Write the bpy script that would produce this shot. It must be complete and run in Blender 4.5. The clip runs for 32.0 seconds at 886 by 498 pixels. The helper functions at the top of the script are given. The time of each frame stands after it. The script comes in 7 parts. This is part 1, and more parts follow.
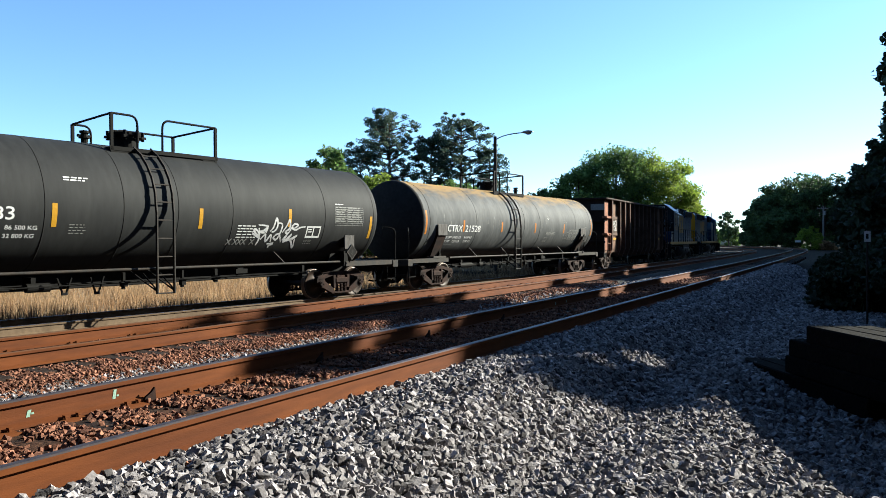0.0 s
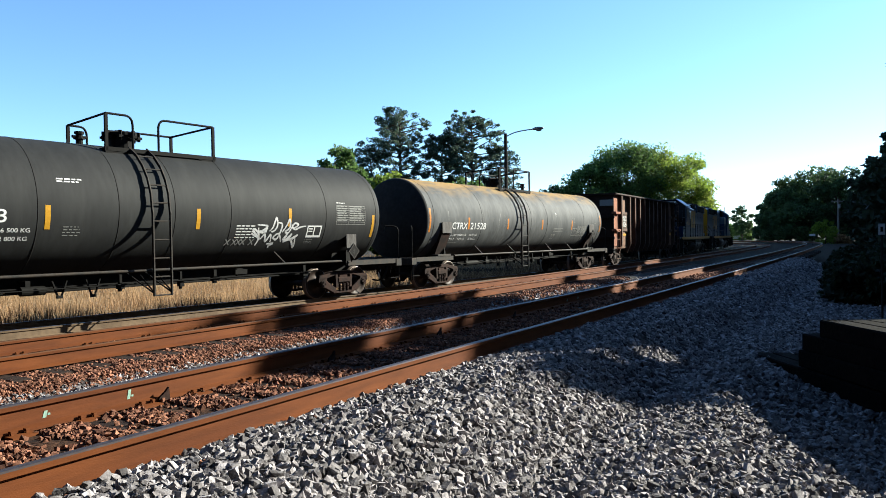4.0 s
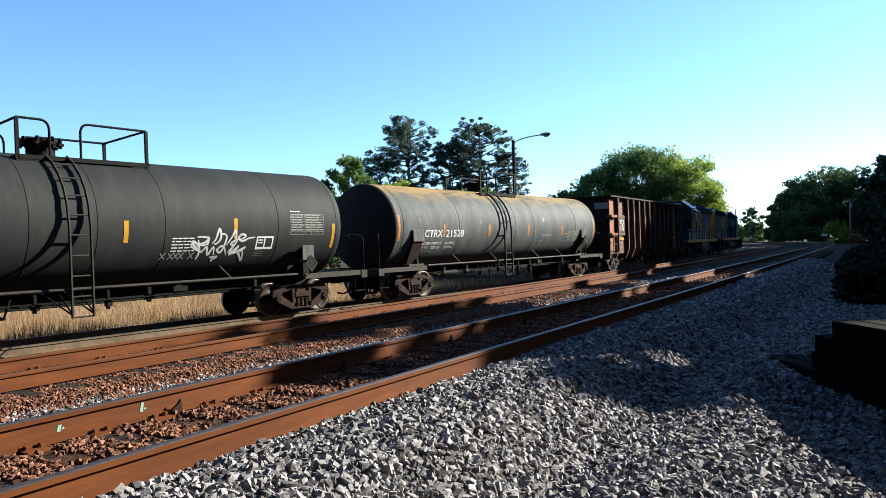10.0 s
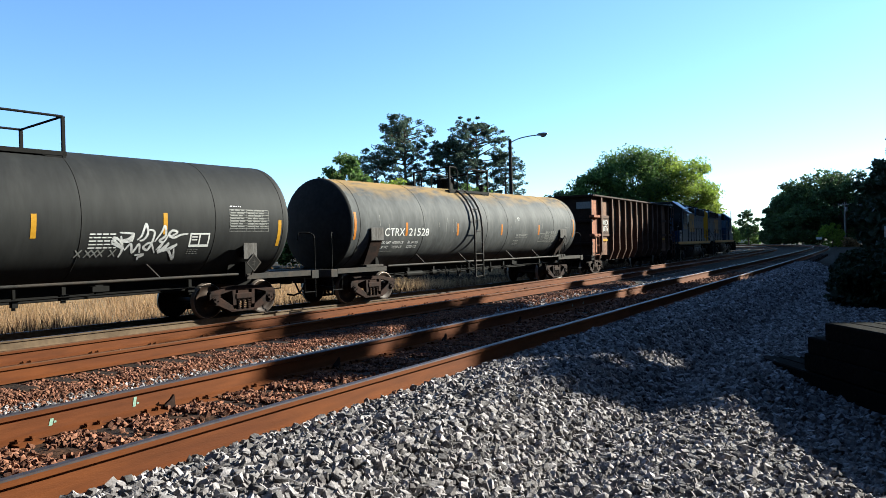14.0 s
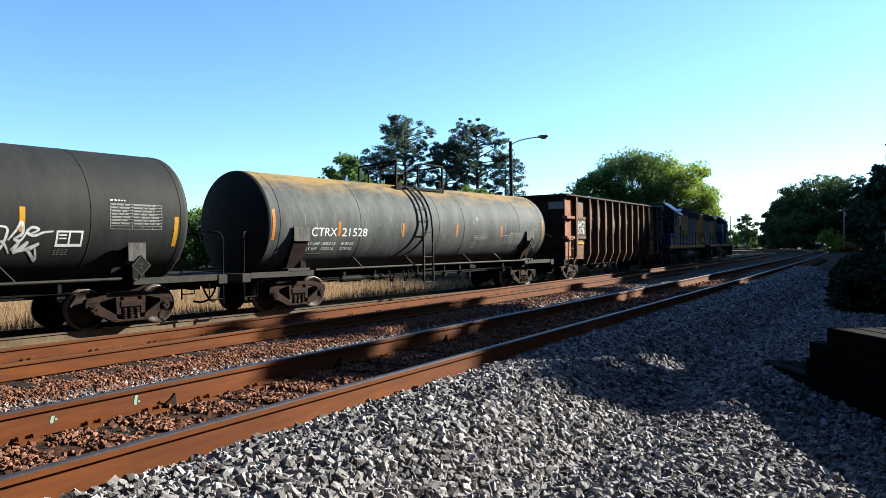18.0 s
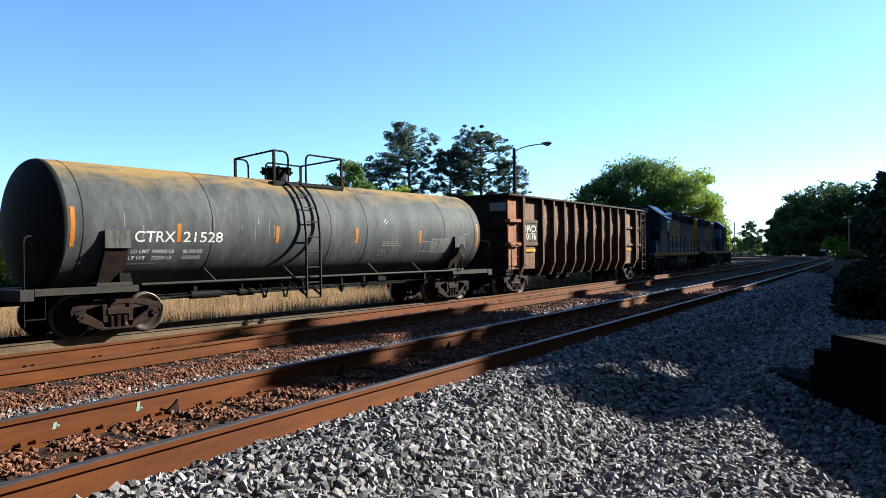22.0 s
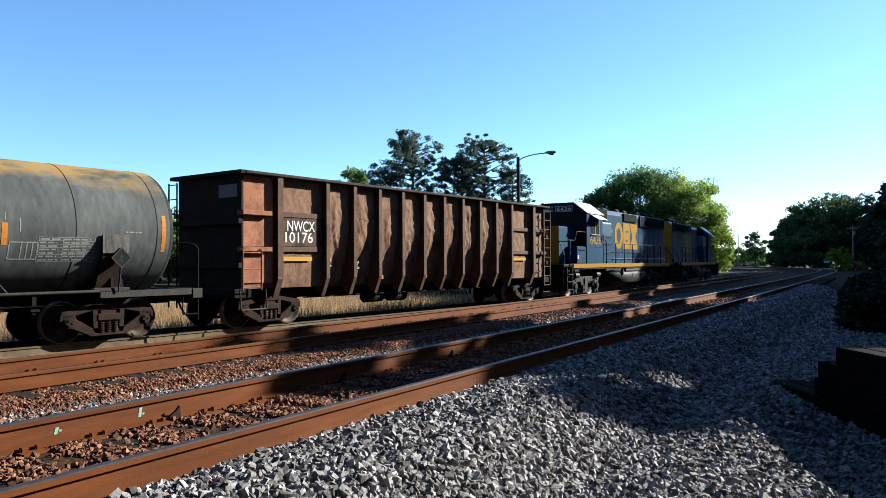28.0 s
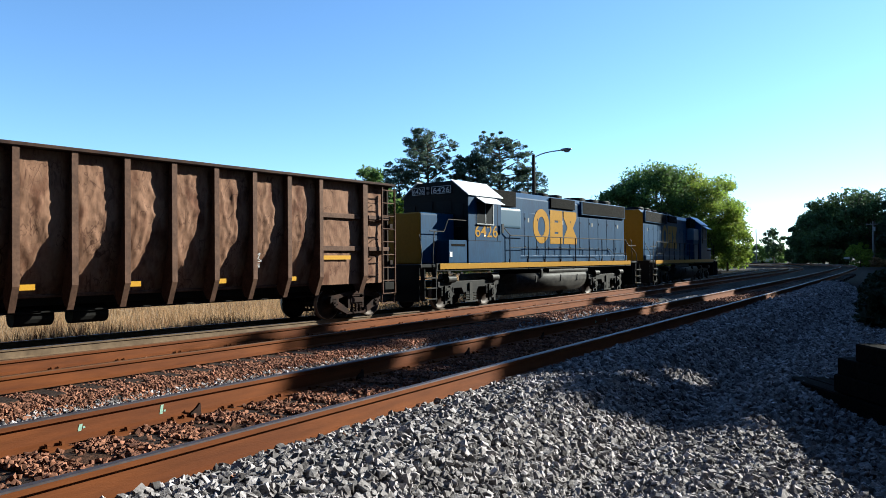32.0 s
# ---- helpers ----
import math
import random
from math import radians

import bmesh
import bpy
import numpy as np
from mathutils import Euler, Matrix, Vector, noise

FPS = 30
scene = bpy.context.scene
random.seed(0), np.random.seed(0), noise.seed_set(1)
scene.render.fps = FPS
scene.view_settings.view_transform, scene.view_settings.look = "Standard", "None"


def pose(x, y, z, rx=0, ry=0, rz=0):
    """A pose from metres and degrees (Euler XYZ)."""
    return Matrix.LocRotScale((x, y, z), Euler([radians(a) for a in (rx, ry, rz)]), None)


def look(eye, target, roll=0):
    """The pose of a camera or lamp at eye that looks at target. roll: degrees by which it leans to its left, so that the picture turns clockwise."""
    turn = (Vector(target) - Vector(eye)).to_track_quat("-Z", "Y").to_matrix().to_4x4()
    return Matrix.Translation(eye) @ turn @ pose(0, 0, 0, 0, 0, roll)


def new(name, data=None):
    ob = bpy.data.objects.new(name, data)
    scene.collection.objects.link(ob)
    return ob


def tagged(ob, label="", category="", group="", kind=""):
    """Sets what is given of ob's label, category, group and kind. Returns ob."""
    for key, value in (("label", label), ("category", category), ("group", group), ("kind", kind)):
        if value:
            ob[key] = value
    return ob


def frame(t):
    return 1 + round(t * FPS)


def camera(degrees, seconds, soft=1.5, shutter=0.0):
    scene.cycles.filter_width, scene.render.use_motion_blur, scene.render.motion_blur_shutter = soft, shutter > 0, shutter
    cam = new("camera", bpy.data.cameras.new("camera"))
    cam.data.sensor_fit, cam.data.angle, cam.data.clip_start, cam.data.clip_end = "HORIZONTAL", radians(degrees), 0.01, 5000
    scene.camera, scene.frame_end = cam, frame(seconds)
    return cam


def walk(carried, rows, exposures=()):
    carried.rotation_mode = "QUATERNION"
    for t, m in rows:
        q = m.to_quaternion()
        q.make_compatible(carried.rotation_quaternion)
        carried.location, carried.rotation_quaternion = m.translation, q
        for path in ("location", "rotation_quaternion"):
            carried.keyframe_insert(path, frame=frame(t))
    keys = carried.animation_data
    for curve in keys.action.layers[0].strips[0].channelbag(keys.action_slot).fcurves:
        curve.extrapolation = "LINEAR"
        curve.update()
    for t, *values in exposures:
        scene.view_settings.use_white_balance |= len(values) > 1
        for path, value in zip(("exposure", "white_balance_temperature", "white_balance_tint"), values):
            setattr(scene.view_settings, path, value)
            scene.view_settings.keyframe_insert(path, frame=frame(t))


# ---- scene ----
EXPOSURES = [(0.0, 2.21, 5200.0, 1.0), (20.0, 2.18, 5150.0, 1.0), (25.0, 2.06, 5050.0, 1.0), (32.0, 2.06, 5070.0, 1.0)]
# camera
cam = camera(62.008, 32.0, soft=0.8)
walk(cam, [
    (0.0, pose(-0.033, 0.017, 1.110, 89.411, 0.283, 29.845)),
    (0.5, pose(-0.029, 0.016, 1.114, 89.263, 0.443, 30.093)),
    (1.0, pose(-0.019, 0.004, 1.114, 89.245, 0.362, 30.469)),
    (1.5, pose(-0.017, 0.008, 1.113, 89.377, 0.140, 30.238)),
    (2.0, pose(-0.009, 0.013, 1.117, 89.738, 0.433, 30.544)),
    (2.5, pose(-0.022, 0.013, 1.108, 89.796, 0.491, 30.899)),
    (3.0, pose(-0.036, 0.014, 1.106, 89.476, 0.516, 30.854)),
    (3.5, pose(-0.015, 0.013, 1.110, 89.165, 0.775, 30.835)),
    (5.5, pose(-0.002, 0.009, 1.113, 89.616, 1.333, 30.819)),
    (6.0, pose(0.005, 0.013, 1.119, 89.626, 1.722, 31.376)),
    (6.5, pose(0.017, 0.005, 1.125, 89.841, 1.911, 31.060)),
    (7.0, pose(0.021, 0.001, 1.121, 90.148, 1.994, 31.250)),
    (7.5, pose(0.005, 0.015, 1.116, 89.919, 2.149, 31.274)),
    (8.0, pose(-0.006, 0.019, 1.109, 90.004, 1.922, 31.241)),
    (8.5, pose(0.010, 0.007, 1.118, 89.879, 2.169, 31.339)),
    (9.0, pose(0.012, 0.007, 1.116, 89.833, 2.203, 31.417)),
    (9.5, pose(0.009, 0.012, 1.114, 89.926, 2.121, 31.565)),
    (10.0, pose(0.016, 0.006, 1.116, 89.849, 2.055, 31.533)),
    (10.5, pose(0.015, 0.005, 1.115, 89.750, 1.841, 31.243)),
    (11.0, pose(0.009, 0.008, 1.107, 89.795, 1.608, 31.052)),
    (11.5, pose(0.003, 0.007, 1.107, 89.781, 1.691, 31.044)),
    (12.0, pose(0.013, 0.006, 1.111, 89.680, 1.608, 31.110)),
    (12.5, pose(0.007, 0.011, 1.109, 89.788, 1.710, 30.905)),
    (13.0, pose(0.002, 0.018, 1.107, 89.831, 1.715, 31.058)),
    (13.5, pose(0.023, 0.002, 1.115, 89.964, 1.655, 31.194)),
    (14.0, pose(0.018, 0.009, 1.103, 89.770, 1.419, 31.202)),
    (14.5, pose(0.010, 0.010, 1.101, 89.626, 1.445, 30.960)),
    (16.5, pose(-0.017, 0.013, 1.101, 90.010, 0.936, 30.812)),
    (17.0, pose(-0.033, 0.013, 1.094, 89.737, 0.813, 30.896)),
    (17.5, pose(-0.024, 0.006, 1.096, 89.768, 0.889, 31.175)),
    (18.0, pose(-0.017, 0.000, 1.100, 89.870, 0.870, 31.130)),
    (18.5, pose(-0.019, 0.014, 1.095, 90.012, 1.136, 31.214)),
    (19.0, pose(-0.003, 0.000, 1.097, 90.084, 1.259, 31.351)),
    (19.5, pose(0.016, -0.001, 1.098, 90.060, 1.400, 31.403)),
    (20.0, pose(0.013, -0.002, 1.096, 90.068, 1.306, 31.597)),
    (20.5, pose(0.005, -0.003, 1.098, 90.099, 1.027, 31.659)),
    (21.0, pose(-0.014, 0.004, 1.098, 90.273, 0.833, 31.532)),
    (21.5, pose(0.002, 0.001, 1.101, 90.378, 0.950, 31.500)),
    (22.0, pose(-0.006, 0.004, 1.098, 90.398, 0.840, 31.426)),
    (22.5, pose(-0.006, -0.001, 1.098, 90.473, 0.890, 31.430)),
    (23.0, pose(0.000, -0.000, 1.102, 90.218, 0.760, 31.529)),
    (23.5, pose(0.011, -0.006, 1.102, 90.117, 0.703, 31.422)),
    (24.0, pose(0.003, -0.003, 1.105, 90.268, 0.733, 31.520)),
    (24.5, pose(0.010, -0.002, 1.100, 90.405, 0.746, 31.646)),
    (25.0, pose(0.011, -0.007, 1.108, 90.788, 0.810, 31.565)),
    (25.5, pose(-0.011, 0.002, 1.102, 90.863, 0.714, 31.543)),
    (27.5, pose(-0.025, 0.010, 1.107, 90.916, 0.455, 31.513)),
    (28.0, pose(-0.020, 0.007, 1.103, 91.015, 0.285, 31.648)),
    (28.5, pose(-0.031, 0.017, 1.101, 91.203, 0.421, 31.725)),
    (29.0, pose(-0.013, -0.000, 1.106, 91.138, 0.425, 32.137)),
    (29.5, pose(-0.006, -0.011, 1.107, 91.165, 0.497, 32.052)),
    (30.0, pose(-0.020, 0.001, 1.109, 91.035, 0.519, 31.926)),
    (30.5, pose(-0.021, -0.003, 1.105, 90.915, 0.331, 32.245)),
    (31.0, pose(-0.038, 0.000, 1.104, 90.990, 0.247, 32.340)),
    (31.5, pose(-0.027, -0.011, 1.101, 90.871, 0.280, 32.564)),
    (32.0, pose(-0.013, -0.022, 1.099, 90.881, 0.553, 32.851)),
], exposures=EXPOSURES)

# track plan: y runs along the main line, x to its right; z = 0 on the near rail heads
RAIL_X = 3.767      # near rail of the main track, to the left of the camera
MID_X, MID_Z = 9.205, -0.234
TRAIN_X, TRAIN_Z, TRAIN_TURN = 17.007, -0.628, -0.07306
MAIN_BENDS = [0.000301, 0.000466, 0.000390, 0.000395, 0.000395, 0.000395]
TRAIN_BENDS = [-0.001349, -0.000731, 0.006675, 0.000000, 0.000000, 0.000000]
TRAVEL = [(0.0, 6.170), (0.5, 6.173), (1.0, 6.154), (1.5, 6.136), (2.0, 6.095), (2.5, 6.028), (3.0, 5.949), (3.5, 5.851), (5.5, 5.306), (6.0, 5.140), (6.5, 4.951), (7.0, 4.750), (7.5, 4.550), (8.0, 4.320), (8.5, 4.080), (9.0, 3.904), (9.5, 3.744), (10.0, 3.550), (10.5, 3.333), (11.0, 3.116), (11.5, 2.910), (12.0, 2.690), (12.5, 2.453), (13.0, 2.199), (13.5, 1.942), (14.0, 1.659), (14.5, 1.340), (16.5, -0.128), (17.0, -0.578), (17.5, -1.054), (18.0, -1.572), (18.5, -2.129), (19.0, -2.735), (19.5, -3.369), (20.0, -4.054), (20.5, -4.772), (21.0, -5.530), (21.5, -6.337), (22.0, -7.169), (22.5, -8.049), (23.0, -8.961), (23.5, -9.902), (24.0, -10.943), (24.5, -11.979), (25.0, -13.139), (25.5, -14.279), (27.5, -19.240), (28.0, -20.529), (28.5, -21.849), (29.0, -23.164), (29.5, -24.530), (30.0, -25.968), (30.5, -27.398), (31.0, -28.894), (31.5, -30.353), (32.0, -31.840), ]

SUN_AZ, SUN_EL = 34.0, 25.0     # degrees clockwise from +y, and above the horizon


# ---- world and sun ----
world = bpy.data.worlds.new("sky_world")
scene.world = world
world.use_nodes = True
wn = world.node_tree.nodes
wn.clear()
sky = wn.new("ShaderNodeTexSky")
sky.sky_type = "NISHITA"
sky.sun_disc = False
sky.sun_elevation, sky.sun_rotation = radians(SUN_EL), radians(SUN_AZ)
sky.air_density, sky.dust_density, sky.ozone_density = 0.78, 0.16, 1.2
bg = wn.new("ShaderNodeBackground")
bg.inputs["Strength"].default_value = 0.05
wout = wn.new("ShaderNodeOutputWorld")
world.node_tree.links.new(sky.outputs["Color"], bg.inputs["Color"])
world.node_tree.links.new(bg.outputs["Background"], wout.inputs["Surface"])
sun_data = bpy.data.lights.new("sun", "SUN")
sun_data.energy, sun_data.angle, sun_data.color = 5.0, radians(0.5), (1.0, 0.82, 0.59)
sun = new("sun", sun_data)
to_sun = Vector((math.sin(radians(SUN_AZ)) * math.cos(radians(SUN_EL)), math.cos(radians(SUN_AZ)) * math.cos(radians(SUN_EL)), math.sin(radians(SUN_EL))))
sun.matrix_basis = look(to_sun * 60, (0, 0, 0))

# ---- track lines ----
BEND_AT = np.array([-10, 15, 40, 65, 90, 120.0])
STEPS = np.arange(-60, 421, 1.0)


def lay_line(bends, turn, far_at, far_bend):
    k = np.interp(STEPS, BEND_AT, bends) + far_bend * np.clip((STEPS - far_at) / 40, 0, 1)
    a = np.concatenate([[0], np.cumsum((k[1:] + k[:-1]) / 2)])
    a = a - np.interp(0, STEPS, a) + turn
    x = np.concatenate([[0], np.cumsum(-(np.sin(a[1:]) + np.sin(a[:-1])) / 2)])
    y = np.concatenate([[0], np.cumsum((np.cos(a[1:]) + np.cos(a[:-1])) / 2)])
    return x - np.interp(0, STEPS, x), y - np.interp(0, STEPS, y), a


MAIN = lay_line(MAIN_BENDS, 0.0, 75, 0.011)
SIDE = lay_line(TRAIN_BENDS, TRAIN_TURN, 110, 0.012)


def on_line(line, s, start, off):
    """Point at s along a line that passes x = -start at s = 0, off metres to its right, and its heading."""
    x, y, a = (np.interp(s, STEPS, v) for v in line)
    return -start + x + off * np.cos(a), y + off * np.sin(a), a


GAUGE = 1.505


# ---- materials ----
def mat(name, color, rough=0.6, metal=0.0, spots=0.0, scale=6.0, second=None, bump=0.0, bump_scale=40.0, island=0.0, spec=0.1, stretch=None, thresh=(0.4, 0.65)):
    color = tuple(0.8 * c for c in color)
    second = tuple(0.8 * c for c in second) if second else None
    m = bpy.data.materials.new(name)
    m.use_nodes = True
    nt = m.node_tree
    b = nt.nodes["Principled BSDF"]
    b.inputs["Roughness"].default_value, b.inputs["Metallic"].default_value = rough, metal
    b.inputs["Specular IOR Level"].default_value = spec
    tc = nt.nodes.new("ShaderNodeTexCoord")
    src = tc.outputs["Object"]
    if stretch:
        mp = nt.nodes.new("ShaderNodeMapping")
        mp.inputs["Scale"].default_value = stretch
        nt.links.new(src, mp.inputs["Vector"])
        src = mp.outputs["Vector"]
    def tex(sc, detail=6.0):
        n = nt.nodes.new("ShaderNodeTexNoise")
        n.inputs["Scale"].default_value, n.inputs["Detail"].default_value = sc, detail
        nt.links.new(src, n.inputs["Vector"])
        return n.outputs["Fac"]
    def ramp(fac, lo, hi):
        n = nt.nodes.new("ShaderNodeMapRange")
        n.inputs["From Min"].default_value, n.inputs["From Max"].default_value = lo, hi
        nt.links.new(fac, n.inputs["Value"])
        return n.outputs["Result"]
    def mix(fac, a, c, mode="MIX"):
        n = nt.nodes.new("ShaderNodeMix")
        n.data_type, n.blend_type = "RGBA", mode
        for k, v in ((0, fac), (6, a), (7, c)):
            if isinstance(v, (int, float, tuple)):
                n.inputs[k].default_value = v
            else:
                nt.links.new(v, n.inputs[k])
        return n.outputs[2]
    col = (*color, 1.0)
    if second:
        col = mix(ramp(tex(scale), *thresh), col, (*second, 1.0))
    if spots:
        g = ramp(tex(scale * 5.3), 0.25, 0.75)
        d = nt.nodes.new("ShaderNodeMapRange")
        d.inputs["To Min"].default_value, d.inputs["To Max"].default_value = 1 - spots, 1 + spots
        nt.links.new(g, d.inputs["Value"])
        col = mix(1.0, col, d.outputs["Result"], "MULTIPLY")
    if island:
        ge = nt.nodes.new("ShaderNodeNewGeometry")
        d = nt.nodes.new("ShaderNodeMapRange")
        d.inputs["To Min"].default_value, d.inputs["To Max"].default_value = 1 - island, 1 + island
        nt.links.new(ge.outputs["Random Per Island"], d.inputs["Value"])
        col = mix(1.0, col, d.outputs["Result"], "MULTIPLY")
    if isinstance(col, tuple):
        b.inputs["Base Color"].default_value = col
    else:
        nt.links.new(col, b.inputs["Base Color"])
    if bump:
        n = nt.nodes.new("ShaderNodeBump")
        n.inputs["Strength"].default_value, n.inputs["Distance"].default_value = bump, 0.02
        nt.links.new(tex(bump_scale), n.inputs["Height"])
        nt.links.new(n.outputs["Normal"], b.inputs["Normal"])
    return m


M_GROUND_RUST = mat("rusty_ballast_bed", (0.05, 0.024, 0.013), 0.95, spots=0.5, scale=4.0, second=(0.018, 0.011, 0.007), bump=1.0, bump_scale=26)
# darkened so that the gaps between stones look shaded
M_GROUND = mat("gap_shade_ballast_ground", (0.02, 0.019, 0.018), 0.9, spots=0.6, scale=3.0, second=(0.032, 0.03, 0.028), bump=1.0, bump_scale=22)
M_STONE = mat("ballast_stone", (0.255, 0.236, 0.240), 0.85, spots=0.4, scale=9.0, second=(0.115, 0.103, 0.104), island=0.65, bump=0.3, bump_scale=60)
M_STONE_RUST = mat("rusty_ballast_stone", (0.185, 0.088, 0.053), 0.9, spots=0.35, scale=7.0, second=(0.10, 0.046, 0.03), island=0.6, bump=0.3, bump_scale=60)
M_RAIL_SIDE = mat("rusty_rail_steel", (0.104, 0.0318, 0.0064), 0.75, spots=0.22, scale=2.0, second=(0.075, 0.0222, 0.0054), bump=0.1, bump_scale=90, stretch=(1, 0.25, 2))
M_RAIL_TOP = mat("worn_rail_head", (0.065, 0.052, 0.05), 0.48, 0.6, spots=0.25, scale=3.0)
M_RAIL_TOP_RUST = mat("rusty_rail_head", (0.085, 0.04, 0.018), 0.6, 0.2, spots=0.2, scale=3.0)
M_RAIL_DULL = mat("dull_rail_steel", (0.125, 0.088, 0.054), 0.75, spots=0.2, scale=2.0, second=(0.09, 0.062, 0.038))
M_TIE = mat("creosoted_timber", (0.017, 0.011, 0.009), 0.85, spots=0.4, scale=3.0, second=(0.028, 0.019, 0.014), bump=0.5, bump_scale=30, stretch=(1, 6, 6))
M_TANK_BLACK = mat("black_tank_paint", (0.015, 0.0155, 0.0158), 0.7, spec=0.12, spots=0.2, scale=0.8, second=(0.0205, 0.021, 0.0208), stretch=(2.5, 1, 0.5), bump=0.03)
M_STEEL_BLACK = mat("black_steel", (0.009, 0.0085, 0.008), 0.7, spots=0.25, scale=3, spec=0.05)
M_SOIL = mat("dry_soil", (0.16, 0.115, 0.065), 0.95, spots=0.4, scale=0.8, second=(0.27, 0.20, 0.115), bump=0.4, bump_scale=8)
M_RUST_PLATE = mat("rusty_plate", (0.165, 0.092, 0.057), 0.8, spots=0.22, scale=1.7, second=(0.075, 0.032, 0.017), bump=0.3, bump_scale=7, thresh=(0.5, 0.68), stretch=(1.6, 1.6, 0.8))


# ---- mesh helpers ----
def mesh_from(name, verts, faces, mats, face_mats=None, smooth=False):
    me = bpy.data.meshes.new(name)
    me.from_pydata(verts, [], faces)
    for m in (mats if isinstance(mats, (list, tuple)) else [mats]):
        me.materials.append(m)
    if face_mats is not None:
        me.polygons.foreach_set("material_index", np.array(face_mats, dtype=np.int32))
    me.polygons.foreach_set("use_smooth", np.zeros(len(me.polygons), dtype=bool))
    if smooth:
        me.polygons.foreach_set("use_smooth", np.ones(len(me.polygons), dtype=bool))
    me.update()
    return me


def box(bm, x0, x1, y0, y1, z0, z1, m=None):
    """Axis-aligned block, optionally placed by a matrix."""
    r = bmesh.ops.create_cube(bm, size=1.0)["verts"]
    t = Matrix.Translation(((x0 + x1) / 2, (y0 + y1) / 2, (z0 + z1) / 2)) @ Matrix.Diagonal((x1 - x0, y1 - y0, z1 - z0, 1))
    bmesh.ops.transform(bm, matrix=(m @ t) if m else t, verts=r)
    return r


def rod(bm, a, b, r=0.02, n=8, r2=None):
    """Round bar from a to b."""
    a, b = Vector(a), Vector(b)
    v = bmesh.ops.create_cone(bm, cap_ends=True, segments=n, radius1=r, radius2=r if r2 is None else r2, depth=(b - a).length)["verts"]
    m = Matrix.Translation((a + b) / 2) @ (b - a).to_track_quat("Z", "Y").to_matrix().to_4x4()
    bmesh.ops.transform(bm, matrix=m, verts=v)
    return v


def pipe(bm, pts, r=0.02, n=6):
    """Bent bar through points."""
    for a, b in zip(pts[:-1], pts[1:]):
        rod(bm, a, b, r, n)


def bend(p, q, c, k=5):
    """Points of a rounded corner at c between p and q."""
    p, q, c = Vector(p), Vector(q), Vector(c)
    return [p * (1 - t) ** 2 + c * 2 * t * (1 - t) + q * t * t for t in (i / k for i in range(k + 1))]


def part(name, bm, material, parent=None, label="", smooth=False):
    me = bpy.data.meshes.new(name)
    if smooth:
        for f in bm.faces:
            f.smooth = True
    bm.to_mesh(me)
    bm.free()
    for m in (material if isinstance(material, (list, tuple)) else [material]):
        me.materials.append(m)
    ob = new(name, me)
    if parent:
        ob.parent = parent
    if label:
        ob["label"] = label
    return ob


def share(name, me, parent, m):
    """One more object on a shared mesh, under a parent."""
    ob = new(name, me)
    ob.parent = parent
    ob.matrix_basis = m
    return ob


def bev(bm, w=0.012, seg=1):
    bmesh.ops.bevel(bm, geom=list(bm.edges), offset=w, segments=seg, affect="EDGES", profile=0.7, clamp_overlap=True)


def block(name, x0, x1, y0, y1, z0, z1, m, parent, label="", w=0.012):
    bm = bmesh.new()
    box(bm, x0, x1, y0, y1, z0, z1)
    if w:
        bev(bm, w)
    return part(name, bm, m, parent, label)


def text_mesh(s, height, squeeze=1.0):
    """Flat letters with the built-in font: x to the right, y up."""
    cu = bpy.data.curves.new("lettering", "FONT")
    cu.body, cu.size, cu.fill_mode = s, height / 0.73, "FRONT"
    cu.offset = height * 0.008
    ob = bpy.data.objects.new("lettering", cu)
    scene.collection.objects.link(ob)
    me = bpy.data.meshes.new_from_object(ob.evaluated_get(bpy.context.evaluated_depsgraph_get()))
    bpy.data.objects.remove(ob)
    for v in me.vertices:
        v.co.x *= squeeze
    return me


def on_side(me, x, z, surface):
    """Stand a flat mesh up on the vehicle's near side; surface(z) is the distance from the middle."""
    for v in me.vertices:
        zz = z + v.co.y
        v.co = Vector((x + v.co.x, -surface(zz) - 0.005, zz))
    return me


def lettering(s, x, z, h, width, surface, m, parent, label=""):
    me = text_mesh(s, h)
    w = max(v.co.x for v in me.vertices)
    for v in me.vertices:
        v.co.x *= width / w
    ob = new("lettering", on_side(me, x, z, surface))
    me.materials.clear()
    me.materials.append(m)
    ob.parent = parent
    if label:
        ob["label"] = label
    return ob


def bars(name, rects, surface, m, parent, label="", off=0.005):
    """Flat painted rectangles (x0, x1, z0, z1) on the near side, following its curve."""
    v, f = [], []
    for x0, x1, z0, z1 in rects:
        n = max(1, int((z1 - z0) / 0.12))
        b = len(v)
        for i in range(n + 1):
            z = z0 + (z1 - z0) * i / n
            v += [(x0, -surface(z) - off, z), (x1, -surface(z) - off, z)]
        f += [(b + 2 * i, b + 2 * i + 1, b + 2 * i + 3, b + 2 * i + 2) for i in range(n)]
    ob = new(name, mesh_from(name, v, f, m))
    ob.parent = parent
    if name in ("small_print", "data_table"):
        ob["kind"] = "stuff"
    if label:
        ob["label"] = label
    return ob


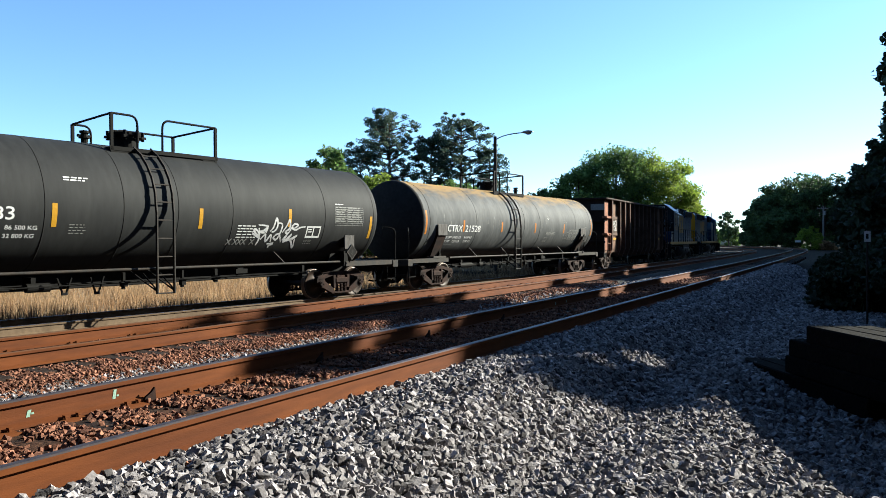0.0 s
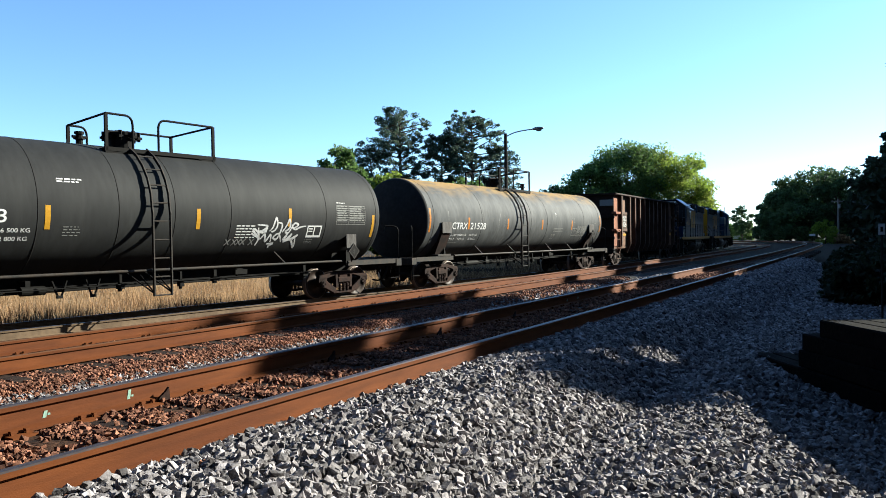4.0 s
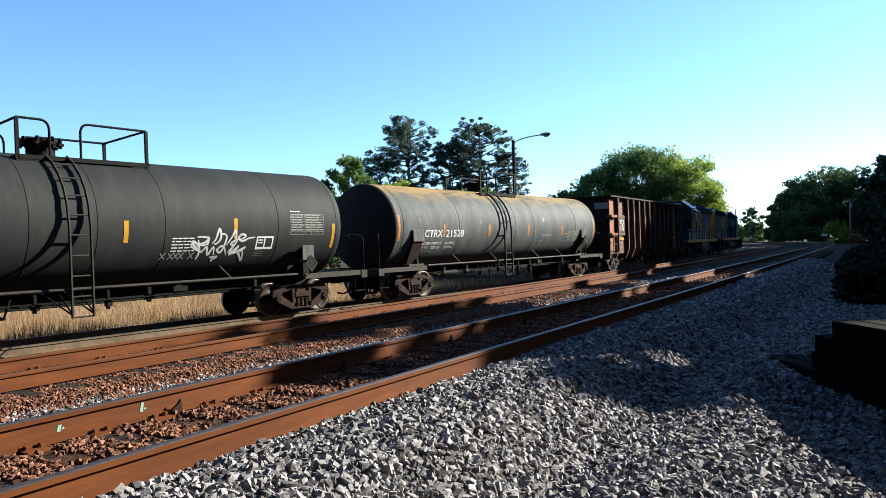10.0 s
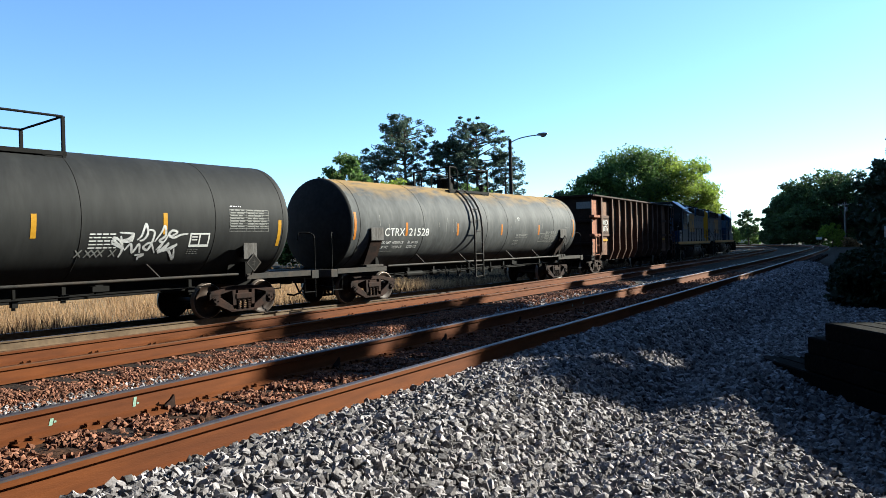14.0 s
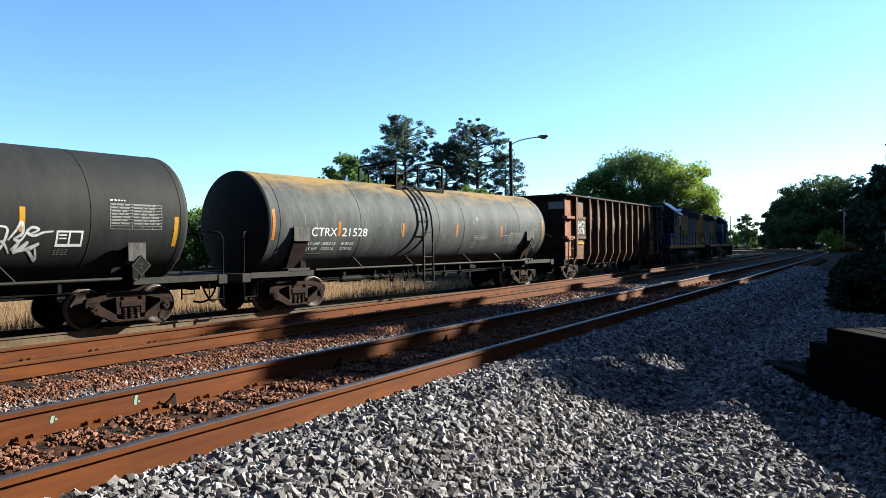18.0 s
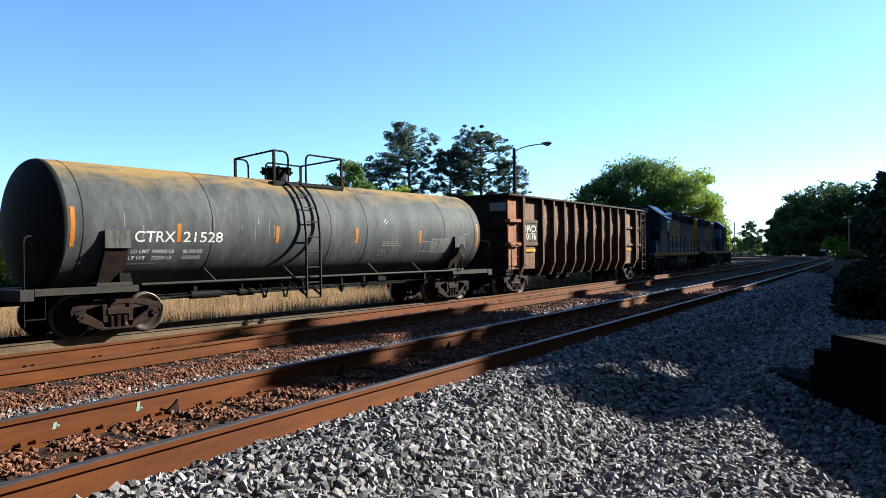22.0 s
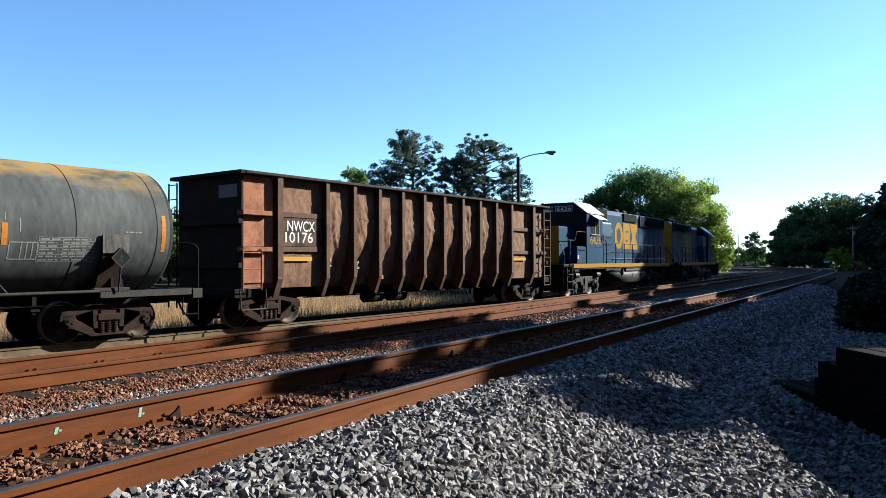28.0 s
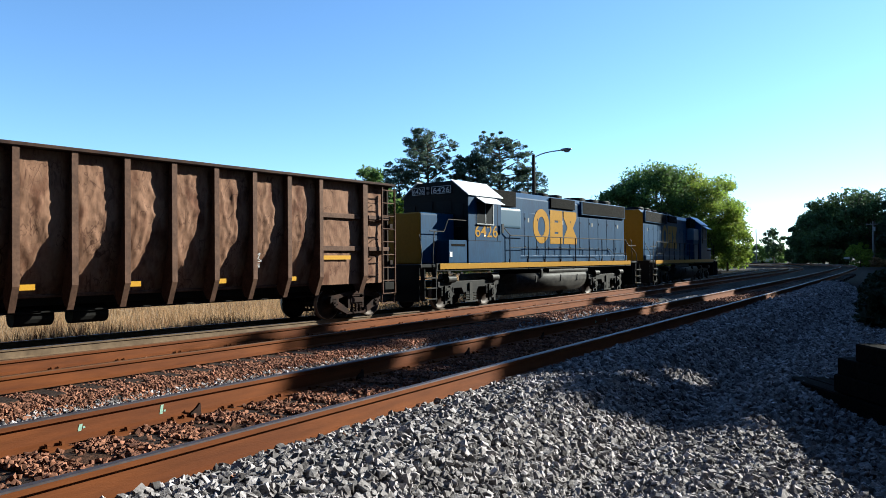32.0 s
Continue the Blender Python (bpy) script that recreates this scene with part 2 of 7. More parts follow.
M_WHITE = mat("white_paint", (0.55, 0.55, 0.54), 0.6, spots=0.2, scale=8)
M_WHITE_SPRAY = mat("sprayed_white", (0.5, 0.5, 0.5), 0.8, spots=0.3, scale=10, second=(0.32, 0.32, 0.32))
M_WHITE_WORN = mat("worn_white_paint", (0.185, 0.185, 0.176), 0.7, spots=0.4, scale=8)
M_YELLOW = mat("yellow_paint", (0.375, 0.200, 0.010), 0.5, spots=0.12, scale=6)
M_ORANGE = mat("orange_paint", (0.360, 0.130, 0.010), 0.6, spots=0.15, scale=6)
M_STEEL_GREY = mat("grimy_steel", (0.025, 0.0235, 0.022), 0.65, spots=0.3, scale=4, second=(0.038, 0.030, 0.024), bump=0.1)
M_STEEL_RUST = mat("rusty_cast_steel", (0.026, 0.0125, 0.0085), 0.85, spots=0.35, scale=4, second=(0.011, 0.007, 0.006), bump=0.25, bump_scale=30)
M_STEEL_STAIN = mat("stained_grey_steel", (0.085, 0.08, 0.076), 0.7, spots=0.35, scale=4, second=(0.045, 0.04, 0.036), bump=0.1, stretch=(3, 3, 0.6))
M_SEAM = mat("grimy_weld", (0.0125, 0.012, 0.0115), 0.8)
M_WHEEL = mat("worn_wheel_steel", (0.03, 0.019, 0.013), 0.55, 0.3, spots=0.25, scale=3, second=(0.016, 0.01, 0.008))
M_TREAD = mat("worn_wheel_tread", (0.20, 0.165, 0.14), 0.45, 0.6)
M_LOCO_BLACK = mat("black_running_gear", (0.007, 0.007, 0.008), 0.6, spots=0.3, scale=4, second=(0.017, 0.016, 0.015))
M_LOCO_GREY = mat("dusty_grey_steel", (0.014, 0.0135, 0.013), 0.6, spots=0.3, scale=3, second=(0.03, 0.028, 0.026))
M_GLASS = mat("dark_glass", (0.01, 0.012, 0.014), 0.35, spec=0.08)
M_ROOF_WHITE = mat("pale_roof_paint", (0.5, 0.52, 0.55), 0.35, spots=0.1)


# ---- ground ----
def trapezoid(e, half, top, slope=0.55):
    return top - np.maximum(np.abs(e) - half, 0) * slope


def main_x(y):
    return np.interp(y, MAIN[1], -RAIL_X - GAUGE / 2 + MAIN[0])


def side_x(y):
    return np.interp(y, SIDE[1], -TRAIN_X + SIDE[0])


def ground_z(x, y):
    x, y = np.asarray(x, float), np.asarray(y, float)
    c = main_x(np.clip(y, -50, 110))
    far = np.clip((y - 100) / 60, 0, 1)
    e = x - c
    base = np.interp(e, [-60, -14, -7, 3, 6, 40], [-1.5, -1.35, -0.62, -0.62, -0.68, -0.8])
    z = np.maximum(base, trapezoid(e, 1.75, -0.215))
    z = np.maximum(z, trapezoid(e + (MID_X - RAIL_X), 1.7, MID_Z - 0.235))
    z = np.maximum(z, trapezoid(x - side_x(np.clip(y, -50, 140)), 1.6, TRAIN_Z - 0.2))
    z = z * (1 - far) + far * -0.45
    z = np.where(np.abs(e - 1.15) < 0.32, np.maximum(z, -0.185), z)
    ridge = 0.16 * np.exp(-((e - 3.1) / 0.6) ** 2) * np.exp(-((y - 11) / 5) ** 2)
    return z + ridge


def grid_axis(spans):
    out = [spans[0][0]]
    for a, b, n in spans:
        out += list(np.linspace(a, b, n + 1)[1:])
    return np.array(out)


# bank soil with the shade of the growth above worked into its colour
M_SOIL_SHADED = mat("shade_dark_bank_soil", (0.014, 0.011, 0.008), 0.95, spots=0.5, scale=2.0, second=(0.026, 0.019, 0.012), bump=0.8, bump_scale=18)
M_TURF = mat("rough_dark_turf", (0.028, 0.033, 0.014), 0.95, spots=0.5, scale=0.6, second=(0.05, 0.042, 0.022), bump=0.6, bump_scale=6)
M_GRAVEL = mat("far_ballast", (0.13, 0.122, 0.122), 0.9, spots=0.7, scale=4.0, second=(0.075, 0.07, 0.072), bump=1.0, bump_scale=16)
gx = grid_axis([(-3000, -400, 6), (-400, -60, 20), (-60, -24, 24), (-24, 6, 150), (6, 40, 20), (40, 400, 12), (400, 3000, 6)])
gy = grid_axis([(-3000, -100, 5), (-100, -20, 8), (-20, 30, 160), (30, 140, 160), (140, 400, 40), (400, 4000, 8)])
GX, GY = np.meshgrid(gx, gy)
GZ = ground_z(GX, GY)
near = (np.abs(GX + 8) < 16) & (GY > -20) & (GY < 60)
GZ += near * 0.008 * np.random.randn(*GZ.shape)
nx, ny = len(gx), len(gy)
idx = np.arange(nx * ny).reshape(ny, nx)
quads = np.stack([idx[:-1, :-1], idx[:-1, 1:], idx[1:, 1:], idx[1:, :-1]], -1).reshape(-1, 4)
fx = (GX[:-1, :-1] + GX[1:, 1:]) / 2
fy = (GY[:-1, :-1] + GY[1:, 1:]) / 2
soil = ((fx < side_x(np.clip(fy, -50, 140)) - 2.6) | (fx > 1.5)).astype(int).ravel()
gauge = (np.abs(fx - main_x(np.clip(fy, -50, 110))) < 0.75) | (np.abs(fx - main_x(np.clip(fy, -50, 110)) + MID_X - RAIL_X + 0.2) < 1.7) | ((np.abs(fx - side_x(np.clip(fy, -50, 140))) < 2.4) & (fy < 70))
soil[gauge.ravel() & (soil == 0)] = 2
far_out = (fy > 55) & (np.abs(fx - main_x(np.clip(fy, -50, 110)) + 2.7) > 5.0) & (np.abs(fx - side_x(np.clip(fy, -50, 140))) > 2.2)
soil[(far_out | (fy > 150)).ravel()] = 4
shoulder = np.interp(fy, [12, 17, 23, 46, 100], [4.6, 3.6, 3.05, 2.35, 1.6])
soil[((fx - main_x(np.clip(fy, -50, 110)) > shoulder) & (fy > 20.5) & (fx < 30)).ravel()] = 3
soil[((fx > 1.4) & (fx < 30)).ravel()] = 3
side_e = fx - main_x(np.clip(fy, -50, 110))
soil[((side_e > 0.75) & (side_e < shoulder) & (fy > 18) & (fy < 130)).ravel()] = 5
ground = new("ground", mesh_from("ground", np.stack([GX, GY, GZ], -1).reshape(-1, 3).tolist(), quads.tolist(), [M_GROUND, M_SOIL, M_GROUND_RUST, M_SOIL_SHADED, M_TURF, M_GRAVEL], soil))
tagged(ground, "crushed stone railway bed sloping to dry soil", "ground", kind="structure")

# ---- rails ----
RAIL_SHAPE = [(-0.075, -0.2), (0.075, -0.2), (0.075, -0.187), (0.012, -0.168), (0.009, -0.052), (0.034, -0.04), (0.036, -0.008), (0.026, 0.0), (-0.026, 0.0), (-0.036, -0.008), (-0.034, -0.04), (-0.009, -0.052), (-0.012, -0.168), (-0.075, -0.187)]


def rail(parent, line, start, off, z, s0, s1, side, top):
    ss = np.concatenate([np.arange(s0, min(40, s1), 1.0), np.arange(40, s1 + 0.1, 3.0)])
    x, y, a = on_line(line, ss, start, off)
    verts, faces, fm = [], [], []
    n = len(RAIL_SHAPE)
    for xi, yi, ai in zip(x, y, a):
        for u, w in RAIL_SHAPE:
            verts.append((xi + u * math.cos(ai), yi + u * math.sin(ai), z + w))
    for i in range(len(ss) - 1):
        for j in range(n):
            k = (j + 1) % n
            faces.append((i * n + j, i * n + k, (i + 1) * n + k, (i + 1) * n + j))
            fm.append(1 if j in (6, 7, 8) else 0)
    ob = new("rail", mesh_from("rail", verts, faces, [side, top], fm))
    ob.parent = parent
    return ob


def track(name, line, start, z, s0, s1, label, side, top):
    root = tagged(new(name), label, "railway track", kind="structure")
    for off in (-GAUGE / 2, GAUGE / 2):
        rail(root, line, start, off, z, s0, s1, side, top)
    return root


main_track = track("track", MAIN, RAIL_X + GAUGE / 2, 0.0, -14, 330, "main line track of rusty rails on dark timber ties", M_RAIL_SIDE, M_RAIL_TOP)
mid_track = track("track", MAIN, MID_X + GAUGE / 2, MID_Z, -14, 330, "middle track of rusty rails with brown heads", M_RAIL_SIDE, M_RAIL_TOP_RUST)
side_track = track("track", SIDE, TRAIN_X, TRAIN_Z, -25, 330, "lower side track with dull grey-brown rails", M_RAIL_DULL, M_RAIL_TOP)


# ---- train ----
def train_pose(u, half):
    """Pose of a vehicle whose bogie centres stand half to either side of u along the train's track."""
    xa, ya, _ = on_line(SIDE, u - half, TRAIN_X, 0)
    xb, yb, _ = on_line(SIDE, u + half, TRAIN_X, 0)
    return Matrix.Translation(((xa + xb) / 2, (ya + yb) / 2, TRAIN_Z)) @ Matrix.Rotation(math.atan2(yb - ya, xb - xa), 4, "Z")


VEHICLES, WHEELSETS = [], []
SPUN = {}


def spun(profile, n=40):
    """Solid of revolution about y from (y, radius) points; returns verts, faces."""
    v, f = [], []
    for y, r in profile:
        for i in range(n):
            a = 2 * math.pi * i / n
            v.append((r * math.cos(a), y, r * math.sin(a)))
    for k in range(len(profile) - 1):
        for i in range(n):
            j = (i + 1) % n
            f.append((k * n + i, k * n + j, (k + 1) * n + j, (k + 1) * n + i))
    return v, f


def wheelset_mesh(r):
    """Two flanged wheels on an axle, middle at the origin."""
    verts, faces, fm = [], [], []
    for sgn in (-1, 1):
        prof = [(0.94, 0.001), (0.94, 0.085), (0.90, 0.10), (0.82, 0.13), (0.78, 0.20), (0.765, r * 0.62), (0.775, r * 0.78), (0.80, r * 0.84), (0.815, r * 0.97), (0.81, r), (0.72, r + 0.004), (0.705, r + 0.026), (0.69, r + 0.02), (0.685, r * 0.8), (0.71, r * 0.7), (0.70, 0.12), (0.68, 0.085), (0.0, 0.08)]
        v, f = spun([(sgn * y, q) for y, q in prof])
        b = len(verts)
        verts += v
        faces += [tuple(b + i for i in q) for q in f]
        fm += [1 if 8 <= (i // 40) <= 10 else 0 for i in range(len(f))]
    return mesh_from("wheelset", verts, faces, [M_WHEEL, M_TREAD], fm, True)


def frame_plate(bm, pts, y0, y1):
    """Plate with an outline in x, z, from y0 to y1."""
    a = [bm.verts.new((x, y0, z)) for x, z in pts]
    b = [bm.verts.new((x, y1, z)) for x, z in pts]
    n = len(pts)
    bm.faces.new(a)
    bm.faces.new(b[::-1])
    for i in range(n):
        bm.faces.new((a[i], b[i], b[(i + 1) % n], a[(i + 1) % n]))


def freight_bogie(car, x0, r=0.455, base=1.78):
    """Three-piece bogie: bolster, side frames with springs, bearings, two wheelsets."""
    bm = bmesh.new()
    box(bm, -0.2, 0.2, -1.1, 1.1, 0.42, 0.72)
    box(bm, -0.3, 0.3, -0.35, 0.35, 0.72, 0.86)
    bev(bm, 0.03)
    bogie = part("bogie", bm, M_STEEL_RUST, car, "rusty three-piece freight bogie")
    bogie.matrix_basis = pose(x0, 0, 0)
    h = base / 2
    for sgn in (-1, 1):
        y0, y1 = sgn * 0.98, sgn * 1.12
        bm = bmesh.new()
        frame_plate(bm, [(-h - 0.2, r + 0.16), (-h - 0.16, r + 0.24), (-0.3, 0.82), (0.3, 0.82), (h + 0.16, r + 0.24), (h + 0.2, r + 0.16), (h + 0.2, r + 0.02), (h + 0.08, r + 0.10), (0.36, 0.70), (-0.36, 0.70), (-h - 0.08, r + 0.10), (-h - 0.2, r + 0.02)], y0, y1)
        for k in (-1, 1):
            frame_plate(bm, [(k * (h + 0.10), r + 0.06), (k * (h - 0.12), r + 0.10), (k * 0.36, 0.30), (k * 0.30, 0.15), (k * 0.44, 0.15), (k * (h - 0.05), r - 0.12)], y0, y1)
            frame_plate(bm, [(k * 0.24, 0.30), (k * 0.36, 0.30), (k * 0.38, 0.72), (k * 0.26, 0.72)], y0, y1)
        box(bm, -0.44, 0.44, min(y0, y1), max(y0, y1) + 0.04, 0.13, 0.20)
        bmesh.ops.recalc_face_normals(bm, faces=bm.faces)
        bev(bm, 0.012)
        part("side_frame", bm, M_STEEL_RUST, bogie)
        for k in (-0.16, 0.0, 0.16):
            bm = bmesh.new()
            for i in range(5):
                v = bmesh.ops.create_cone(bm, cap_ends=True, segments=12, radius1=0.07, radius2=0.07, depth=0.024)["verts"]
                bmesh.ops.transform(bm, matrix=Matrix.Translation((k, sgn * 1.08, 0.225 + i * 0.048)), verts=v)
            rod(bm, (k, sgn * 1.08, 0.2), (k, sgn * 1.08, 0.44), 0.032, 8)
            part("spring", bm, M_STEEL_RUST, bogie)
        bm = bmesh.new()
        box(bm, -0.27, 0.27, sgn * 1.06 - 0.08, sgn * 1.06 + 0.08, 0.46, 0.62)
        bev(bm, 0.02)
        part("bolster_end", bm, M_STEEL_RUST, bogie)
        for k in (-h, h):
            bm = bmesh.new()
            rod(bm, (k, sgn * 0.93, r), (k, sgn * 1.14, r), 0.115, 16)
            rod(bm, (k, sgn * 1.14, r), (k, sgn * 1.16, r), 0.085, 16)
            for a in range(3):
                c = Vector((k + 0.055 * math.cos(a * 2.1), sgn * 1.165, r + 0.055 * math.sin(a * 2.1)))
                box(bm, c.x - 0.016, c.x + 0.016, c.y - 0.014, c.y + 0.014, c.z - 0.016, c.z + 0.016)
            box(bm, k - 0.14, k + 0.14, sgn * 1.05 - 0.07, sgn * 1.05 + 0.07, r + 0.08, r + 0.16)
            part("axle_bearing", bm, M_STEEL_RUST, bogie)
    key = round(r, 3)
    if key not in SPUN:
        SPUN[key] = wheelset_mesh(r)
    for k in (-h, h):
        w = share("wheelset", SPUN[key], bogie, pose(k, 0, r))
        WHEELSETS.append((w, k, r))
    return bogie


def coupler(car, x, sgn):
    bm = bmesh.new()
    box(bm, min(x, x + sgn * 0.5), max(x, x + sgn * 0.5), -0.08, 0.08, 0.78, 0.95)
    box(bm, x + sgn * 0.5 - 0.14, x + sgn * 0.5 + 0.14, -0.16, 0.14, 0.70, 1.02)
    bev(bm, 0.03)
    return part("coupler", bm, M_STEEL_RUST, car)


def hose(car, x, sgn):
    bm = bmesh.new()
    pipe(bm, [(x, -0.35, 0.85), (x + sgn * 0.1, -0.36, 0.62), (x + sgn * 0.25, -0.33, 0.42), (x + sgn * 0.42, -0.25, 0.36), (x + sgn * 0.6, -0.15, 0.4)], 0.028)
    return part("air_hose", bm, M_STEEL_BLACK, car)


def ladder(car, x0, x1, pts, m, rung=0.3, flat=0.06):
    """Ladder with two stiles that follow (y, z) points and rungs between them."""
    bm = bmesh.new()
    for x in (x0, x1):
        for (ya, za), (yb, zb) in zip(pts[:-1], pts[1:]):
            run = Vector((0, yb - ya, zb - za))
            out = Vector((1, 0, 0)).cross(run).normalized()
            v = bmesh.ops.create_cube(bm, size=1.0)["verts"]
            turn = Matrix((Vector((1, 0, 0)), out, run.normalized())).transposed().to_4x4()
            bmesh.ops.transform(bm, matrix=Matrix.Translation((x, (ya + yb) / 2, (za + zb) / 2)) @ turn @ Matrix.Diagonal((0.03, flat, run.length + 0.01, 1)), verts=v)
    part("ladder_stile", bm, m, car)
    d = 0.0
    for (ya, za), (yb, zb) in zip(pts[:-1], pts[1:]):
        seg = math.hypot(yb - ya, zb - za)
        while d < seg:
            t = d / seg
            bm = bmesh.new()
            rod(bm, (x0 - 0.02, ya + (yb - ya) * t, za + (zb - za) * t), (x1 + 0.02, ya + (yb - ya) * t, za + (zb - za) * t), 0.018, 6)
            part("ladder_rung", bm, m, car)
            d += rung
        d -= seg


def revolve_x(name, prof, zc, m, parent, label="", n=72):
    v, f = [], []
    for x, r in prof:
        for i in range(n):
            a = 2 * math.pi * i / n
            v.append((x, r * math.sin(a), zc + r * math.cos(a)))
    for k in range(len(prof) - 1):
        for i in range(n):
            j = (i + 1) % n
            f.append((k * n + i, (k + 1) * n + i, (k + 1) * n + j, k * n + j))
    ob = new(name, mesh_from(name, v, f, m, None, True))
    ob.parent = parent
    if label:
        ob["label"] = label
    return ob


def tank_car(name, uc, label, shell, heads, metal, half_tank, r, zc, half_sill, half_bogie, seams, rail, ladder_x, mark, bracket, stays):
    """Tank car: shell, sill, saddles, bogies, ladder, walkway with railings, hatch."""
    car = tagged(new(name), label, "tank car", "cars of the freight train")
    H = half_tank
    kn = 0.16        # tight knuckle, then a shallow dish
    head = [(H - 0.42 + kn * math.sin(a), r - kn + kn * math.cos(a)) for a in (math.radians(9 * i) for i in range(9))]
    x1, q1 = head[-1]
    head += [(x1 + (H - x1) * (1 - (1 - k / 8) ** 2), q1 * (1 - k / 8) + 0.001) for k in range(1, 9)]
    revolve_x("tank_shell", [(x, r) for x in np.linspace(-H + 0.42, H - 0.42, 18)], zc, shell, car)
    for sg in (-1, 1):
        ring = [(sg * x, q) for x, q in head]
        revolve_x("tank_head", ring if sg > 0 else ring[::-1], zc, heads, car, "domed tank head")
    for s in seams:
        revolve_x("weld_seam", [(s - 0.013, r - 0.002), (s - 0.008, r + 0.005), (s + 0.008, r + 0.005), (s + 0.013, r - 0.002)], zc, M_SEAM, car)
    surf = lambda z, r=r, zc=zc: math.sqrt(max(r * r - (z - zc) ** 2, 0.01))
    # sill and draft ends
    block("centre_sill", -half_sill + 0.15, half_sill - 0.15, -0.26, 0.26, 0.74, 1.12, M_STEEL_BLACK, car)
    for sg in (-1, 1):
        a, b = sorted((sg * (half_sill - 0.28), sg * half_sill))
        block("end_sill", a, b, -1.42, 1.42, 0.88, 1.12, metal, car)
        a, b = sorted((sg * (half_sill - 1.15), sg * (half_sill - 0.28)))
        block("end_platform", a, b, -1.38, 1.38, 1.05, 1.10, metal, car)
        for y in (-1.40, 1.36):
            bm = bmesh.new()
            box(bm, sg * (half_sill - 2.6), sg * (half_sill - 0.3), y, y + 0.05, 0.98, 1.13)
            part("side_sill", bm, metal, car)
        # saddle under each tank end
        bm = bmesh.new()
        cx = sg * half_bogie
        for k in (-1, 1):
            frame_plate(bm, [(cx - 0.45, 1.08), (cx + 0.45, 1.08), (cx + 0.32, zc - r * 0.55), (cx - 0.32, zc - r * 0.55)], k * 0.95, k * 1.0)
        box(bm, cx - 0.4, cx + 0.4, -1.0, 1.0, 1.05, 1.14)
        for k in (-1, 1):
            box(bm, cx - 0.03, cx + 0.03, min(k * 0.3, k * 1.25), max(k * 0.3, k * 1.25), 1.05, zc - r * 0.72)
        part("saddle", bm, M_STEEL_BLACK, car)
        # bracket plate on the side, on a leaning leg, with a diamond card holder
        w, hi, lo, wide, leg, carded = bracket[0 if sg < 0 else 1]
        bm = bmesh.new()
        box(bm, w - wide, w + wide, -1.535, -1.50, lo, hi)
        bev(bm, 0.006)
        holder = part("side_bracket", bm, M_STEEL_STAIN, car, "grey stained steel bracket plate")
        if leg:
            bm = bmesh.new()
            v = [bm.verts.new(q) for q in ((w - wide + 0.04, -1.50, lo + 0.02), (w + wide - 0.04, -1.50, lo + 0.02), (w + wide - 0.04, -1.12, 1.14), (w - wide + 0.04, -1.12, 1.14), (w - wide + 0.04, -1.2, hi), (w + wide - 0.04, -1.2, hi), (w + wide - 0.04, -1.0, 1.14), (w - wide + 0.04, -1.0, 1.14))]
            for q in ((0, 1, 2, 3), (4, 7, 6, 5), (0, 3, 7, 4), (1, 5, 6, 2), (0, 4, 5, 1), (3, 2, 6, 7)):
                bm.faces.new([v[k] for k in q])
            bmesh.ops.recalc_face_normals(bm, faces=bm.faces)
            part("bracket_leg", bm, M_STEEL_RUST, holder, "rust-brown leaning leg")
            block("bracket_foot", w - wide - 0.12, w + wide + 0.1, -1.4, -1.05, 1.10, 1.2, M_STEEL_GREY, holder, w=0.01)
        else:
            for k in (-0.5, 0.3):
                block("bracket_stay", w + wide * k, w + wide * k + 0.04, -1.50, -1.1, lo + 0.05, hi - 0.05, M_STEEL_BLACK, holder, w=0.004)
        if carded:
            bm = bmesh.new()
            d = Vector((w + wide * 0.35, -1.56, lo - 0.10))
            tilt = Matrix.Translation(d) @ Matrix.Rotation(math.pi / 4, 4, "Y")
            for q in ((-0.17, 0.17, -0.17, -0.145), (-0.17, 0.17, 0.145, 0.17), (-0.17, -0.145, -0.145, 0.145), (0.145, 0.17, -0.145, 0.145)):
                v = box(bm, q[0], q[1], -0.012, 0.012, q[2], q[3])
                bmesh.ops.transform(bm, matrix=tilt, verts=v)
            rod(bm, d + Vector((0, 0.03, -0.2)), (d.x, -1.44, 1.1), 0.02, 6)
            card = part("placard_holder", bm, M_STEEL_GREY, car)
            bm = bmesh.new()
            v = box(bm, -0.145, 0.145, -0.006, 0.006, -0.145, 0.145)
            bmesh.ops.transform(bm, matrix=tilt, verts=v)
            plate_ = part("placard", bm, M_STEEL_BLACK, card, "dark faded diamond placard")
            bm = bmesh.new()
            for q in ((-0.012, 0.012, -0.10, 0.08), (-0.05, 0.05, 0.02, 0.045), (-0.06, 0.02, -0.06, -0.035)):
                box(bm, d.x + q[0], d.x + q[1], d.y - 0.012, d.y - 0.007, d.z + q[2], d.z + q[3])
            part("placard_mark", bm, M_STEEL_GREY, plate_)
        # end handrail
        for y in (-1.36, 1.36):
            bm = bmesh.new()
            x = sg * (half_sill - 0.1)
            pipe(bm, [(x, y, 0.35), (x, y, 2.05)] + bend((x, y, 2.05), (x - sg * 0.22, y * 0.86, 2.22), (x, y, 2.22)) + [(x - sg * 0.35, y * 0.8, 2.22), (x - sg * 0.42, y * 0.8, 2.0)], 0.023)
            part("end_handrail", bm, M_STEEL_BLACK, car)
            bm = bmesh.new()
            for k in (0.0, -0.42):
                rod(bm, (x + sg * k, y, 0.92), (x + sg * k, y, 0.5), 0.014, 6)
            rod(bm, (x, y, 0.5), (x - sg * 0.42, y, 0.5), 0.018, 6)
            part("sill_step", bm, M_STEEL_BLACK, car)
        coupler(car, sg * half_sill, sg)
        hose(car, sg * half_sill, sg)
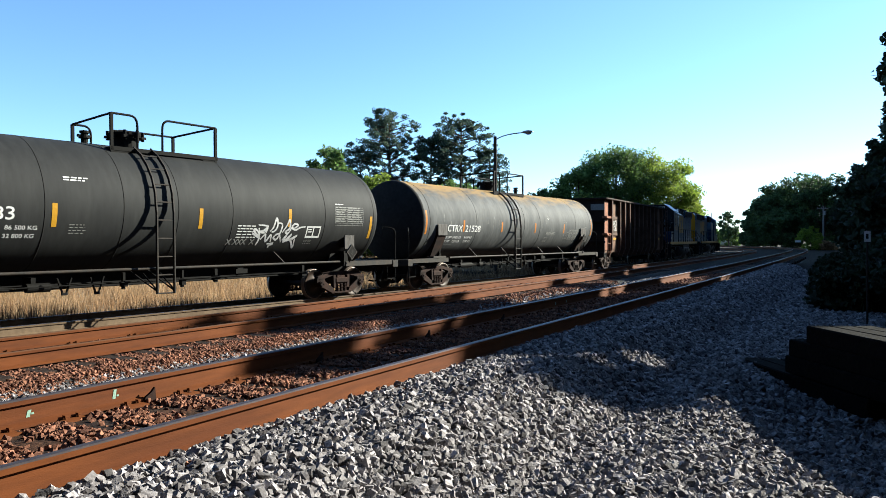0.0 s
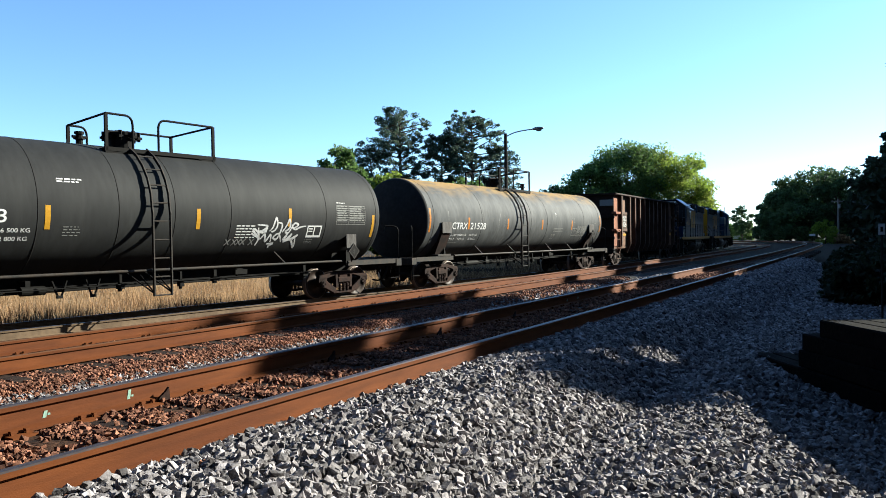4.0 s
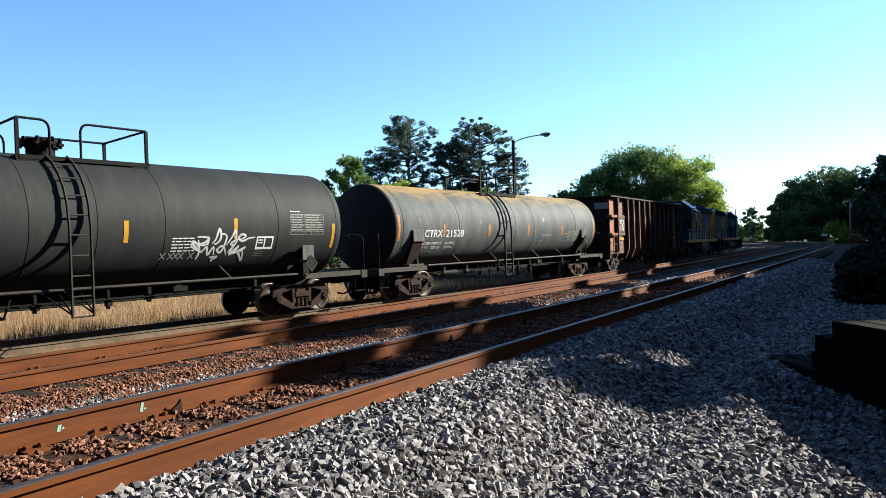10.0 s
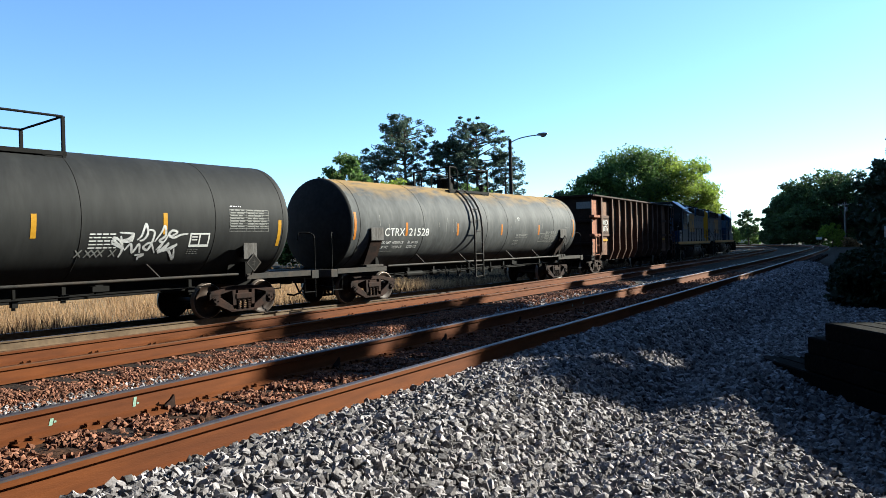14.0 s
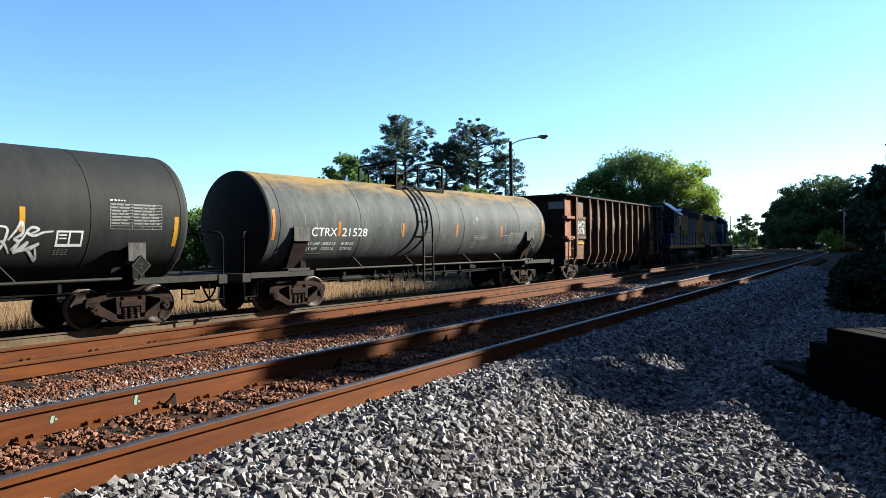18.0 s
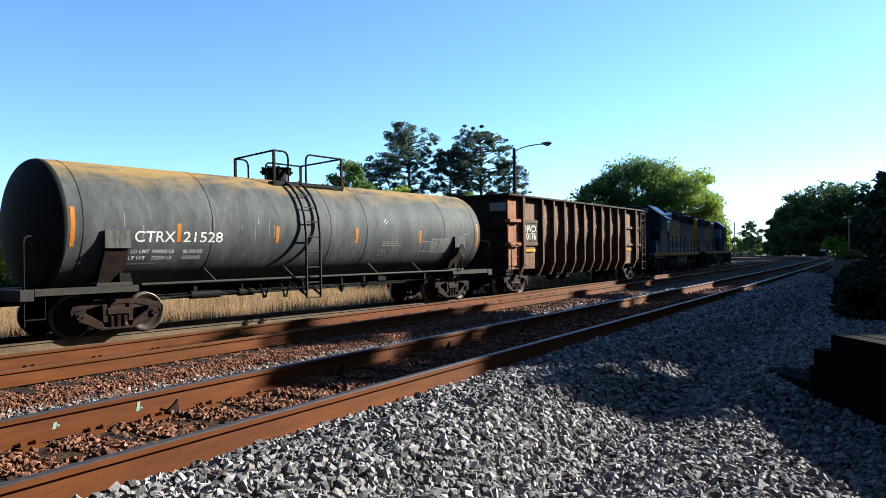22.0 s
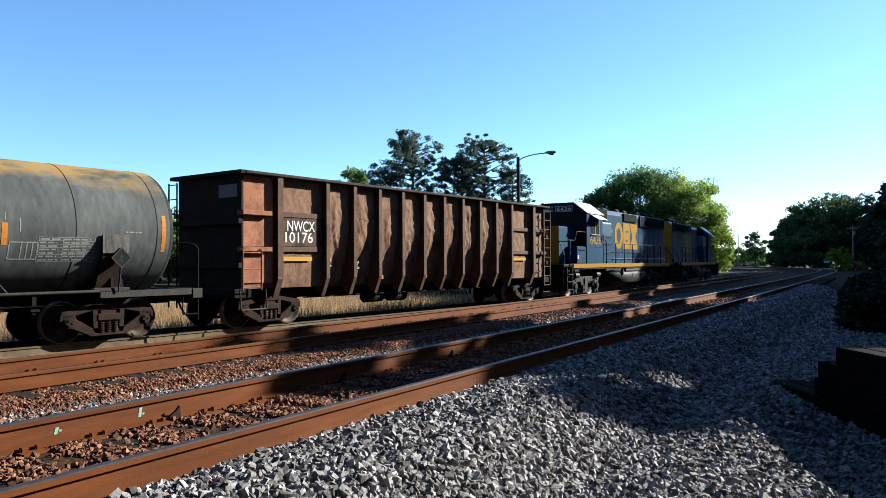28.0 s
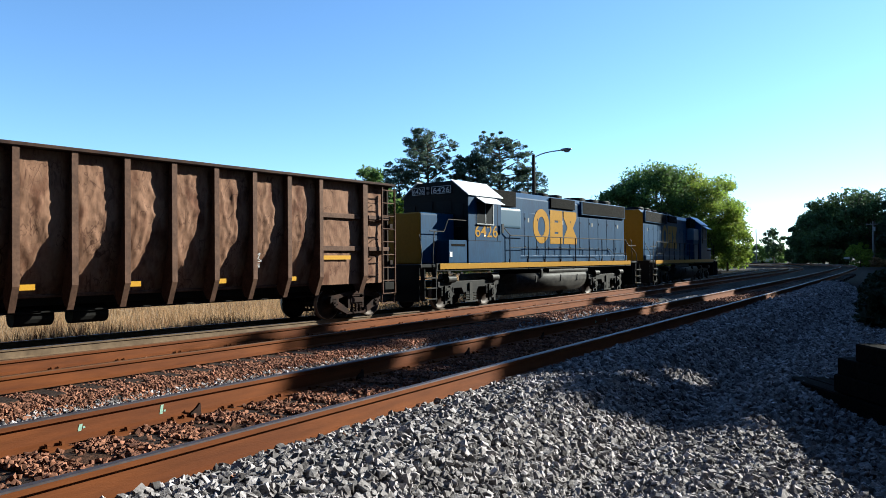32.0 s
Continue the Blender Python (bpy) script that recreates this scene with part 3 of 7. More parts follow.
        freight_bogie(car, sg * half_bogie)
    # running rail along the side with stays to the tank
    for y in (-1.40, 1.40):
        bm = bmesh.new()
        rod(bm, (-half_bogie + 0.4, y, 1.13), (half_bogie - 0.4, y, 1.13), 0.034, 10)
        part("side_rail", bm, M_STEEL_GREY, car)
        for k in stays:
            bm = bmesh.new()
            x = k * half_bogie
            rod(bm, (x, y, 1.10), (x - 0.22, math.copysign(1.14, y), 1.46), 0.024, 6)
            part("rail_stay", bm, metal, car)
    # piping, brake gear and valves under the tank
    bm = bmesh.new()
    rod(bm, (-half_bogie + 1.2, -0.5, 0.72), (half_bogie - 1.2, -0.5, 0.76), 0.026, 6)
    rod(bm, (-half_bogie + 1.2, -0.75, 0.83), (half_bogie - 1.0, -0.62, 0.83), 0.018, 6)
    part("brake_pipe", bm, M_STEEL_BLACK, car)
    bm = bmesh.new()
    rod(bm, (-half_bogie + 1.0, -1.15, 0.80), (half_bogie - 1.0, -1.15, 0.86), 0.013, 6)
    part("brake_rod", bm, M_STEEL_BLACK, car)
    for a, w, z0, kind in ((-4.4, 0.9, 0.62, "c"), (-2.9, 0.5, 0.66, "c"), (-2.2, 0.16, 0.62, "v"), (-1.45, 0.16, 0.6, "v"), (-0.85, 0.1, 0.66, "h"), (0.75, 0.09, 0.62, "h"), (1.75, 0.14, 0.70, "h"), (2.5, 0.3, 0.84, "h"), (4.9, 0.14, 0.68, "h")):
        bm = bmesh.new()
        if kind == "c":
            rod(bm, (a, -0.75, 0.78), (a + w, -0.75, 0.78), 0.10, 14)
            rod(bm, (a + w, -0.75, 0.78), (a + w + 0.25, -0.75, 0.76), 0.045, 10)
            box(bm, a + 0.1, a + 0.2, -0.78, -0.4, 0.8, 1.0)
        elif kind == "v":
            for k in (-1, 1):
                rod(bm, (a + k * w, -1.0, 0.98), (a + k * 0.03, -1.0, z0), 0.025, 6)
            box(bm, a - 0.06, a + 0.06, -1.03, -0.97, z0 - 0.02, z0 + 0.04)
        else:
            box(bm, a, a + w * 0.6, -1.06, -0.98, z0, 1.05)
            box(bm, a - w * 0.3, a + w, -1.10, -0.96, z0 + 0.06, z0 + 0.18)
        part("brake_cylinder" if kind == "c" else "hanger", bm, M_STEEL_BLACK, car)
    # ladder up the side and over the shoulder
    lx0, lx1 = ladder_x
    arc = [(-(r + 0.10) * math.sin(a), zc + (r + 0.10) * math.cos(a)) for a in (math.pi / 2 - i * 0.22 for i in range(6))]
    ladder(car, lx0, lx1, [(-r - 0.12, 0.55), (-r - 0.12, zc - 0.1)] + arc, M_STEEL_GREY, 0.43, 0.07)
    bm = bmesh.new()
    for x in (lx0, lx1):
        rod(bm, (x, -r - 0.12, 0.6), (x - 0.45, -1.2, 1.12), 0.018, 6)
        rod(bm, (x, -r - 0.12, 0.62), (x + 0.1, -0.95, 1.0), 0.018, 6)
    part("ladder_brace", bm, M_STEEL_BLACK, car)
    # walkway and railings on top
    (xl, xa, xb, xr, top), (fl, fa, fb, fr, ftop), mx, vx = rail
    pz = zc + r - 0.14
    near, far = -0.80, 0.85
    for y, x0, x1 in ((near + 0.17, xl, xr), (far - 0.17, fl, fr)):
        bm = bmesh.new()
        box(bm, x0 - 0.05, x1 + 0.06, y - 0.17, y + 0.17, pz - 0.02, pz + 0.02)
        for k in (-1, 1):
            box(bm, x0 - 0.05, x1 + 0.06, y + k * 0.185 - 0.015, y + k * 0.185 + 0.015, pz - 0.05, pz + 0.045)
        part("walkway", bm, M_STEEL_BLACK, car)
        s = math.copysign(1, y)
        for x in (x0, x1):
            k = 1 if x == x0 else -1
            bm = bmesh.new()
            frame_plate(bm, [(x, pz - 0.05), (x + k * 0.5, pz - 0.05), (x, pz - 0.2)], y + s * 0.14, y + s * 0.19)
            bmesh.ops.recalc_face_normals(bm, faces=bm.faces)
            part("walkway_bracket", bm, M_STEEL_BLACK, car)
    for x in (xl + 0.05, xr - 0.05):
        block("walkway_bearer", x - 0.04, x + 0.04, near + 0.1, far - 0.1, pz - 0.05, pz - 0.01, M_STEEL_BLACK, car, w=0)
    for x, y, z in ((xl, near, top), (xr, near, top), (fl, far, ftop), (fr, far, ftop)):
        bm = bmesh.new()
        box(bm, x - 0.035, x + 0.035, y - 0.03, y + 0.03, pz - 0.16, z)
        part("railing_post", bm, M_STEEL_BLACK, car)
    def hoop(x0, x1, y, z):
        k = 1 if x1 > x0 else -1
        return [(x0, y, z), (x1 - k * 0.2, y, z)] + bend((x1 - k * 0.2, y, z), (x1, y, z - 0.24), (x1, y, z), 7) + [(x1, y, pz)]
    for pts in (hoop(xl, xa, near, top), hoop(xr, xb, near, top), hoop(fl, fa, far, ftop), hoop(fr, fb, far, ftop), [(xl, near, top), (fl, far, ftop)], [(xr, near, top), (fr, far, ftop)]):
        bm = bmesh.new()
        pipe(bm, pts, 0.028, 8)
        part("railing", bm, M_STEEL_BLACK, car)
    # manway and valves
    bm = bmesh.new()
    rod(bm, (mx, 0, zc + r - 0.05), (mx, 0, zc + r + 0.30), 0.30, 20)
    rod(bm, (mx, 0, zc + r + 0.30), (mx, 0, zc + r + 0.36), 0.37, 20)
    for i in range(8):
        a = i * math.pi / 4 + 0.2
        c = (mx + 0.40 * math.cos(a), 0.40 * math.sin(a))
        rod(bm, (*c, zc + r + 0.17), (*c, zc + r + 0.40), 0.04, 6)
        box(bm, c[0] - 0.06, c[0] + 0.06, c[1] - 0.06, c[1] + 0.06, zc + r + 0.22, zc + r + 0.28)
    rod(bm, (mx - 0.3, 0, zc + r + 0.38), (mx + 0.45, 0, zc + r + 0.40), 0.04, 6)
    part("manway", bm, M_STEEL_BLACK, car, "bolted black manway cover")
    for x, y, h in ((vx, 0.0, 0.24),):
        bm = bmesh.new()
        rod(bm, (x, y, zc + r - 0.05), (x, y, zc + r + h), 0.08, 10)
        rod(bm, (x, y, zc + r + h * 0.5), (x, y, zc + r + h * 0.62), 0.13, 10)
        rod(bm, (x, y, zc + r + h), (x, y, zc + r + h + 0.06), 0.11, 10)
        rod(bm, (x - 0.17, y, zc + r + h * 0.72), (x + 0.17, y, zc + r + h * 0.72), 0.035, 8)
        part("valve", bm, M_STEEL_BLACK, car)
    mark(car, surf)
    VEHICLES.append((car, uc, half_bogie))
    return car


def small_rows(x0, x1, z_top, n, step, seed, words=4, h=0.028):
    """Rows of short dashes where print is too small to read."""
    rng = random.Random(seed)
    out = []
    for i in range(n):
        x, z = x0, z_top - i * step
        end = x1 - rng.random() * 0.25 * (x1 - x0)
        while x < end:
            w = min((x1 - x0) / words * (0.4 + 0.7 * rng.random()), end - x)
            out.append((x, x + w, z - h, z))
            x += w + 0.03
    return out


def table_rows(x0, x1, z0, z1, rows, lw=0.012):
    out = [(x0, x1, z, z + lw) for z in np.linspace(z0, z1, rows + 1)]
    out += [(x, x + lw, z0, z1) for x in (x0, x0 + (x1 - x0) * 0.42, x0 + (x1 - x0) * 0.62, x0 + (x1 - x0) * 0.82, x1)]
    return out


def ribbon(strokes, width, surface):
    """Painted strokes through (x, z) points on the side."""
    v, f = [], []
    for pts in strokes:
        p = [Vector((a, b)) for a, b in pts]
        fine = []
        for i in range(len(p) - 1):
            p0, p1, p2, p3 = p[max(i - 1, 0)], p[i], p[i + 1], p[min(i + 2, len(p) - 1)]
            for k in range(6):
                t = k / 6
                fine.append(0.5 * ((2 * p1) + (p2 - p0) * t + (2 * p0 - 5 * p1 + 4 * p2 - p3) * t * t + (3 * p1 - p0 - 3 * p2 + p3) * t ** 3))
        fine.append(p[-1])
        b = len(v)
        for i, c in enumerate(fine):
            d = (fine[min(i + 1, len(fine) - 1)] - fine[max(i - 1, 0)])
            d = Vector((-d.y, d.x)).normalized() * width * (0.35 + 0.65 * math.sin(math.pi * min(1, (i + 0.6) / len(fine))) ** 0.5)
            for q in (c - d, c + d):
                v.append((q.x, -surface(q.y) - 0.006, q.y))
        f += [(b + 2 * i, b + 2 * i + 1, b + 2 * i + 3, b + 2 * i + 2) for i in range(len(fine) - 1)]
    return v, f


def black_marks(car, surf):
    o = -6.0     # marks are given from the same zero as the train plan
    for x, z in ((3.33, 2.33), (6.98, 2.34), (9.98, 2.42), (0.4, 2.33), (-1.6, 2.33)):
        bars("reflector_strip", [(o + x - 0.055, o + x + 0.055, z - 0.25, z + 0.25)], surf, M_YELLOW, car, "yellow reflective strip")
    bars("reflector_strip", [(o + 13.44, o + 13.55, 1.85, 2.55)], surf, M_YELLOW, car, "yellow reflective strip")
    lettering("83", o + 2.1, 2.22, 0.27, 0.43, surf, M_WHITE, car, "white stencilled figures")
    bars("lettering", [(o + 1.0 + 0.27 * i, o + 1.2 + 0.27 * i, 2.22, 2.49) for i in range(4)], surf, M_WHITE, car)
    lettering("86 500 KG", o + 2.36, 2.02, 0.085, 0.64, surf, M_WHITE, car)
    lettering("32 800 KG", o + 2.34, 1.85, 0.085, 0.62, surf, M_WHITE, car)
    bars("small_print", small_rows(o + 3.56, o + 4.12, 3.16, 2, 0.055, 1), surf, M_WHITE, car)
    bars("small_print", small_rows(o + 3.66, o + 4.1, 2.14, 4, 0.06, 2, h=0.016), surf, M_WHITE_WORN, car)
    bars("small_print", small_rows(o + 8.16, o + 8.82, 2.19, 5, 0.075, 3), surf, M_WHITE, car)
    bars("data_table", table_rows(o + 11.83, o + 13.1, 2.24, 2.80, 8) + small_rows(o + 11.86, o + 12.33, 2.80, 7, 0.07, 4, 2) + small_rows(o + 12.40, o + 13.06, 2.80, 7, 0.07, 5, 3), surf, M_WHITE_WORN, car, "white stencilled data table")
    bars("small_print", small_rows(o + 11.85, o + 12.3, 2.90, 1, 0.07, 6, 6), surf, M_WHITE, car)
    fr = [(o + 10.68, o + 11.25, 2.16, 2.20), (o + 10.68, o + 11.25, 1.86, 1.92), (o + 10.68, o + 10.72, 1.86, 2.2), (o + 11.21, o + 11.25, 1.86, 2.2), (o + 10.94, o + 10.98, 1.92, 2.16), (o + 10.74, o + 10.9, 2.09, 2.12), (o + 10.74, o + 10.9, 2.02, 2.05)]
    bars("stencil_box", fr, surf, M_WHITE, car, "white stencilled box")
    bars("small_print", small_rows(o + 10.68, o + 11.0, 1.80, 3, 0.045, 7, h=0.015), surf, M_WHITE_WORN, car)
    # sprayed lettering-like scribble: loops, spikes and a long underline, each stroke apart
    sprays = [
        [(0.02, 0.30), (0.10, 0.22), (0.28, 0.12), (0.12, 0.30), (0.05, 0.45), (0.20, 0.36), (0.34, 0.05)],
        [(0.18, 0.62), (0.42, 0.60), (0.52, 0.56), (0.40, 0.40), (0.28, 0.34), (0.44, 0.32), (0.52, 0.52), (0.50, 0.30)],
        [(0.22, 0.50), (0.30, 0.05), (0.26, -0.22)], [(0.36, 0.02), (0.48, 0.24), (0.56, -0.06), (0.68, 0.22), (0.74, -0.08)],
        [(0.62, 0.36), (0.72, 0.54), (0.80, 0.92), (0.86, 0.60), (0.78, 0.38), (0.68, 0.34)],
        [(0.84, 0.72), (1.02, 0.66), (1.00, 0.30), (0.92, 0.02), (0.80, 0.12), (0.96, 0.26), (1.12, -0.10)],
        [(1.06, 0.30), (1.20, 0.62), (1.28, 0.86), (1.32, 0.52), (1.18, 0.34), (1.30, 0.30), (1.40, 0.58)],
        [(1.42, 0.46), (1.62, 0.62), (1.50, 0.70), (1.40, 0.56), (1.54, 0.44), (1.72, 0.54), (1.92, 0.58)],
        [(1.14, 0.00), (1.28, 0.26), (1.20, -0.06), (1.44, 0.24), (1.34, -0.02), (1.66, 0.20), (1.50, 0.00)],
        [(1.20, -0.10), (1.44, 0.00), (1.66, -0.34), (1.60, 0.05)], [(0.64, -0.16), (0.86, -0.14), (0.74, -0.24), (0.76, -0.32)]]
    for pts in sprays:
        v, f = ribbon([[(o + 8.66 + x * 1.02, 1.80 + z * 0.66) for x, z in pts]], 0.029, surf)
        g = new("graffiti_stroke", mesh_from("graffiti_stroke", v, f, M_WHITE_SPRAY))
        g.parent, g["label"] = car, "soft white spray-painted stroke"
    for x in (0.0, 0.22, 0.36, 0.5, 0.78):
        wide = 0.15
        v, f = ribbon([[(o + 7.9 + x, 1.83), (o + 7.9 + x + wide, 1.68)], [(o + 7.9 + x + wide, 1.84), (o + 7.9 + x, 1.67)]], 0.016, surf)
        g = new("graffiti_stroke", mesh_from("graffiti_stroke", v, f, M_WHITE_WORN))
        g.parent, g["label"] = car, "small white spray-painted cross"


def grey_marks(car, surf):
    o = -24.28
    for x in (19.11, 22.16, 25.31, 28.46):
        bars("reflector_strip", [(o + x - 0.055, o + x + 0.055, 2.11, 2.55)], surf, M_ORANGE, car, "orange reflective strip")
    for x in (16.55, 31.95):
        bars("reflector_strip", [(o + x - 0.05, o + x + 0.05, 2.0, 2.85)], surf, M_ORANGE, car, "orange reflective strip")
    lettering("CTRX", o + 17.96, 2.11, 0.26, 1.06, surf, M_WHITE, car, "white stencilled letters")
    lettering("21528", o + 19.22, 2.11, 0.26, 1.15, surf, M_WHITE, car, "white stencilled figures")
    lettering("LD LMT 190800 LB", o + 17.92, 1.85, 0.085, 1.12, surf, M_WHITE, car)
    lettering("86 550 KG", o + 19.28, 1.85, 0.085, 0.55, surf, M_WHITE, car)
    lettering("LT WT    72200 LB", o + 17.90, 1.70, 0.085, 1.12, surf, M_WHITE, car)
    lettering("32750 KG", o + 19.28, 1.70, 0.085, 0.53, surf, M_WHITE, car)
    bars("small_print", small_rows(o + 17.9, o + 18.7, 1.62, 1, 0.05, 11, 6), surf, M_WHITE_WORN, car)
    bars("small_print", small_rows(o + 26.5, o + 27.6, 2.16, 3, 0.06, 12, 5), surf, M_WHITE_WORN, car)
    bars("small_print", small_rows(o + 26.4, o + 26.8, 1.90, 4, 0.06, 13, 3), surf, M_WHITE_WORN, car)
    bars("data_table", table_rows(o + 28.55, o + 29.1, 1.82, 2.16, 1, 0.022) + table_rows(o + 29.12, o + 30.3, 1.78, 2.28, 7, 0.010) + small_rows(o + 29.15, o + 29.58, 2.26, 7, 0.071, 14, 2, 0.03) + small_rows(o + 29.63, o + 30.27, 2.26, 7, 0.071, 16, 3, 0.03), surf, M_WHITE_WORN, car, "worn white stencilled data table")
    bars("small_print", small_rows(o + 31.0, o + 31.5, 2.45, 1, 0.05, 15, 4), surf, M_WHITE_WORN, car)
    bars("lettering", [(o + 26.62 + k, o + 26.66 + k, 2.78 + z, 2.82 + z) for k, z in ((0, 0), (0.06, 0.06), (0.12, 0), (0.06, -0.06))], surf, M_WHITE, car)
    rng = random.Random(9)
    streak = []
    for i in range(14):
        x = o + rng.choice((17.9, 18.9, 20.0, 21.2, 21.6, 26.0, 28.3)) + rng.uniform(-0.3, 0.5)
        z = 2.55 + rng.uniform(-0.1, 0.25)
        streak.append((x, x + rng.uniform(0.012, 0.03), z - rng.uniform(0.15, 0.5), z))
    for run in streak:
        bars("paint_run", [run], surf, M_WHITE_WORN, car, "thin pale paint run", 0.004)


M_TANK_GREY = mat("weathered_grey_tank_paint", (0.041, 0.0435, 0.0455), 0.72, spec=0.13, spots=0.3, scale=1.1, second=(0.078, 0.080, 0.080), stretch=(1.5, 1, 0.5), bump=0.05, thresh=(0.36, 0.68))
# heads of the grey car, colour dropped near black for the shade on them
M_TANK_HEAD = mat("shade_dark_tank_head", (0.015, 0.015, 0.0155), 0.8, spots=0.3, scale=1.5, second=(0.022, 0.021, 0.02))


def top_stain(m, zlo, zhi, color):
    """Rust-yellow residue that has settled along the crown of a tank, broken up in patches."""
    nt = m.node_tree
    b = nt.nodes["Principled BSDF"]
    old = b.inputs["Base Color"].links[0].from_socket
    tc = nt.nodes.new("ShaderNodeTexCoord")
    sp = nt.nodes.new("ShaderNodeSeparateXYZ")
    nt.links.new(tc.outputs["Object"], sp.inputs[0])
    n = nt.nodes.new("ShaderNodeTexNoise")
    n.inputs["Scale"].default_value, n.inputs["Detail"].default_value = 1.3, 8
    n.inputs["Roughness"].default_value = 0.62
    mp = nt.nodes.new("ShaderNodeMapping")
    mp.inputs["Scale"].default_value = (0.7, 1.5, 1.5)
    nt.links.new(tc.outputs["Object"], mp.inputs["Vector"])
    nt.links.new(mp.outputs["Vector"], n.inputs["Vector"])
    mr = nt.nodes.new("ShaderNodeMapRange")
    mr.inputs["From Min"].default_value, mr.inputs["From Max"].default_value = zlo, zhi
    nt.links.new(sp.outputs["Z"], mr.inputs["Value"])
    ma = nt.nodes.new("ShaderNodeMath")
    ma.operation = "MULTIPLY_ADD"
    ma.inputs[1].default_value, ma.inputs[2].default_value = 5.0, -2.55
    nt.links.new(n.outputs["Fac"], ma.inputs[0])
    ad = nt.nodes.new("ShaderNodeMath")
    ad.operation, ad.use_clamp = "ADD", True
    nt.links.new(ma.outputs[0], ad.inputs[0])
    nt.links.new(mr.outputs["Result"], ad.inputs[1])
    mu = nt.nodes.new("ShaderNodeMath")
    mu.operation, mu.use_clamp = "MULTIPLY", True
    nt.links.new(ad.outputs[0], mu.inputs[0])
    nt.links.new(mr.outputs["Result"], mu.inputs[1])
    mx = nt.nodes.new("ShaderNodeMix")
    mx.data_type = "RGBA"
    nt.links.new(mu.outputs[0], mx.inputs[0])
    nt.links.new(old, mx.inputs[6])
    mx.inputs[7].default_value = (*color, 1)
    nt.links.new(mx.outputs[2], b.inputs["Base Color"])


top_stain(M_TANK_GREY, 3.22, 3.95, (0.22, 0.138, 0.040))

tank_car("tank_car", 6.0, "black tank car with yellow strips and white graffiti", M_TANK_BLACK, M_TANK_BLACK, M_STEEL_GREY, 8.15, 1.545, 2.56, 9.05, 6.55,
         (-5.0, -2.87, -1.1, 0.33, 1.97, 5.40, 7.62), ((-0.95, -0.28, 0.40, 2.0, 4.78), (-0.97, -0.50, 0.13, 1.87, 4.66), -0.1, -1.15), (-0.36, 0.10), black_marks,
         ((-6.7, 1.92, 1.5, 0.22, False, True), (6.47, 1.94, 1.52, 0.22, False, True)), (0.60,))
tank_car("tank_car", 24.28, "weathered grey tank car with rust-yellow stains along its top", M_TANK_GREY, M_TANK_HEAD, M_STEEL_GREY, 8.25, 1.485, 2.50, 8.78, 6.53,
         (-4.22, -0.08, 1.5, 5.6, -7.5, 7.5), ((-1.64, -1.11, -0.42, 1.08, 4.745), (-1.69, -1.21, -0.56, 0.90, 4.64), -0.85, 1.9), (-1.20, -0.66), grey_marks,
         ((-6.75, 2.37, 1.96, 0.31, True, False), (6.46, 2.37, 1.96, 0.31, True, True)), (-0.62, -0.22, 0.32, 0.66))


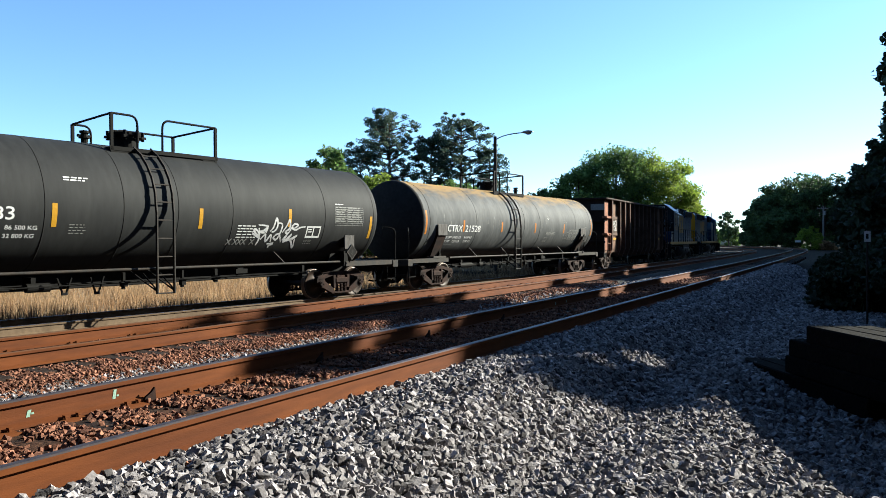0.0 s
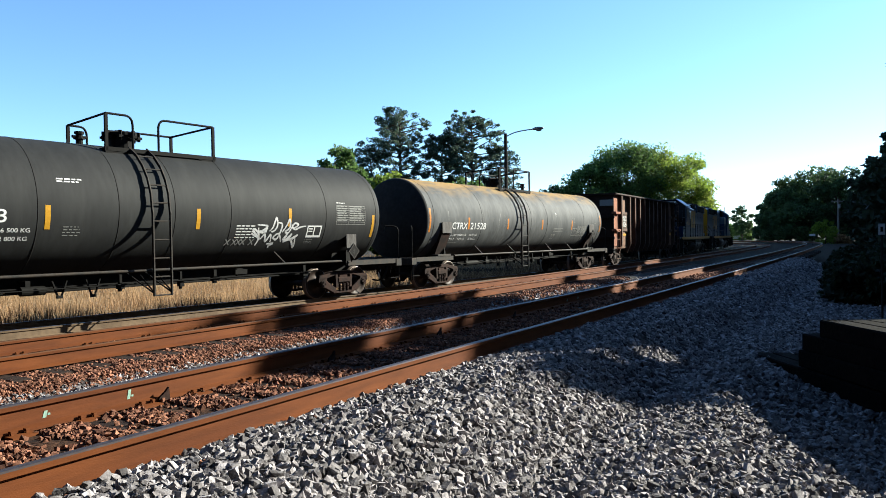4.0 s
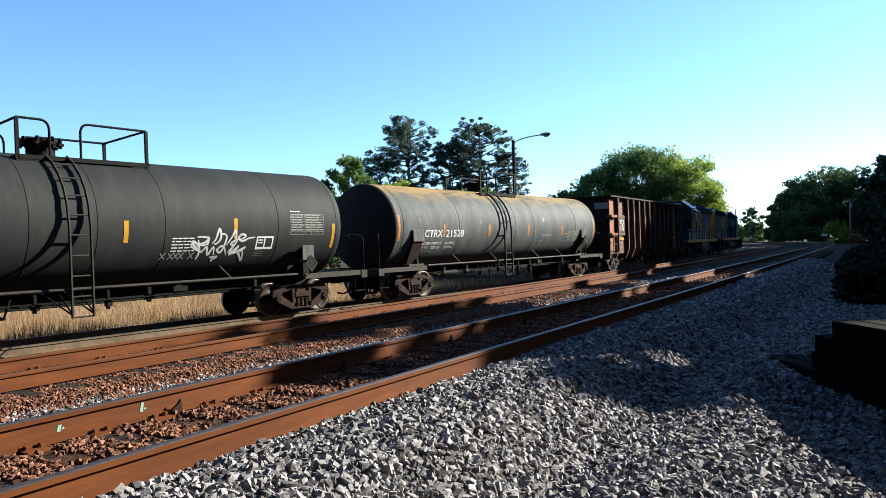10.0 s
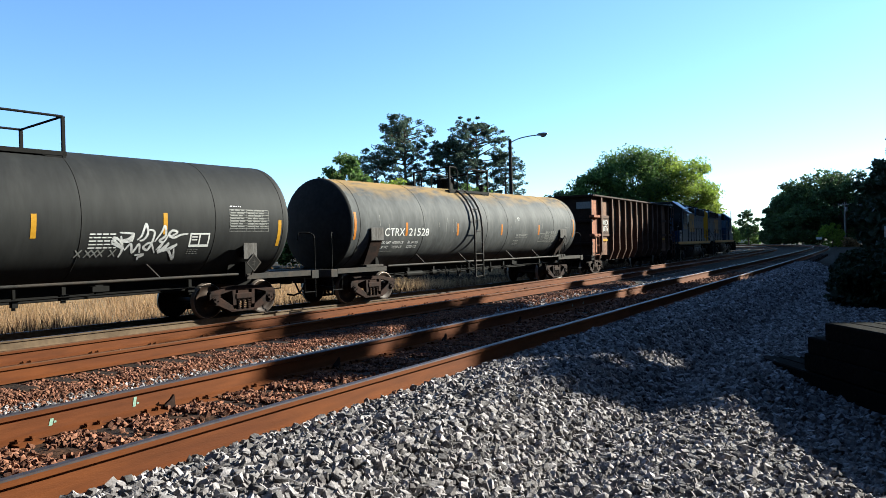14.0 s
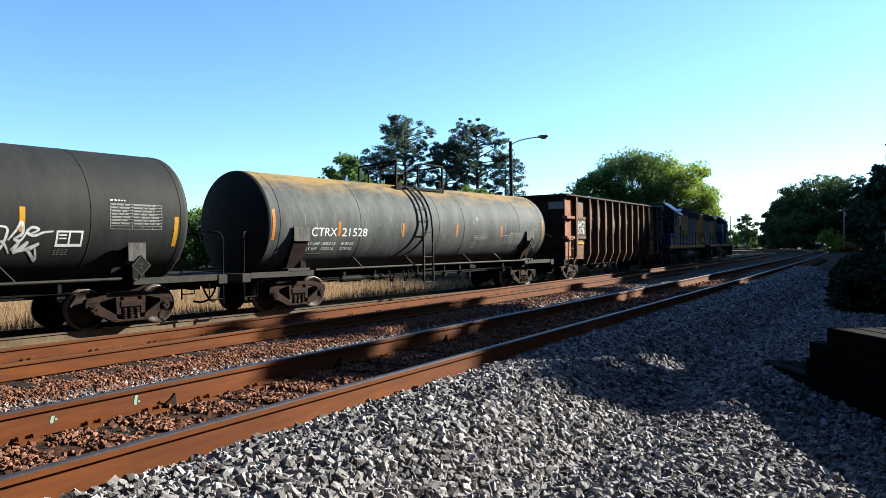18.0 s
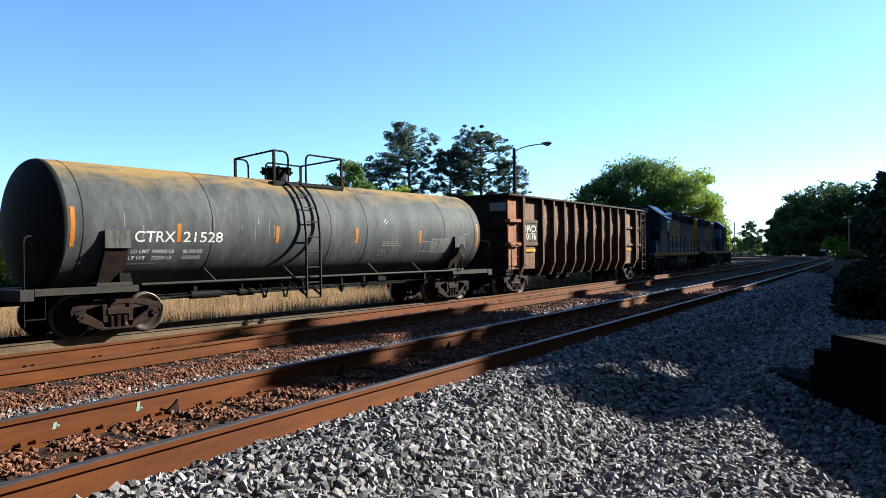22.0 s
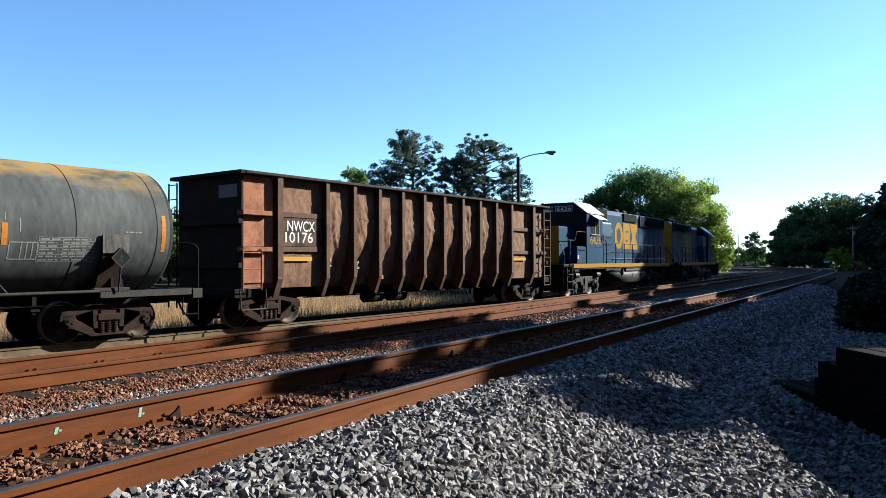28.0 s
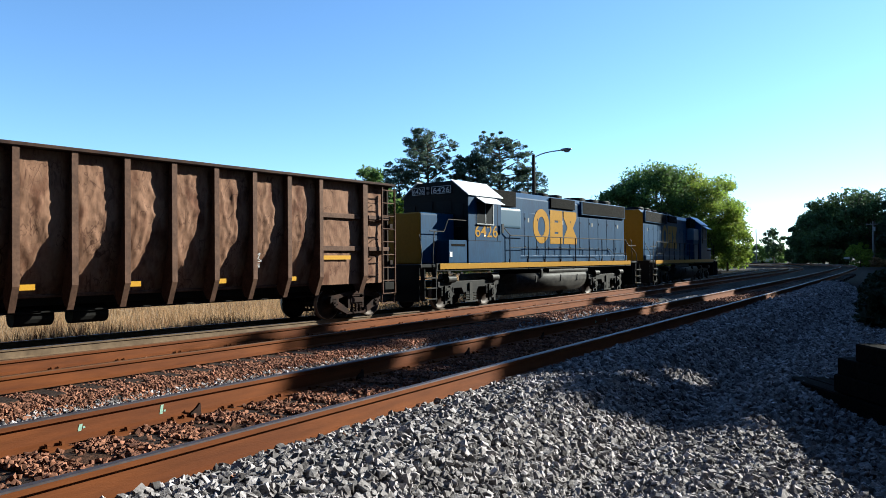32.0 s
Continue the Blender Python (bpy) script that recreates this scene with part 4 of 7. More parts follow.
# ---- gondola ----
def gondola():
    car = tagged(new("gondola_car"), "tall rusty steel gondola with ribbed dented sides", "gondola", "cars of the freight train")
    UC, HALF = 42.45, 8.2
    posts = [-7.0] + list(np.linspace(-5.2, 5.2, 10)) + [7.0]
    side_y = lambda z: 1.31 - 0.36 * max(0.0, (2.8 - z) / 1.75) ** 1.6
    edges = [-HALF] + posts + [HALF]
    for sgn in (-1, 1):
        for i, (a, b) in enumerate(zip(edges[:-1], edges[1:])):
            # dented plate
            nx_, nz_ = 28, 56
            v, f = [], []
            for iz in range(nz_ + 1):
                z = 1.05 + (4.09 - 1.05) * iz / nz_
                for ix in range(nx_ + 1):
                    x = a + (b - a) * ix / nx_
                    e = max(0.0, math.sin(math.pi * ix / nx_) * math.sin(math.pi * iz / nz_))
                    w = e ** 0.5
                    fold = 1 - abs(noise.noise(Vector((x * 2.6 + 0.8 * z, z * 0.9 - 0.5 * x, 5.0 + sgn)))) * 2.2
                    kink = 1 - abs(noise.noise(Vector((x * 5.5 - z, z * 2.4 + x, 11.0)))) * 2.4
                    d = 0.02 * e + 0.035 * w * noise.noise(Vector((x * 2.1, z * 1.5, sgn * 3.0))) + 0.03 * w * max(0.0, fold) ** 2 + 0.026 * w * max(0.0, kink) ** 4 + 0.010 * w * noise.noise(Vector((x * 9.0, z * 6.0, 2.0)))
                    flush = i in (0, 1, len(edges) - 3, len(edges) - 2)
                    v.append((x, sgn * ((1.30 + 0.5 * d) if flush else side_y(z) + d), z))
            for iz in range(nz_):
                for ix in range(nx_):
                    k = iz * (nx_ + 1) + ix
                    q = (k, k + 1, k + nx_ + 2, k + nx_ + 1)
                    f.append(q if sgn < 0 else q[::-1])
            ob = new("side_plate", mesh_from("side_plate", v, f, M_RUST_PLATE, None, True))
            ob.parent = car
        for k, x in enumerate(posts):
            # thin web with a flat outer flange, turned in towards the sill at its foot
            wide = 0.095 if k in (0, len(posts) - 1) else 0.068
            bm = bmesh.new()
            for half_w, flange in ((0.022, False), (wide, True)):
                if flange:
                    ring = [(1.50, 4.06), (1.50, 1.30), (1.28, 0.78), (1.315, 0.765), (1.535, 1.29), (1.535, 4.06)]
                else:
                    ring = [(1.51, 4.05), (1.51, 1.30), (1.29, 0.80), (1.12, 0.82), (0.92, 1.10), (1.24, 2.4), (1.24, 4.05)]
                va = [bm.verts.new((x - half_w, sgn * y, z)) for y, z in ring]
                vb = [bm.verts.new((x + half_w, sgn * y, z)) for y, z in ring]
                bm.faces.new(va)
                bm.faces.new(vb[::-1])
                for j in range(len(ring)):
                    bm.faces.new((va[j], vb[j], vb[(j + 1) % len(ring)], va[(j + 1) % len(ring)]))
            bmesh.ops.recalc_face_normals(bm, faces=bm.faces)
            part("side_post", bm, M_POST, car)
        y0, y1 = sorted((sgn * 1.28, sgn * 1.58))
        block("top_chord", -HALF, HALF, y0, y1, 4.06, 4.15, M_CHORD, car, w=0.02)
        y0, y1 = sorted((sgn * 0.88, sgn * 1.02))
        block("plate_lip", -6.9, 6.9, y0, y1, 1.03, 1.10, M_POST, car, w=0.01)
        y0, y1 = sorted((sgn * 0.5, sgn * 0.84))
        block("side_sill", -HALF + 0.6, HALF - 0.6, y0, y1, 0.86, 1.08, M_STEEL_BLACK, car)
        for a, b in ((-7.0, -5.2), (5.2, 7.0)):
            for z in (2.03, 2.99):
                y0, y1 = sorted((sgn * 1.26, sgn * 1.395))
                block("side_rib", a + 0.06, b - 0.06, y0, y1, z, z + 0.15, M_POST, car)
        for a, b in ((-HALF, -7.2), (7.2, HALF)):
            for z in (2.03, 2.99):
                y0, y1 = sorted((sgn * 1.28, sgn * 1.53))
                block("corner_rib", a - 0.06, b - 0.08, y0, y1, z, z + 0.13, M_PINK if a < 0 else M_POST, car)
    # ends
    for sg in (-1, 1):
        a, b = sorted((sg * HALF, sg * (HALF - 0.08)))
        block("end_plate", a, b, -1.38, 1.38, 1.0, 4.1, M_RUST_SHADED, car)
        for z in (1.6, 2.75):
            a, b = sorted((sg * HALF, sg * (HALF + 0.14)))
            block("end_rib", a, b, -1.44, 1.44, z, z + 0.14, M_RUST_SHADED, car)
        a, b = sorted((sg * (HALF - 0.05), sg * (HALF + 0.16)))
        block("end_chord", a, b, -1.56, 1.56, 4.05, 4.152, M_RUST_SHADED, car)
        a, b = sorted((sg * (HALF - 0.3), sg * (HALF + 0.25)))
        block("end_sill", a, b, -1.42, 1.42, 0.82, 1.06, M_STEEL_BLACK, car)
        coupler(car, sg * (HALF + 0.2), sg)
        hose(car, sg * (HALF + 0.2), sg)
        freight_bogie(car, sg * 7.0)
    block("floor_plate", -HALF + 0.1, HALF - 0.1, -1.0, 1.0, 1.02, 1.1, M_RUST_SHADED, car)
    block("centre_sill", -HALF + 0.2, HALF - 0.2, -0.26, 0.26, 0.7, 1.02, M_STEEL_BLACK, car)
    # ladders, grab irons and steps
    ladder(car, 7.66, 8.24, [(-1.60, 0.72), (-1.60, 4.0)], M_POST, 0.40)
    for z in (1.3, 1.85, 2.4, 2.95, 3.5):
        bm = bmesh.new()
        pipe(bm, [(7.18, -1.36, z), (7.18, -1.50, z), (7.58, -1.50, z), (7.58, -1.36, z)], 0.014)
        part("grab_iron", bm, M_POST, car)
    bm = bmesh.new()
    pipe(bm, [(7.66, -1.58, 0.74), (7.66, -1.56, 0.42), (8.24, -1.56, 0.42), (8.24, -1.58, 0.74)], 0.018)
    part("sill_step", bm, M_POST, car)
    bm = bmesh.new()
    for x in (-8.32, -7.72):
        pipe(bm, [(x, -1.50, 2.1), (x, -1.60, 2.06), (x, -1.60, 1.02)], 0.022)
    for z in (1.1, 1.58, 2.0):
        rod(bm, (-8.32, -1.60, z), (-7.72, -1.60, z), 0.016, 6)
    part("grab_iron", bm, M_PINK, car)
    bm = bmesh.new()
    pipe(bm, [(-8.34, -1.5, 1.05), (-8.34, -1.56, 0.52), (-7.5, -1.56, 0.52), (-7.5, -1.5, 1.05)], 0.018)
    part("sill_step", bm, M_POST, car)
    bm = bmesh.new()
    for y in (1.0, 1.38):
        rod(bm, (-HALF - 0.3, y, 0.5), (-HALF - 0.3, y, 3.95), 0.022, 6)
    for i in range(9):
        rod(bm, (-HALF - 0.3, 1.0, 0.7 + 0.4 * i), (-HALF - 0.3, 1.38, 0.7 + 0.4 * i), 0.014, 6)
    part("end_ladder", bm, M_STEEL_BLACK, car)
    for i in (3, 4):
        bm = bmesh.new()
        x = -2.6 + (i - 3) * 1.2
        rod(bm, (x, -0.55, 0.62), (x + 0.8, -0.55, 0.62), 0.2, 14)
        part("brake_cylinder", bm, M_STEEL_BLACK, car)
    bm = bmesh.new()
    rod(bm, (-5.5, -0.8, 0.72), (5.5, -0.8, 0.72), 0.022, 6)
    part("brake_pipe", bm, M_STEEL_BLACK, car)
    # marks
    surf = lambda z: side_y(z) + 0.10
    block("number_board", -6.88, -5.36, -1.385, -1.365, 2.19, 2.98, M_NUMBER, car, "rusty painted number panel", 0.004)
    flat = lambda z: 1.387
    lettering("10176", -6.80, 2.30, 0.30, 1.12, flat, M_WHITE, car, "worn white figures")
    lettering("NWCX", -6.66, 2.62, 0.30, 1.06, flat, M_WHITE, car, "worn white letters")
    for a, b in ((-6.84, -5.7), (5.4, 6.5)):
        bars("reflector_strip", [(a, b, 1.78, 1.90)], lambda z: 1.375, M_YELLOW, car, "yellow reflective strip")
    for k in (3, 5, 7, 9):
        bars("reflector_strip", [(posts[k] + 0.08, posts[k] + 0.5, 1.20, 1.32)], lambda z: 1.20, M_YELLOW, car, "yellow reflective strip")
    for x, z in ((posts[1] + 0.12, 1.62), (posts[2] + 0.2, 1.55), (posts[8] + 0.1, 1.75)):
        for i in range(6):
            a = i * 1.1
            v, f = ribbon([[(x + 0.15, z), (x + 0.16 + 0.15 * math.cos(a), z + 0.24 * math.sin(a)), (x + 0.12 + 0.12 * math.cos(a + 1), z - 0.1 + 0.2 * math.sin(a + 1))]], 0.012, surf)
            g = new("graffiti_stroke", mesh_from("graffiti_stroke", v, f, M_WHITE_SPRAY))
            g.parent, g["label"] = car, "small white spray-painted stroke"
    v = [(-HALF - 0.145, y, z) for y, z in ((-1.40, 3.45), (-0.64, 3.45), (-0.64, 3.79), (-1.40, 3.79))]
    ob = new("number_patch", mesh_from("number_patch", v, [(0, 3, 2, 1)], M_WHITE_WORN))
    ob.parent = car
    # rusty primer on the corner bays
    for z0, z1 in ((1.2, 2.02), (2.17, 2.98), (3.13, 4.05)):
        block("corner_plate", -HALF + 0.08, -7.1, -1.35, -1.32, z0, z1, M_PINK, car, "rusty orange primed corner plate", 0.006)
    VEHICLES.append((car, UC, 7.0))
    return car


M_CHORD = mat("dark_brown_steel", (0.022, 0.012, 0.009), 0.8, spots=0.3, scale=3, second=(0.04, 0.022, 0.015))
def creases(m, color, size, thin):
    """Thin dark creases and scrapes over a plate, where it has been knocked and has rusted."""
    nt = m.node_tree
    b = nt.nodes["Principled BSDF"]
    old = b.inputs["Base Color"].links[0].from_socket
    tc = nt.nodes.new("ShaderNodeTexCoord")
    mp = nt.nodes.new("ShaderNodeMapping")
    mp.inputs["Scale"].default_value = (1.3, 1.3, 0.6)
    mp.inputs["Rotation"].default_value = (0.0, 0.35, 0.0)
    nt.links.new(tc.outputs["Object"], mp.inputs["Vector"])
    fac = None
    for sc, w in ((size, thin), (size * 2.3, thin * 0.8)):
        n = nt.nodes.new("ShaderNodeTexNoise")
        n.inputs["Scale"].default_value, n.inputs["Detail"].default_value, n.inputs["Distortion"].default_value = sc, 2.0, 0.8
        nt.links.new(mp.outputs["Vector"], n.inputs["Vector"])
        sub = nt.nodes.new("ShaderNodeMath")
        sub.operation = "SUBTRACT"
        sub.inputs[1].default_value = 0.5
        nt.links.new(n.outputs["Fac"], sub.inputs[0])
        ab = nt.nodes.new("ShaderNodeMath")
        ab.operation = "ABSOLUTE"
        nt.links.new(sub.outputs[0], ab.inputs[0])
        mr = nt.nodes.new("ShaderNodeMapRange")
        mr.inputs["From Min"].default_value, mr.inputs["From Max"].default_value = 0.0, w
        mr.inputs["To Min"].default_value, mr.inputs["To Max"].default_value = 0.85, 0.0
        nt.links.new(ab.outputs[0], mr.inputs["Value"])
        if fac is None:
            fac = mr.outputs["Result"]
        else:
            mx = nt.nodes.new("ShaderNodeMath")
            mx.operation = "MAXIMUM"
            nt.links.new(fac, mx.inputs[0])
            nt.links.new(mr.outputs["Result"], mx.inputs[1])
            fac = mx.outputs[0]
    mask = nt.nodes.new("ShaderNodeTexNoise")
    mask.inputs["Scale"].default_value = size * 0.8
    nt.links.new(tc.outputs["Object"], mask.inputs["Vector"])
    mk = nt.nodes.new("ShaderNodeMapRange")
    mk.inputs["From Min"].default_value, mk.inputs["From Max"].default_value = 0.42, 0.58
    nt.links.new(mask.outputs["Fac"], mk.inputs["Value"])
    mu = nt.nodes.new("ShaderNodeMath")
    mu.operation = "MULTIPLY"
    nt.links.new(fac, mu.inputs[0])
    nt.links.new(mk.outputs["Result"], mu.inputs[1])
    mix = nt.nodes.new("ShaderNodeMix")
    mix.data_type = "RGBA"
    nt.links.new(mu.outputs[0], mix.inputs[0])
    nt.links.new(old, mix.inputs[6])
    mix.inputs[7].default_value = (*color, 1)
    nt.links.new(mix.outputs[2], b.inputs["Base Color"])


creases(M_RUST_PLATE, (0.035, 0.015, 0.009), 1.9, 0.022)
M_POST = mat("brown_rusty_steel", (0.066, 0.037, 0.025), 0.75, spots=0.3, scale=3, second=(0.098, 0.055, 0.036), bump=0.15, bump_scale=20)
M_NUMBER = mat("rust_blotched_black_paint", (0.016, 0.012, 0.010), 0.8, spots=0.3, scale=3, second=(0.10, 0.055, 0.034), bump=0.15)
M_PINK = mat("rusty_orange_primer", (0.26, 0.106, 0.056), 0.75, spots=0.25, scale=2.5, second=(0.15, 0.06, 0.033), bump=0.15)
# rust for ends and floor, with the shade put into its base colour
M_RUST_SHADED = mat("shade_dark_rusty_plate", (0.012, 0.007, 0.0055), 0.8, spots=0.3, scale=2.5, second=(0.022, 0.013, 0.009), bump=0.2)
gondola()


# ---- locomotives ----
M_LOCO_BLUE = mat("faded_blue_paint", (0.0035, 0.027, 0.072), 0.42, spots=0.22, scale=1.2, second=(0.006, 0.034, 0.082), bump=0.03, spec=0.12, stretch=(2, 2, 0.5))
M_LOCO_YELLOW = mat("loco_yellow_paint", (0.242, 0.127, 0.006), 0.42, spots=0.1, scale=2.0)
M_STANCHION = mat("dark_blue_rail_paint", (0.004, 0.009, 0.022), 0.45, spots=0.2, scale=3)
M_LOCO_DARK = mat("loco_black_paint", (0.004, 0.005, 0.006), 0.45, spots=0.2, scale=3)
M_BLOWER = mat("pale_blue_grey_paint", (0.06, 0.10, 0.145), 0.3, spec=0.5)
M_GALV_DULL = mat("dull_aluminium", (0.20, 0.21, 0.22), 0.45, 0.6)
M_GRILLE = mat("dark_grille", (0.003, 0.003, 0.003), 0.8, bump=0.6, bump_scale=90, spec=0.03)
M_TANK_DUST = mat("dusty_black_tank", (0.03, 0.028, 0.026), 0.6, spots=0.4, scale=3, second=(0.012, 0.011, 0.011), bump=0.1, stretch=(1, 1, 2))


def loco_bogie(car, x0, base=2.85, r=0.52):
    bm = bmesh.new()
    box(bm, -0.35, 0.35, -1.0, 1.0, 0.5, 0.95)
    bev(bm, 0.03)
    bogie = part("bogie", bm, M_LOCO_BLACK, car, "black locomotive bogie")
    bogie.matrix_basis = pose(x0, 0, 0)
    h = base / 2
    for sgn in (-1, 1):
        y0, y1 = sgn * 1.0, sgn * 1.14
        bm = bmesh.new()
        frame_plate(bm, [(-h - 0.55, 0.98), (h + 0.55, 0.98), (h + 0.55, 0.78), (h + 0.2, 0.72), (0.55, 0.72), (0.4, 0.5), (-0.4, 0.5), (-0.55, 0.72), (-h - 0.2, 0.72), (-h - 0.55, 0.78)], y0, y1)
        bmesh.ops.recalc_face_normals(bm, faces=bm.faces)
        bev(bm, 0.02)
        part("side_frame", bm, M_LOCO_BLACK, bogie)
        for k in (-h, h):
            bm = bmesh.new()
            box(bm, k - 0.2, k + 0.2, sgn * 1.1 - 0.1, sgn * 1.1 + 0.1, r - 0.24, r + 0.24)
            bev(bm, 0.02)
            rod(bm, (k, sgn * 1.18, r), (k, sgn * 1.28, r), 0.15, 16)
            rod(bm, (k, sgn * 1.28, r), (k, sgn * 1.30, r), 0.09, 12)
            for q in (-0.16, 0.16):
                box(bm, k + q - 0.05, k + q + 0.05, sgn * 1.16 - 0.04, sgn * 1.16 + 0.04, r - 0.34, r + 0.3)
            part("axle_box", bm, M_LOCO_GREY, bogie, "dusty grey axle box")
            for q in (-0.34, 0.34):
                bm = bmesh.new()
                for i in range(6):
                    v = bmesh.ops.create_cone(bm, cap_ends=True, segments=12, radius1=0.075, radius2=0.075, depth=0.028)["verts"]
                    bmesh.ops.transform(bm, matrix=Matrix.Translation((k + q, sgn * 1.1, r - 0.02 + i * 0.05)), verts=v)
                rod(bm, (k + q, sgn * 1.1, r - 0.05), (k + q, sgn * 1.1, r + 0.26), 0.05, 8)
                part("spring", bm, M_LOCO_GREY, bogie)
            bm = bmesh.new()
            rod(bm, (k - 0.12, sgn * 1.2, 1.06), (k + 0.34, sgn * 1.2, 1.06), 0.13, 14)
            rod(bm, (k + 0.34, sgn * 1.2, 1.06), (k + 0.42, sgn * 1.2, 1.06), 0.06, 10)
            part("brake_cylinder", bm, M_LOCO_GREY, bogie)
        bm = bmesh.new()
        for i in range(5):
            box(bm, -0.34, 0.34, sgn * 1.12 - 0.07, sgn * 1.12 + 0.07, 0.30 + i * 0.06, 0.335 + i * 0.06)
        box(bm, -0.1, 0.1, sgn * 1.14 - 0.06, sgn * 1.14 + 0.06, 0.26, 0.9)
        box(bm, -0.42, 0.42, sgn * 1.16 - 0.05, sgn * 1.16 + 0.05, 0.20, 0.26)
        part("leaf_spring", bm, M_LOCO_GREY, bogie)
    key = round(r, 3)
    if key not in SPUN:
        SPUN[key] = wheelset_mesh(r)
    for k in (-h, h):
        WHEELSETS.append((share("wheelset", SPUN[key], bogie, pose(k, 0, r)), k, r))
    return bogie


def end_steps(car, x, sg, y):
    s = math.copysign(1, y)
    for k in (0.0, 0.62):
        bm = bmesh.new()
        box(bm, x - sg * k - 0.015, x - sg * k + 0.015, y - 0.14, y + 0.02, 0.38, 1.45)
        part("step_side", bm, M_LOCO_BLACK, car)
    for z in (0.42, 0.78, 1.12):
        a, b = sorted((x - sg * 0.02, x - sg * 0.60))
        st = block("step", a, b, y - 0.2, y + 0.05, z, z + 0.04, M_LOCO_BLACK, car, w=0.004)
        if z < 1.0:
            block("step_edge", a, b, y + s * 0.055 - 0.005, y + s * 0.055 + 0.005, z - 0.01, z + 0.045, M_LOCO_YELLOW, st, "yellow step edge", 0)


def curved_rail(pts, r=0.018):
    bm = bmesh.new()
    pipe(bm, pts, r)
    return bm


def emblem(car, x0, w, z0, h, off):
    """Plain yellow ring, slotted block and hourglass on the hood side."""
    k = w / 3
    v, f = [], []
    n = 28
    for i in range(n):
        a = 2 * math.pi * i / n
        for q, t in ((1.0, 1.0), (0.46, 0.56)):
            v.append((x0 + k * 0.52 + k * 0.52 * q * math.cos(a), -off, z0 + h / 2 + h / 2 * t * math.sin(a)))
    f = [(2 * i, 2 * i + 1, (2 * i + 3) % (2 * n), (2 * i + 2) % (2 * n)) for i in range(n)]
    ob = new("emblem", mesh_from("emblem", v, f, M_LOCO_YELLOW))
    ob.parent, ob["label"] = car, "plain yellow ring emblem"
    a, b = x0 + 1.10 * k, x0 + 1.96 * k
    rows = [0, 0.30, 0.36, 0.64, 0.70, 1.0]
    v = []
    for t in rows:
        v += [(a, -off, z0 + h * t), (a + 0.3 * k, -off, z0 + h * t), (b - 0.3 * k, -off, z0 + h * t), (b, -off, z0 + h * t)]
    f = []
    for i in range(5):
        for j in range(3):
            if i in (1, 3) and j == 1:
                continue
            f.append((4 * i + j, 4 * i + j + 1, 4 * i + j + 5, 4 * i + j + 4))
    ob = new("emblem", mesh_from("emblem", v, f, M_LOCO_YELLOW))
    ob.parent, ob["label"] = car, "plain yellow slotted block"
    a, b, m = x0 + 2.05 * k, x0 + 3.0 * k, x0 + 2.52 * k
    v = [(p, -off, z0 + h * t) for p, t in ((a, 0), (b, 0), (b, 0.2), (m + 0.2 * k, 0.5), (b, 0.8), (b, 1), (a, 1), (a, 0.8), (m - 0.2 * k, 0.5), (a, 0.2))]
    ob = new("emblem", mesh_from("emblem", v, [(0, 1, 2, 9), (9, 2, 3, 8), (8, 3, 4, 7), (7, 4, 5, 6)], M_LOCO_YELLOW))
    ob.parent, ob["label"] = car, "plain yellow hourglass block"


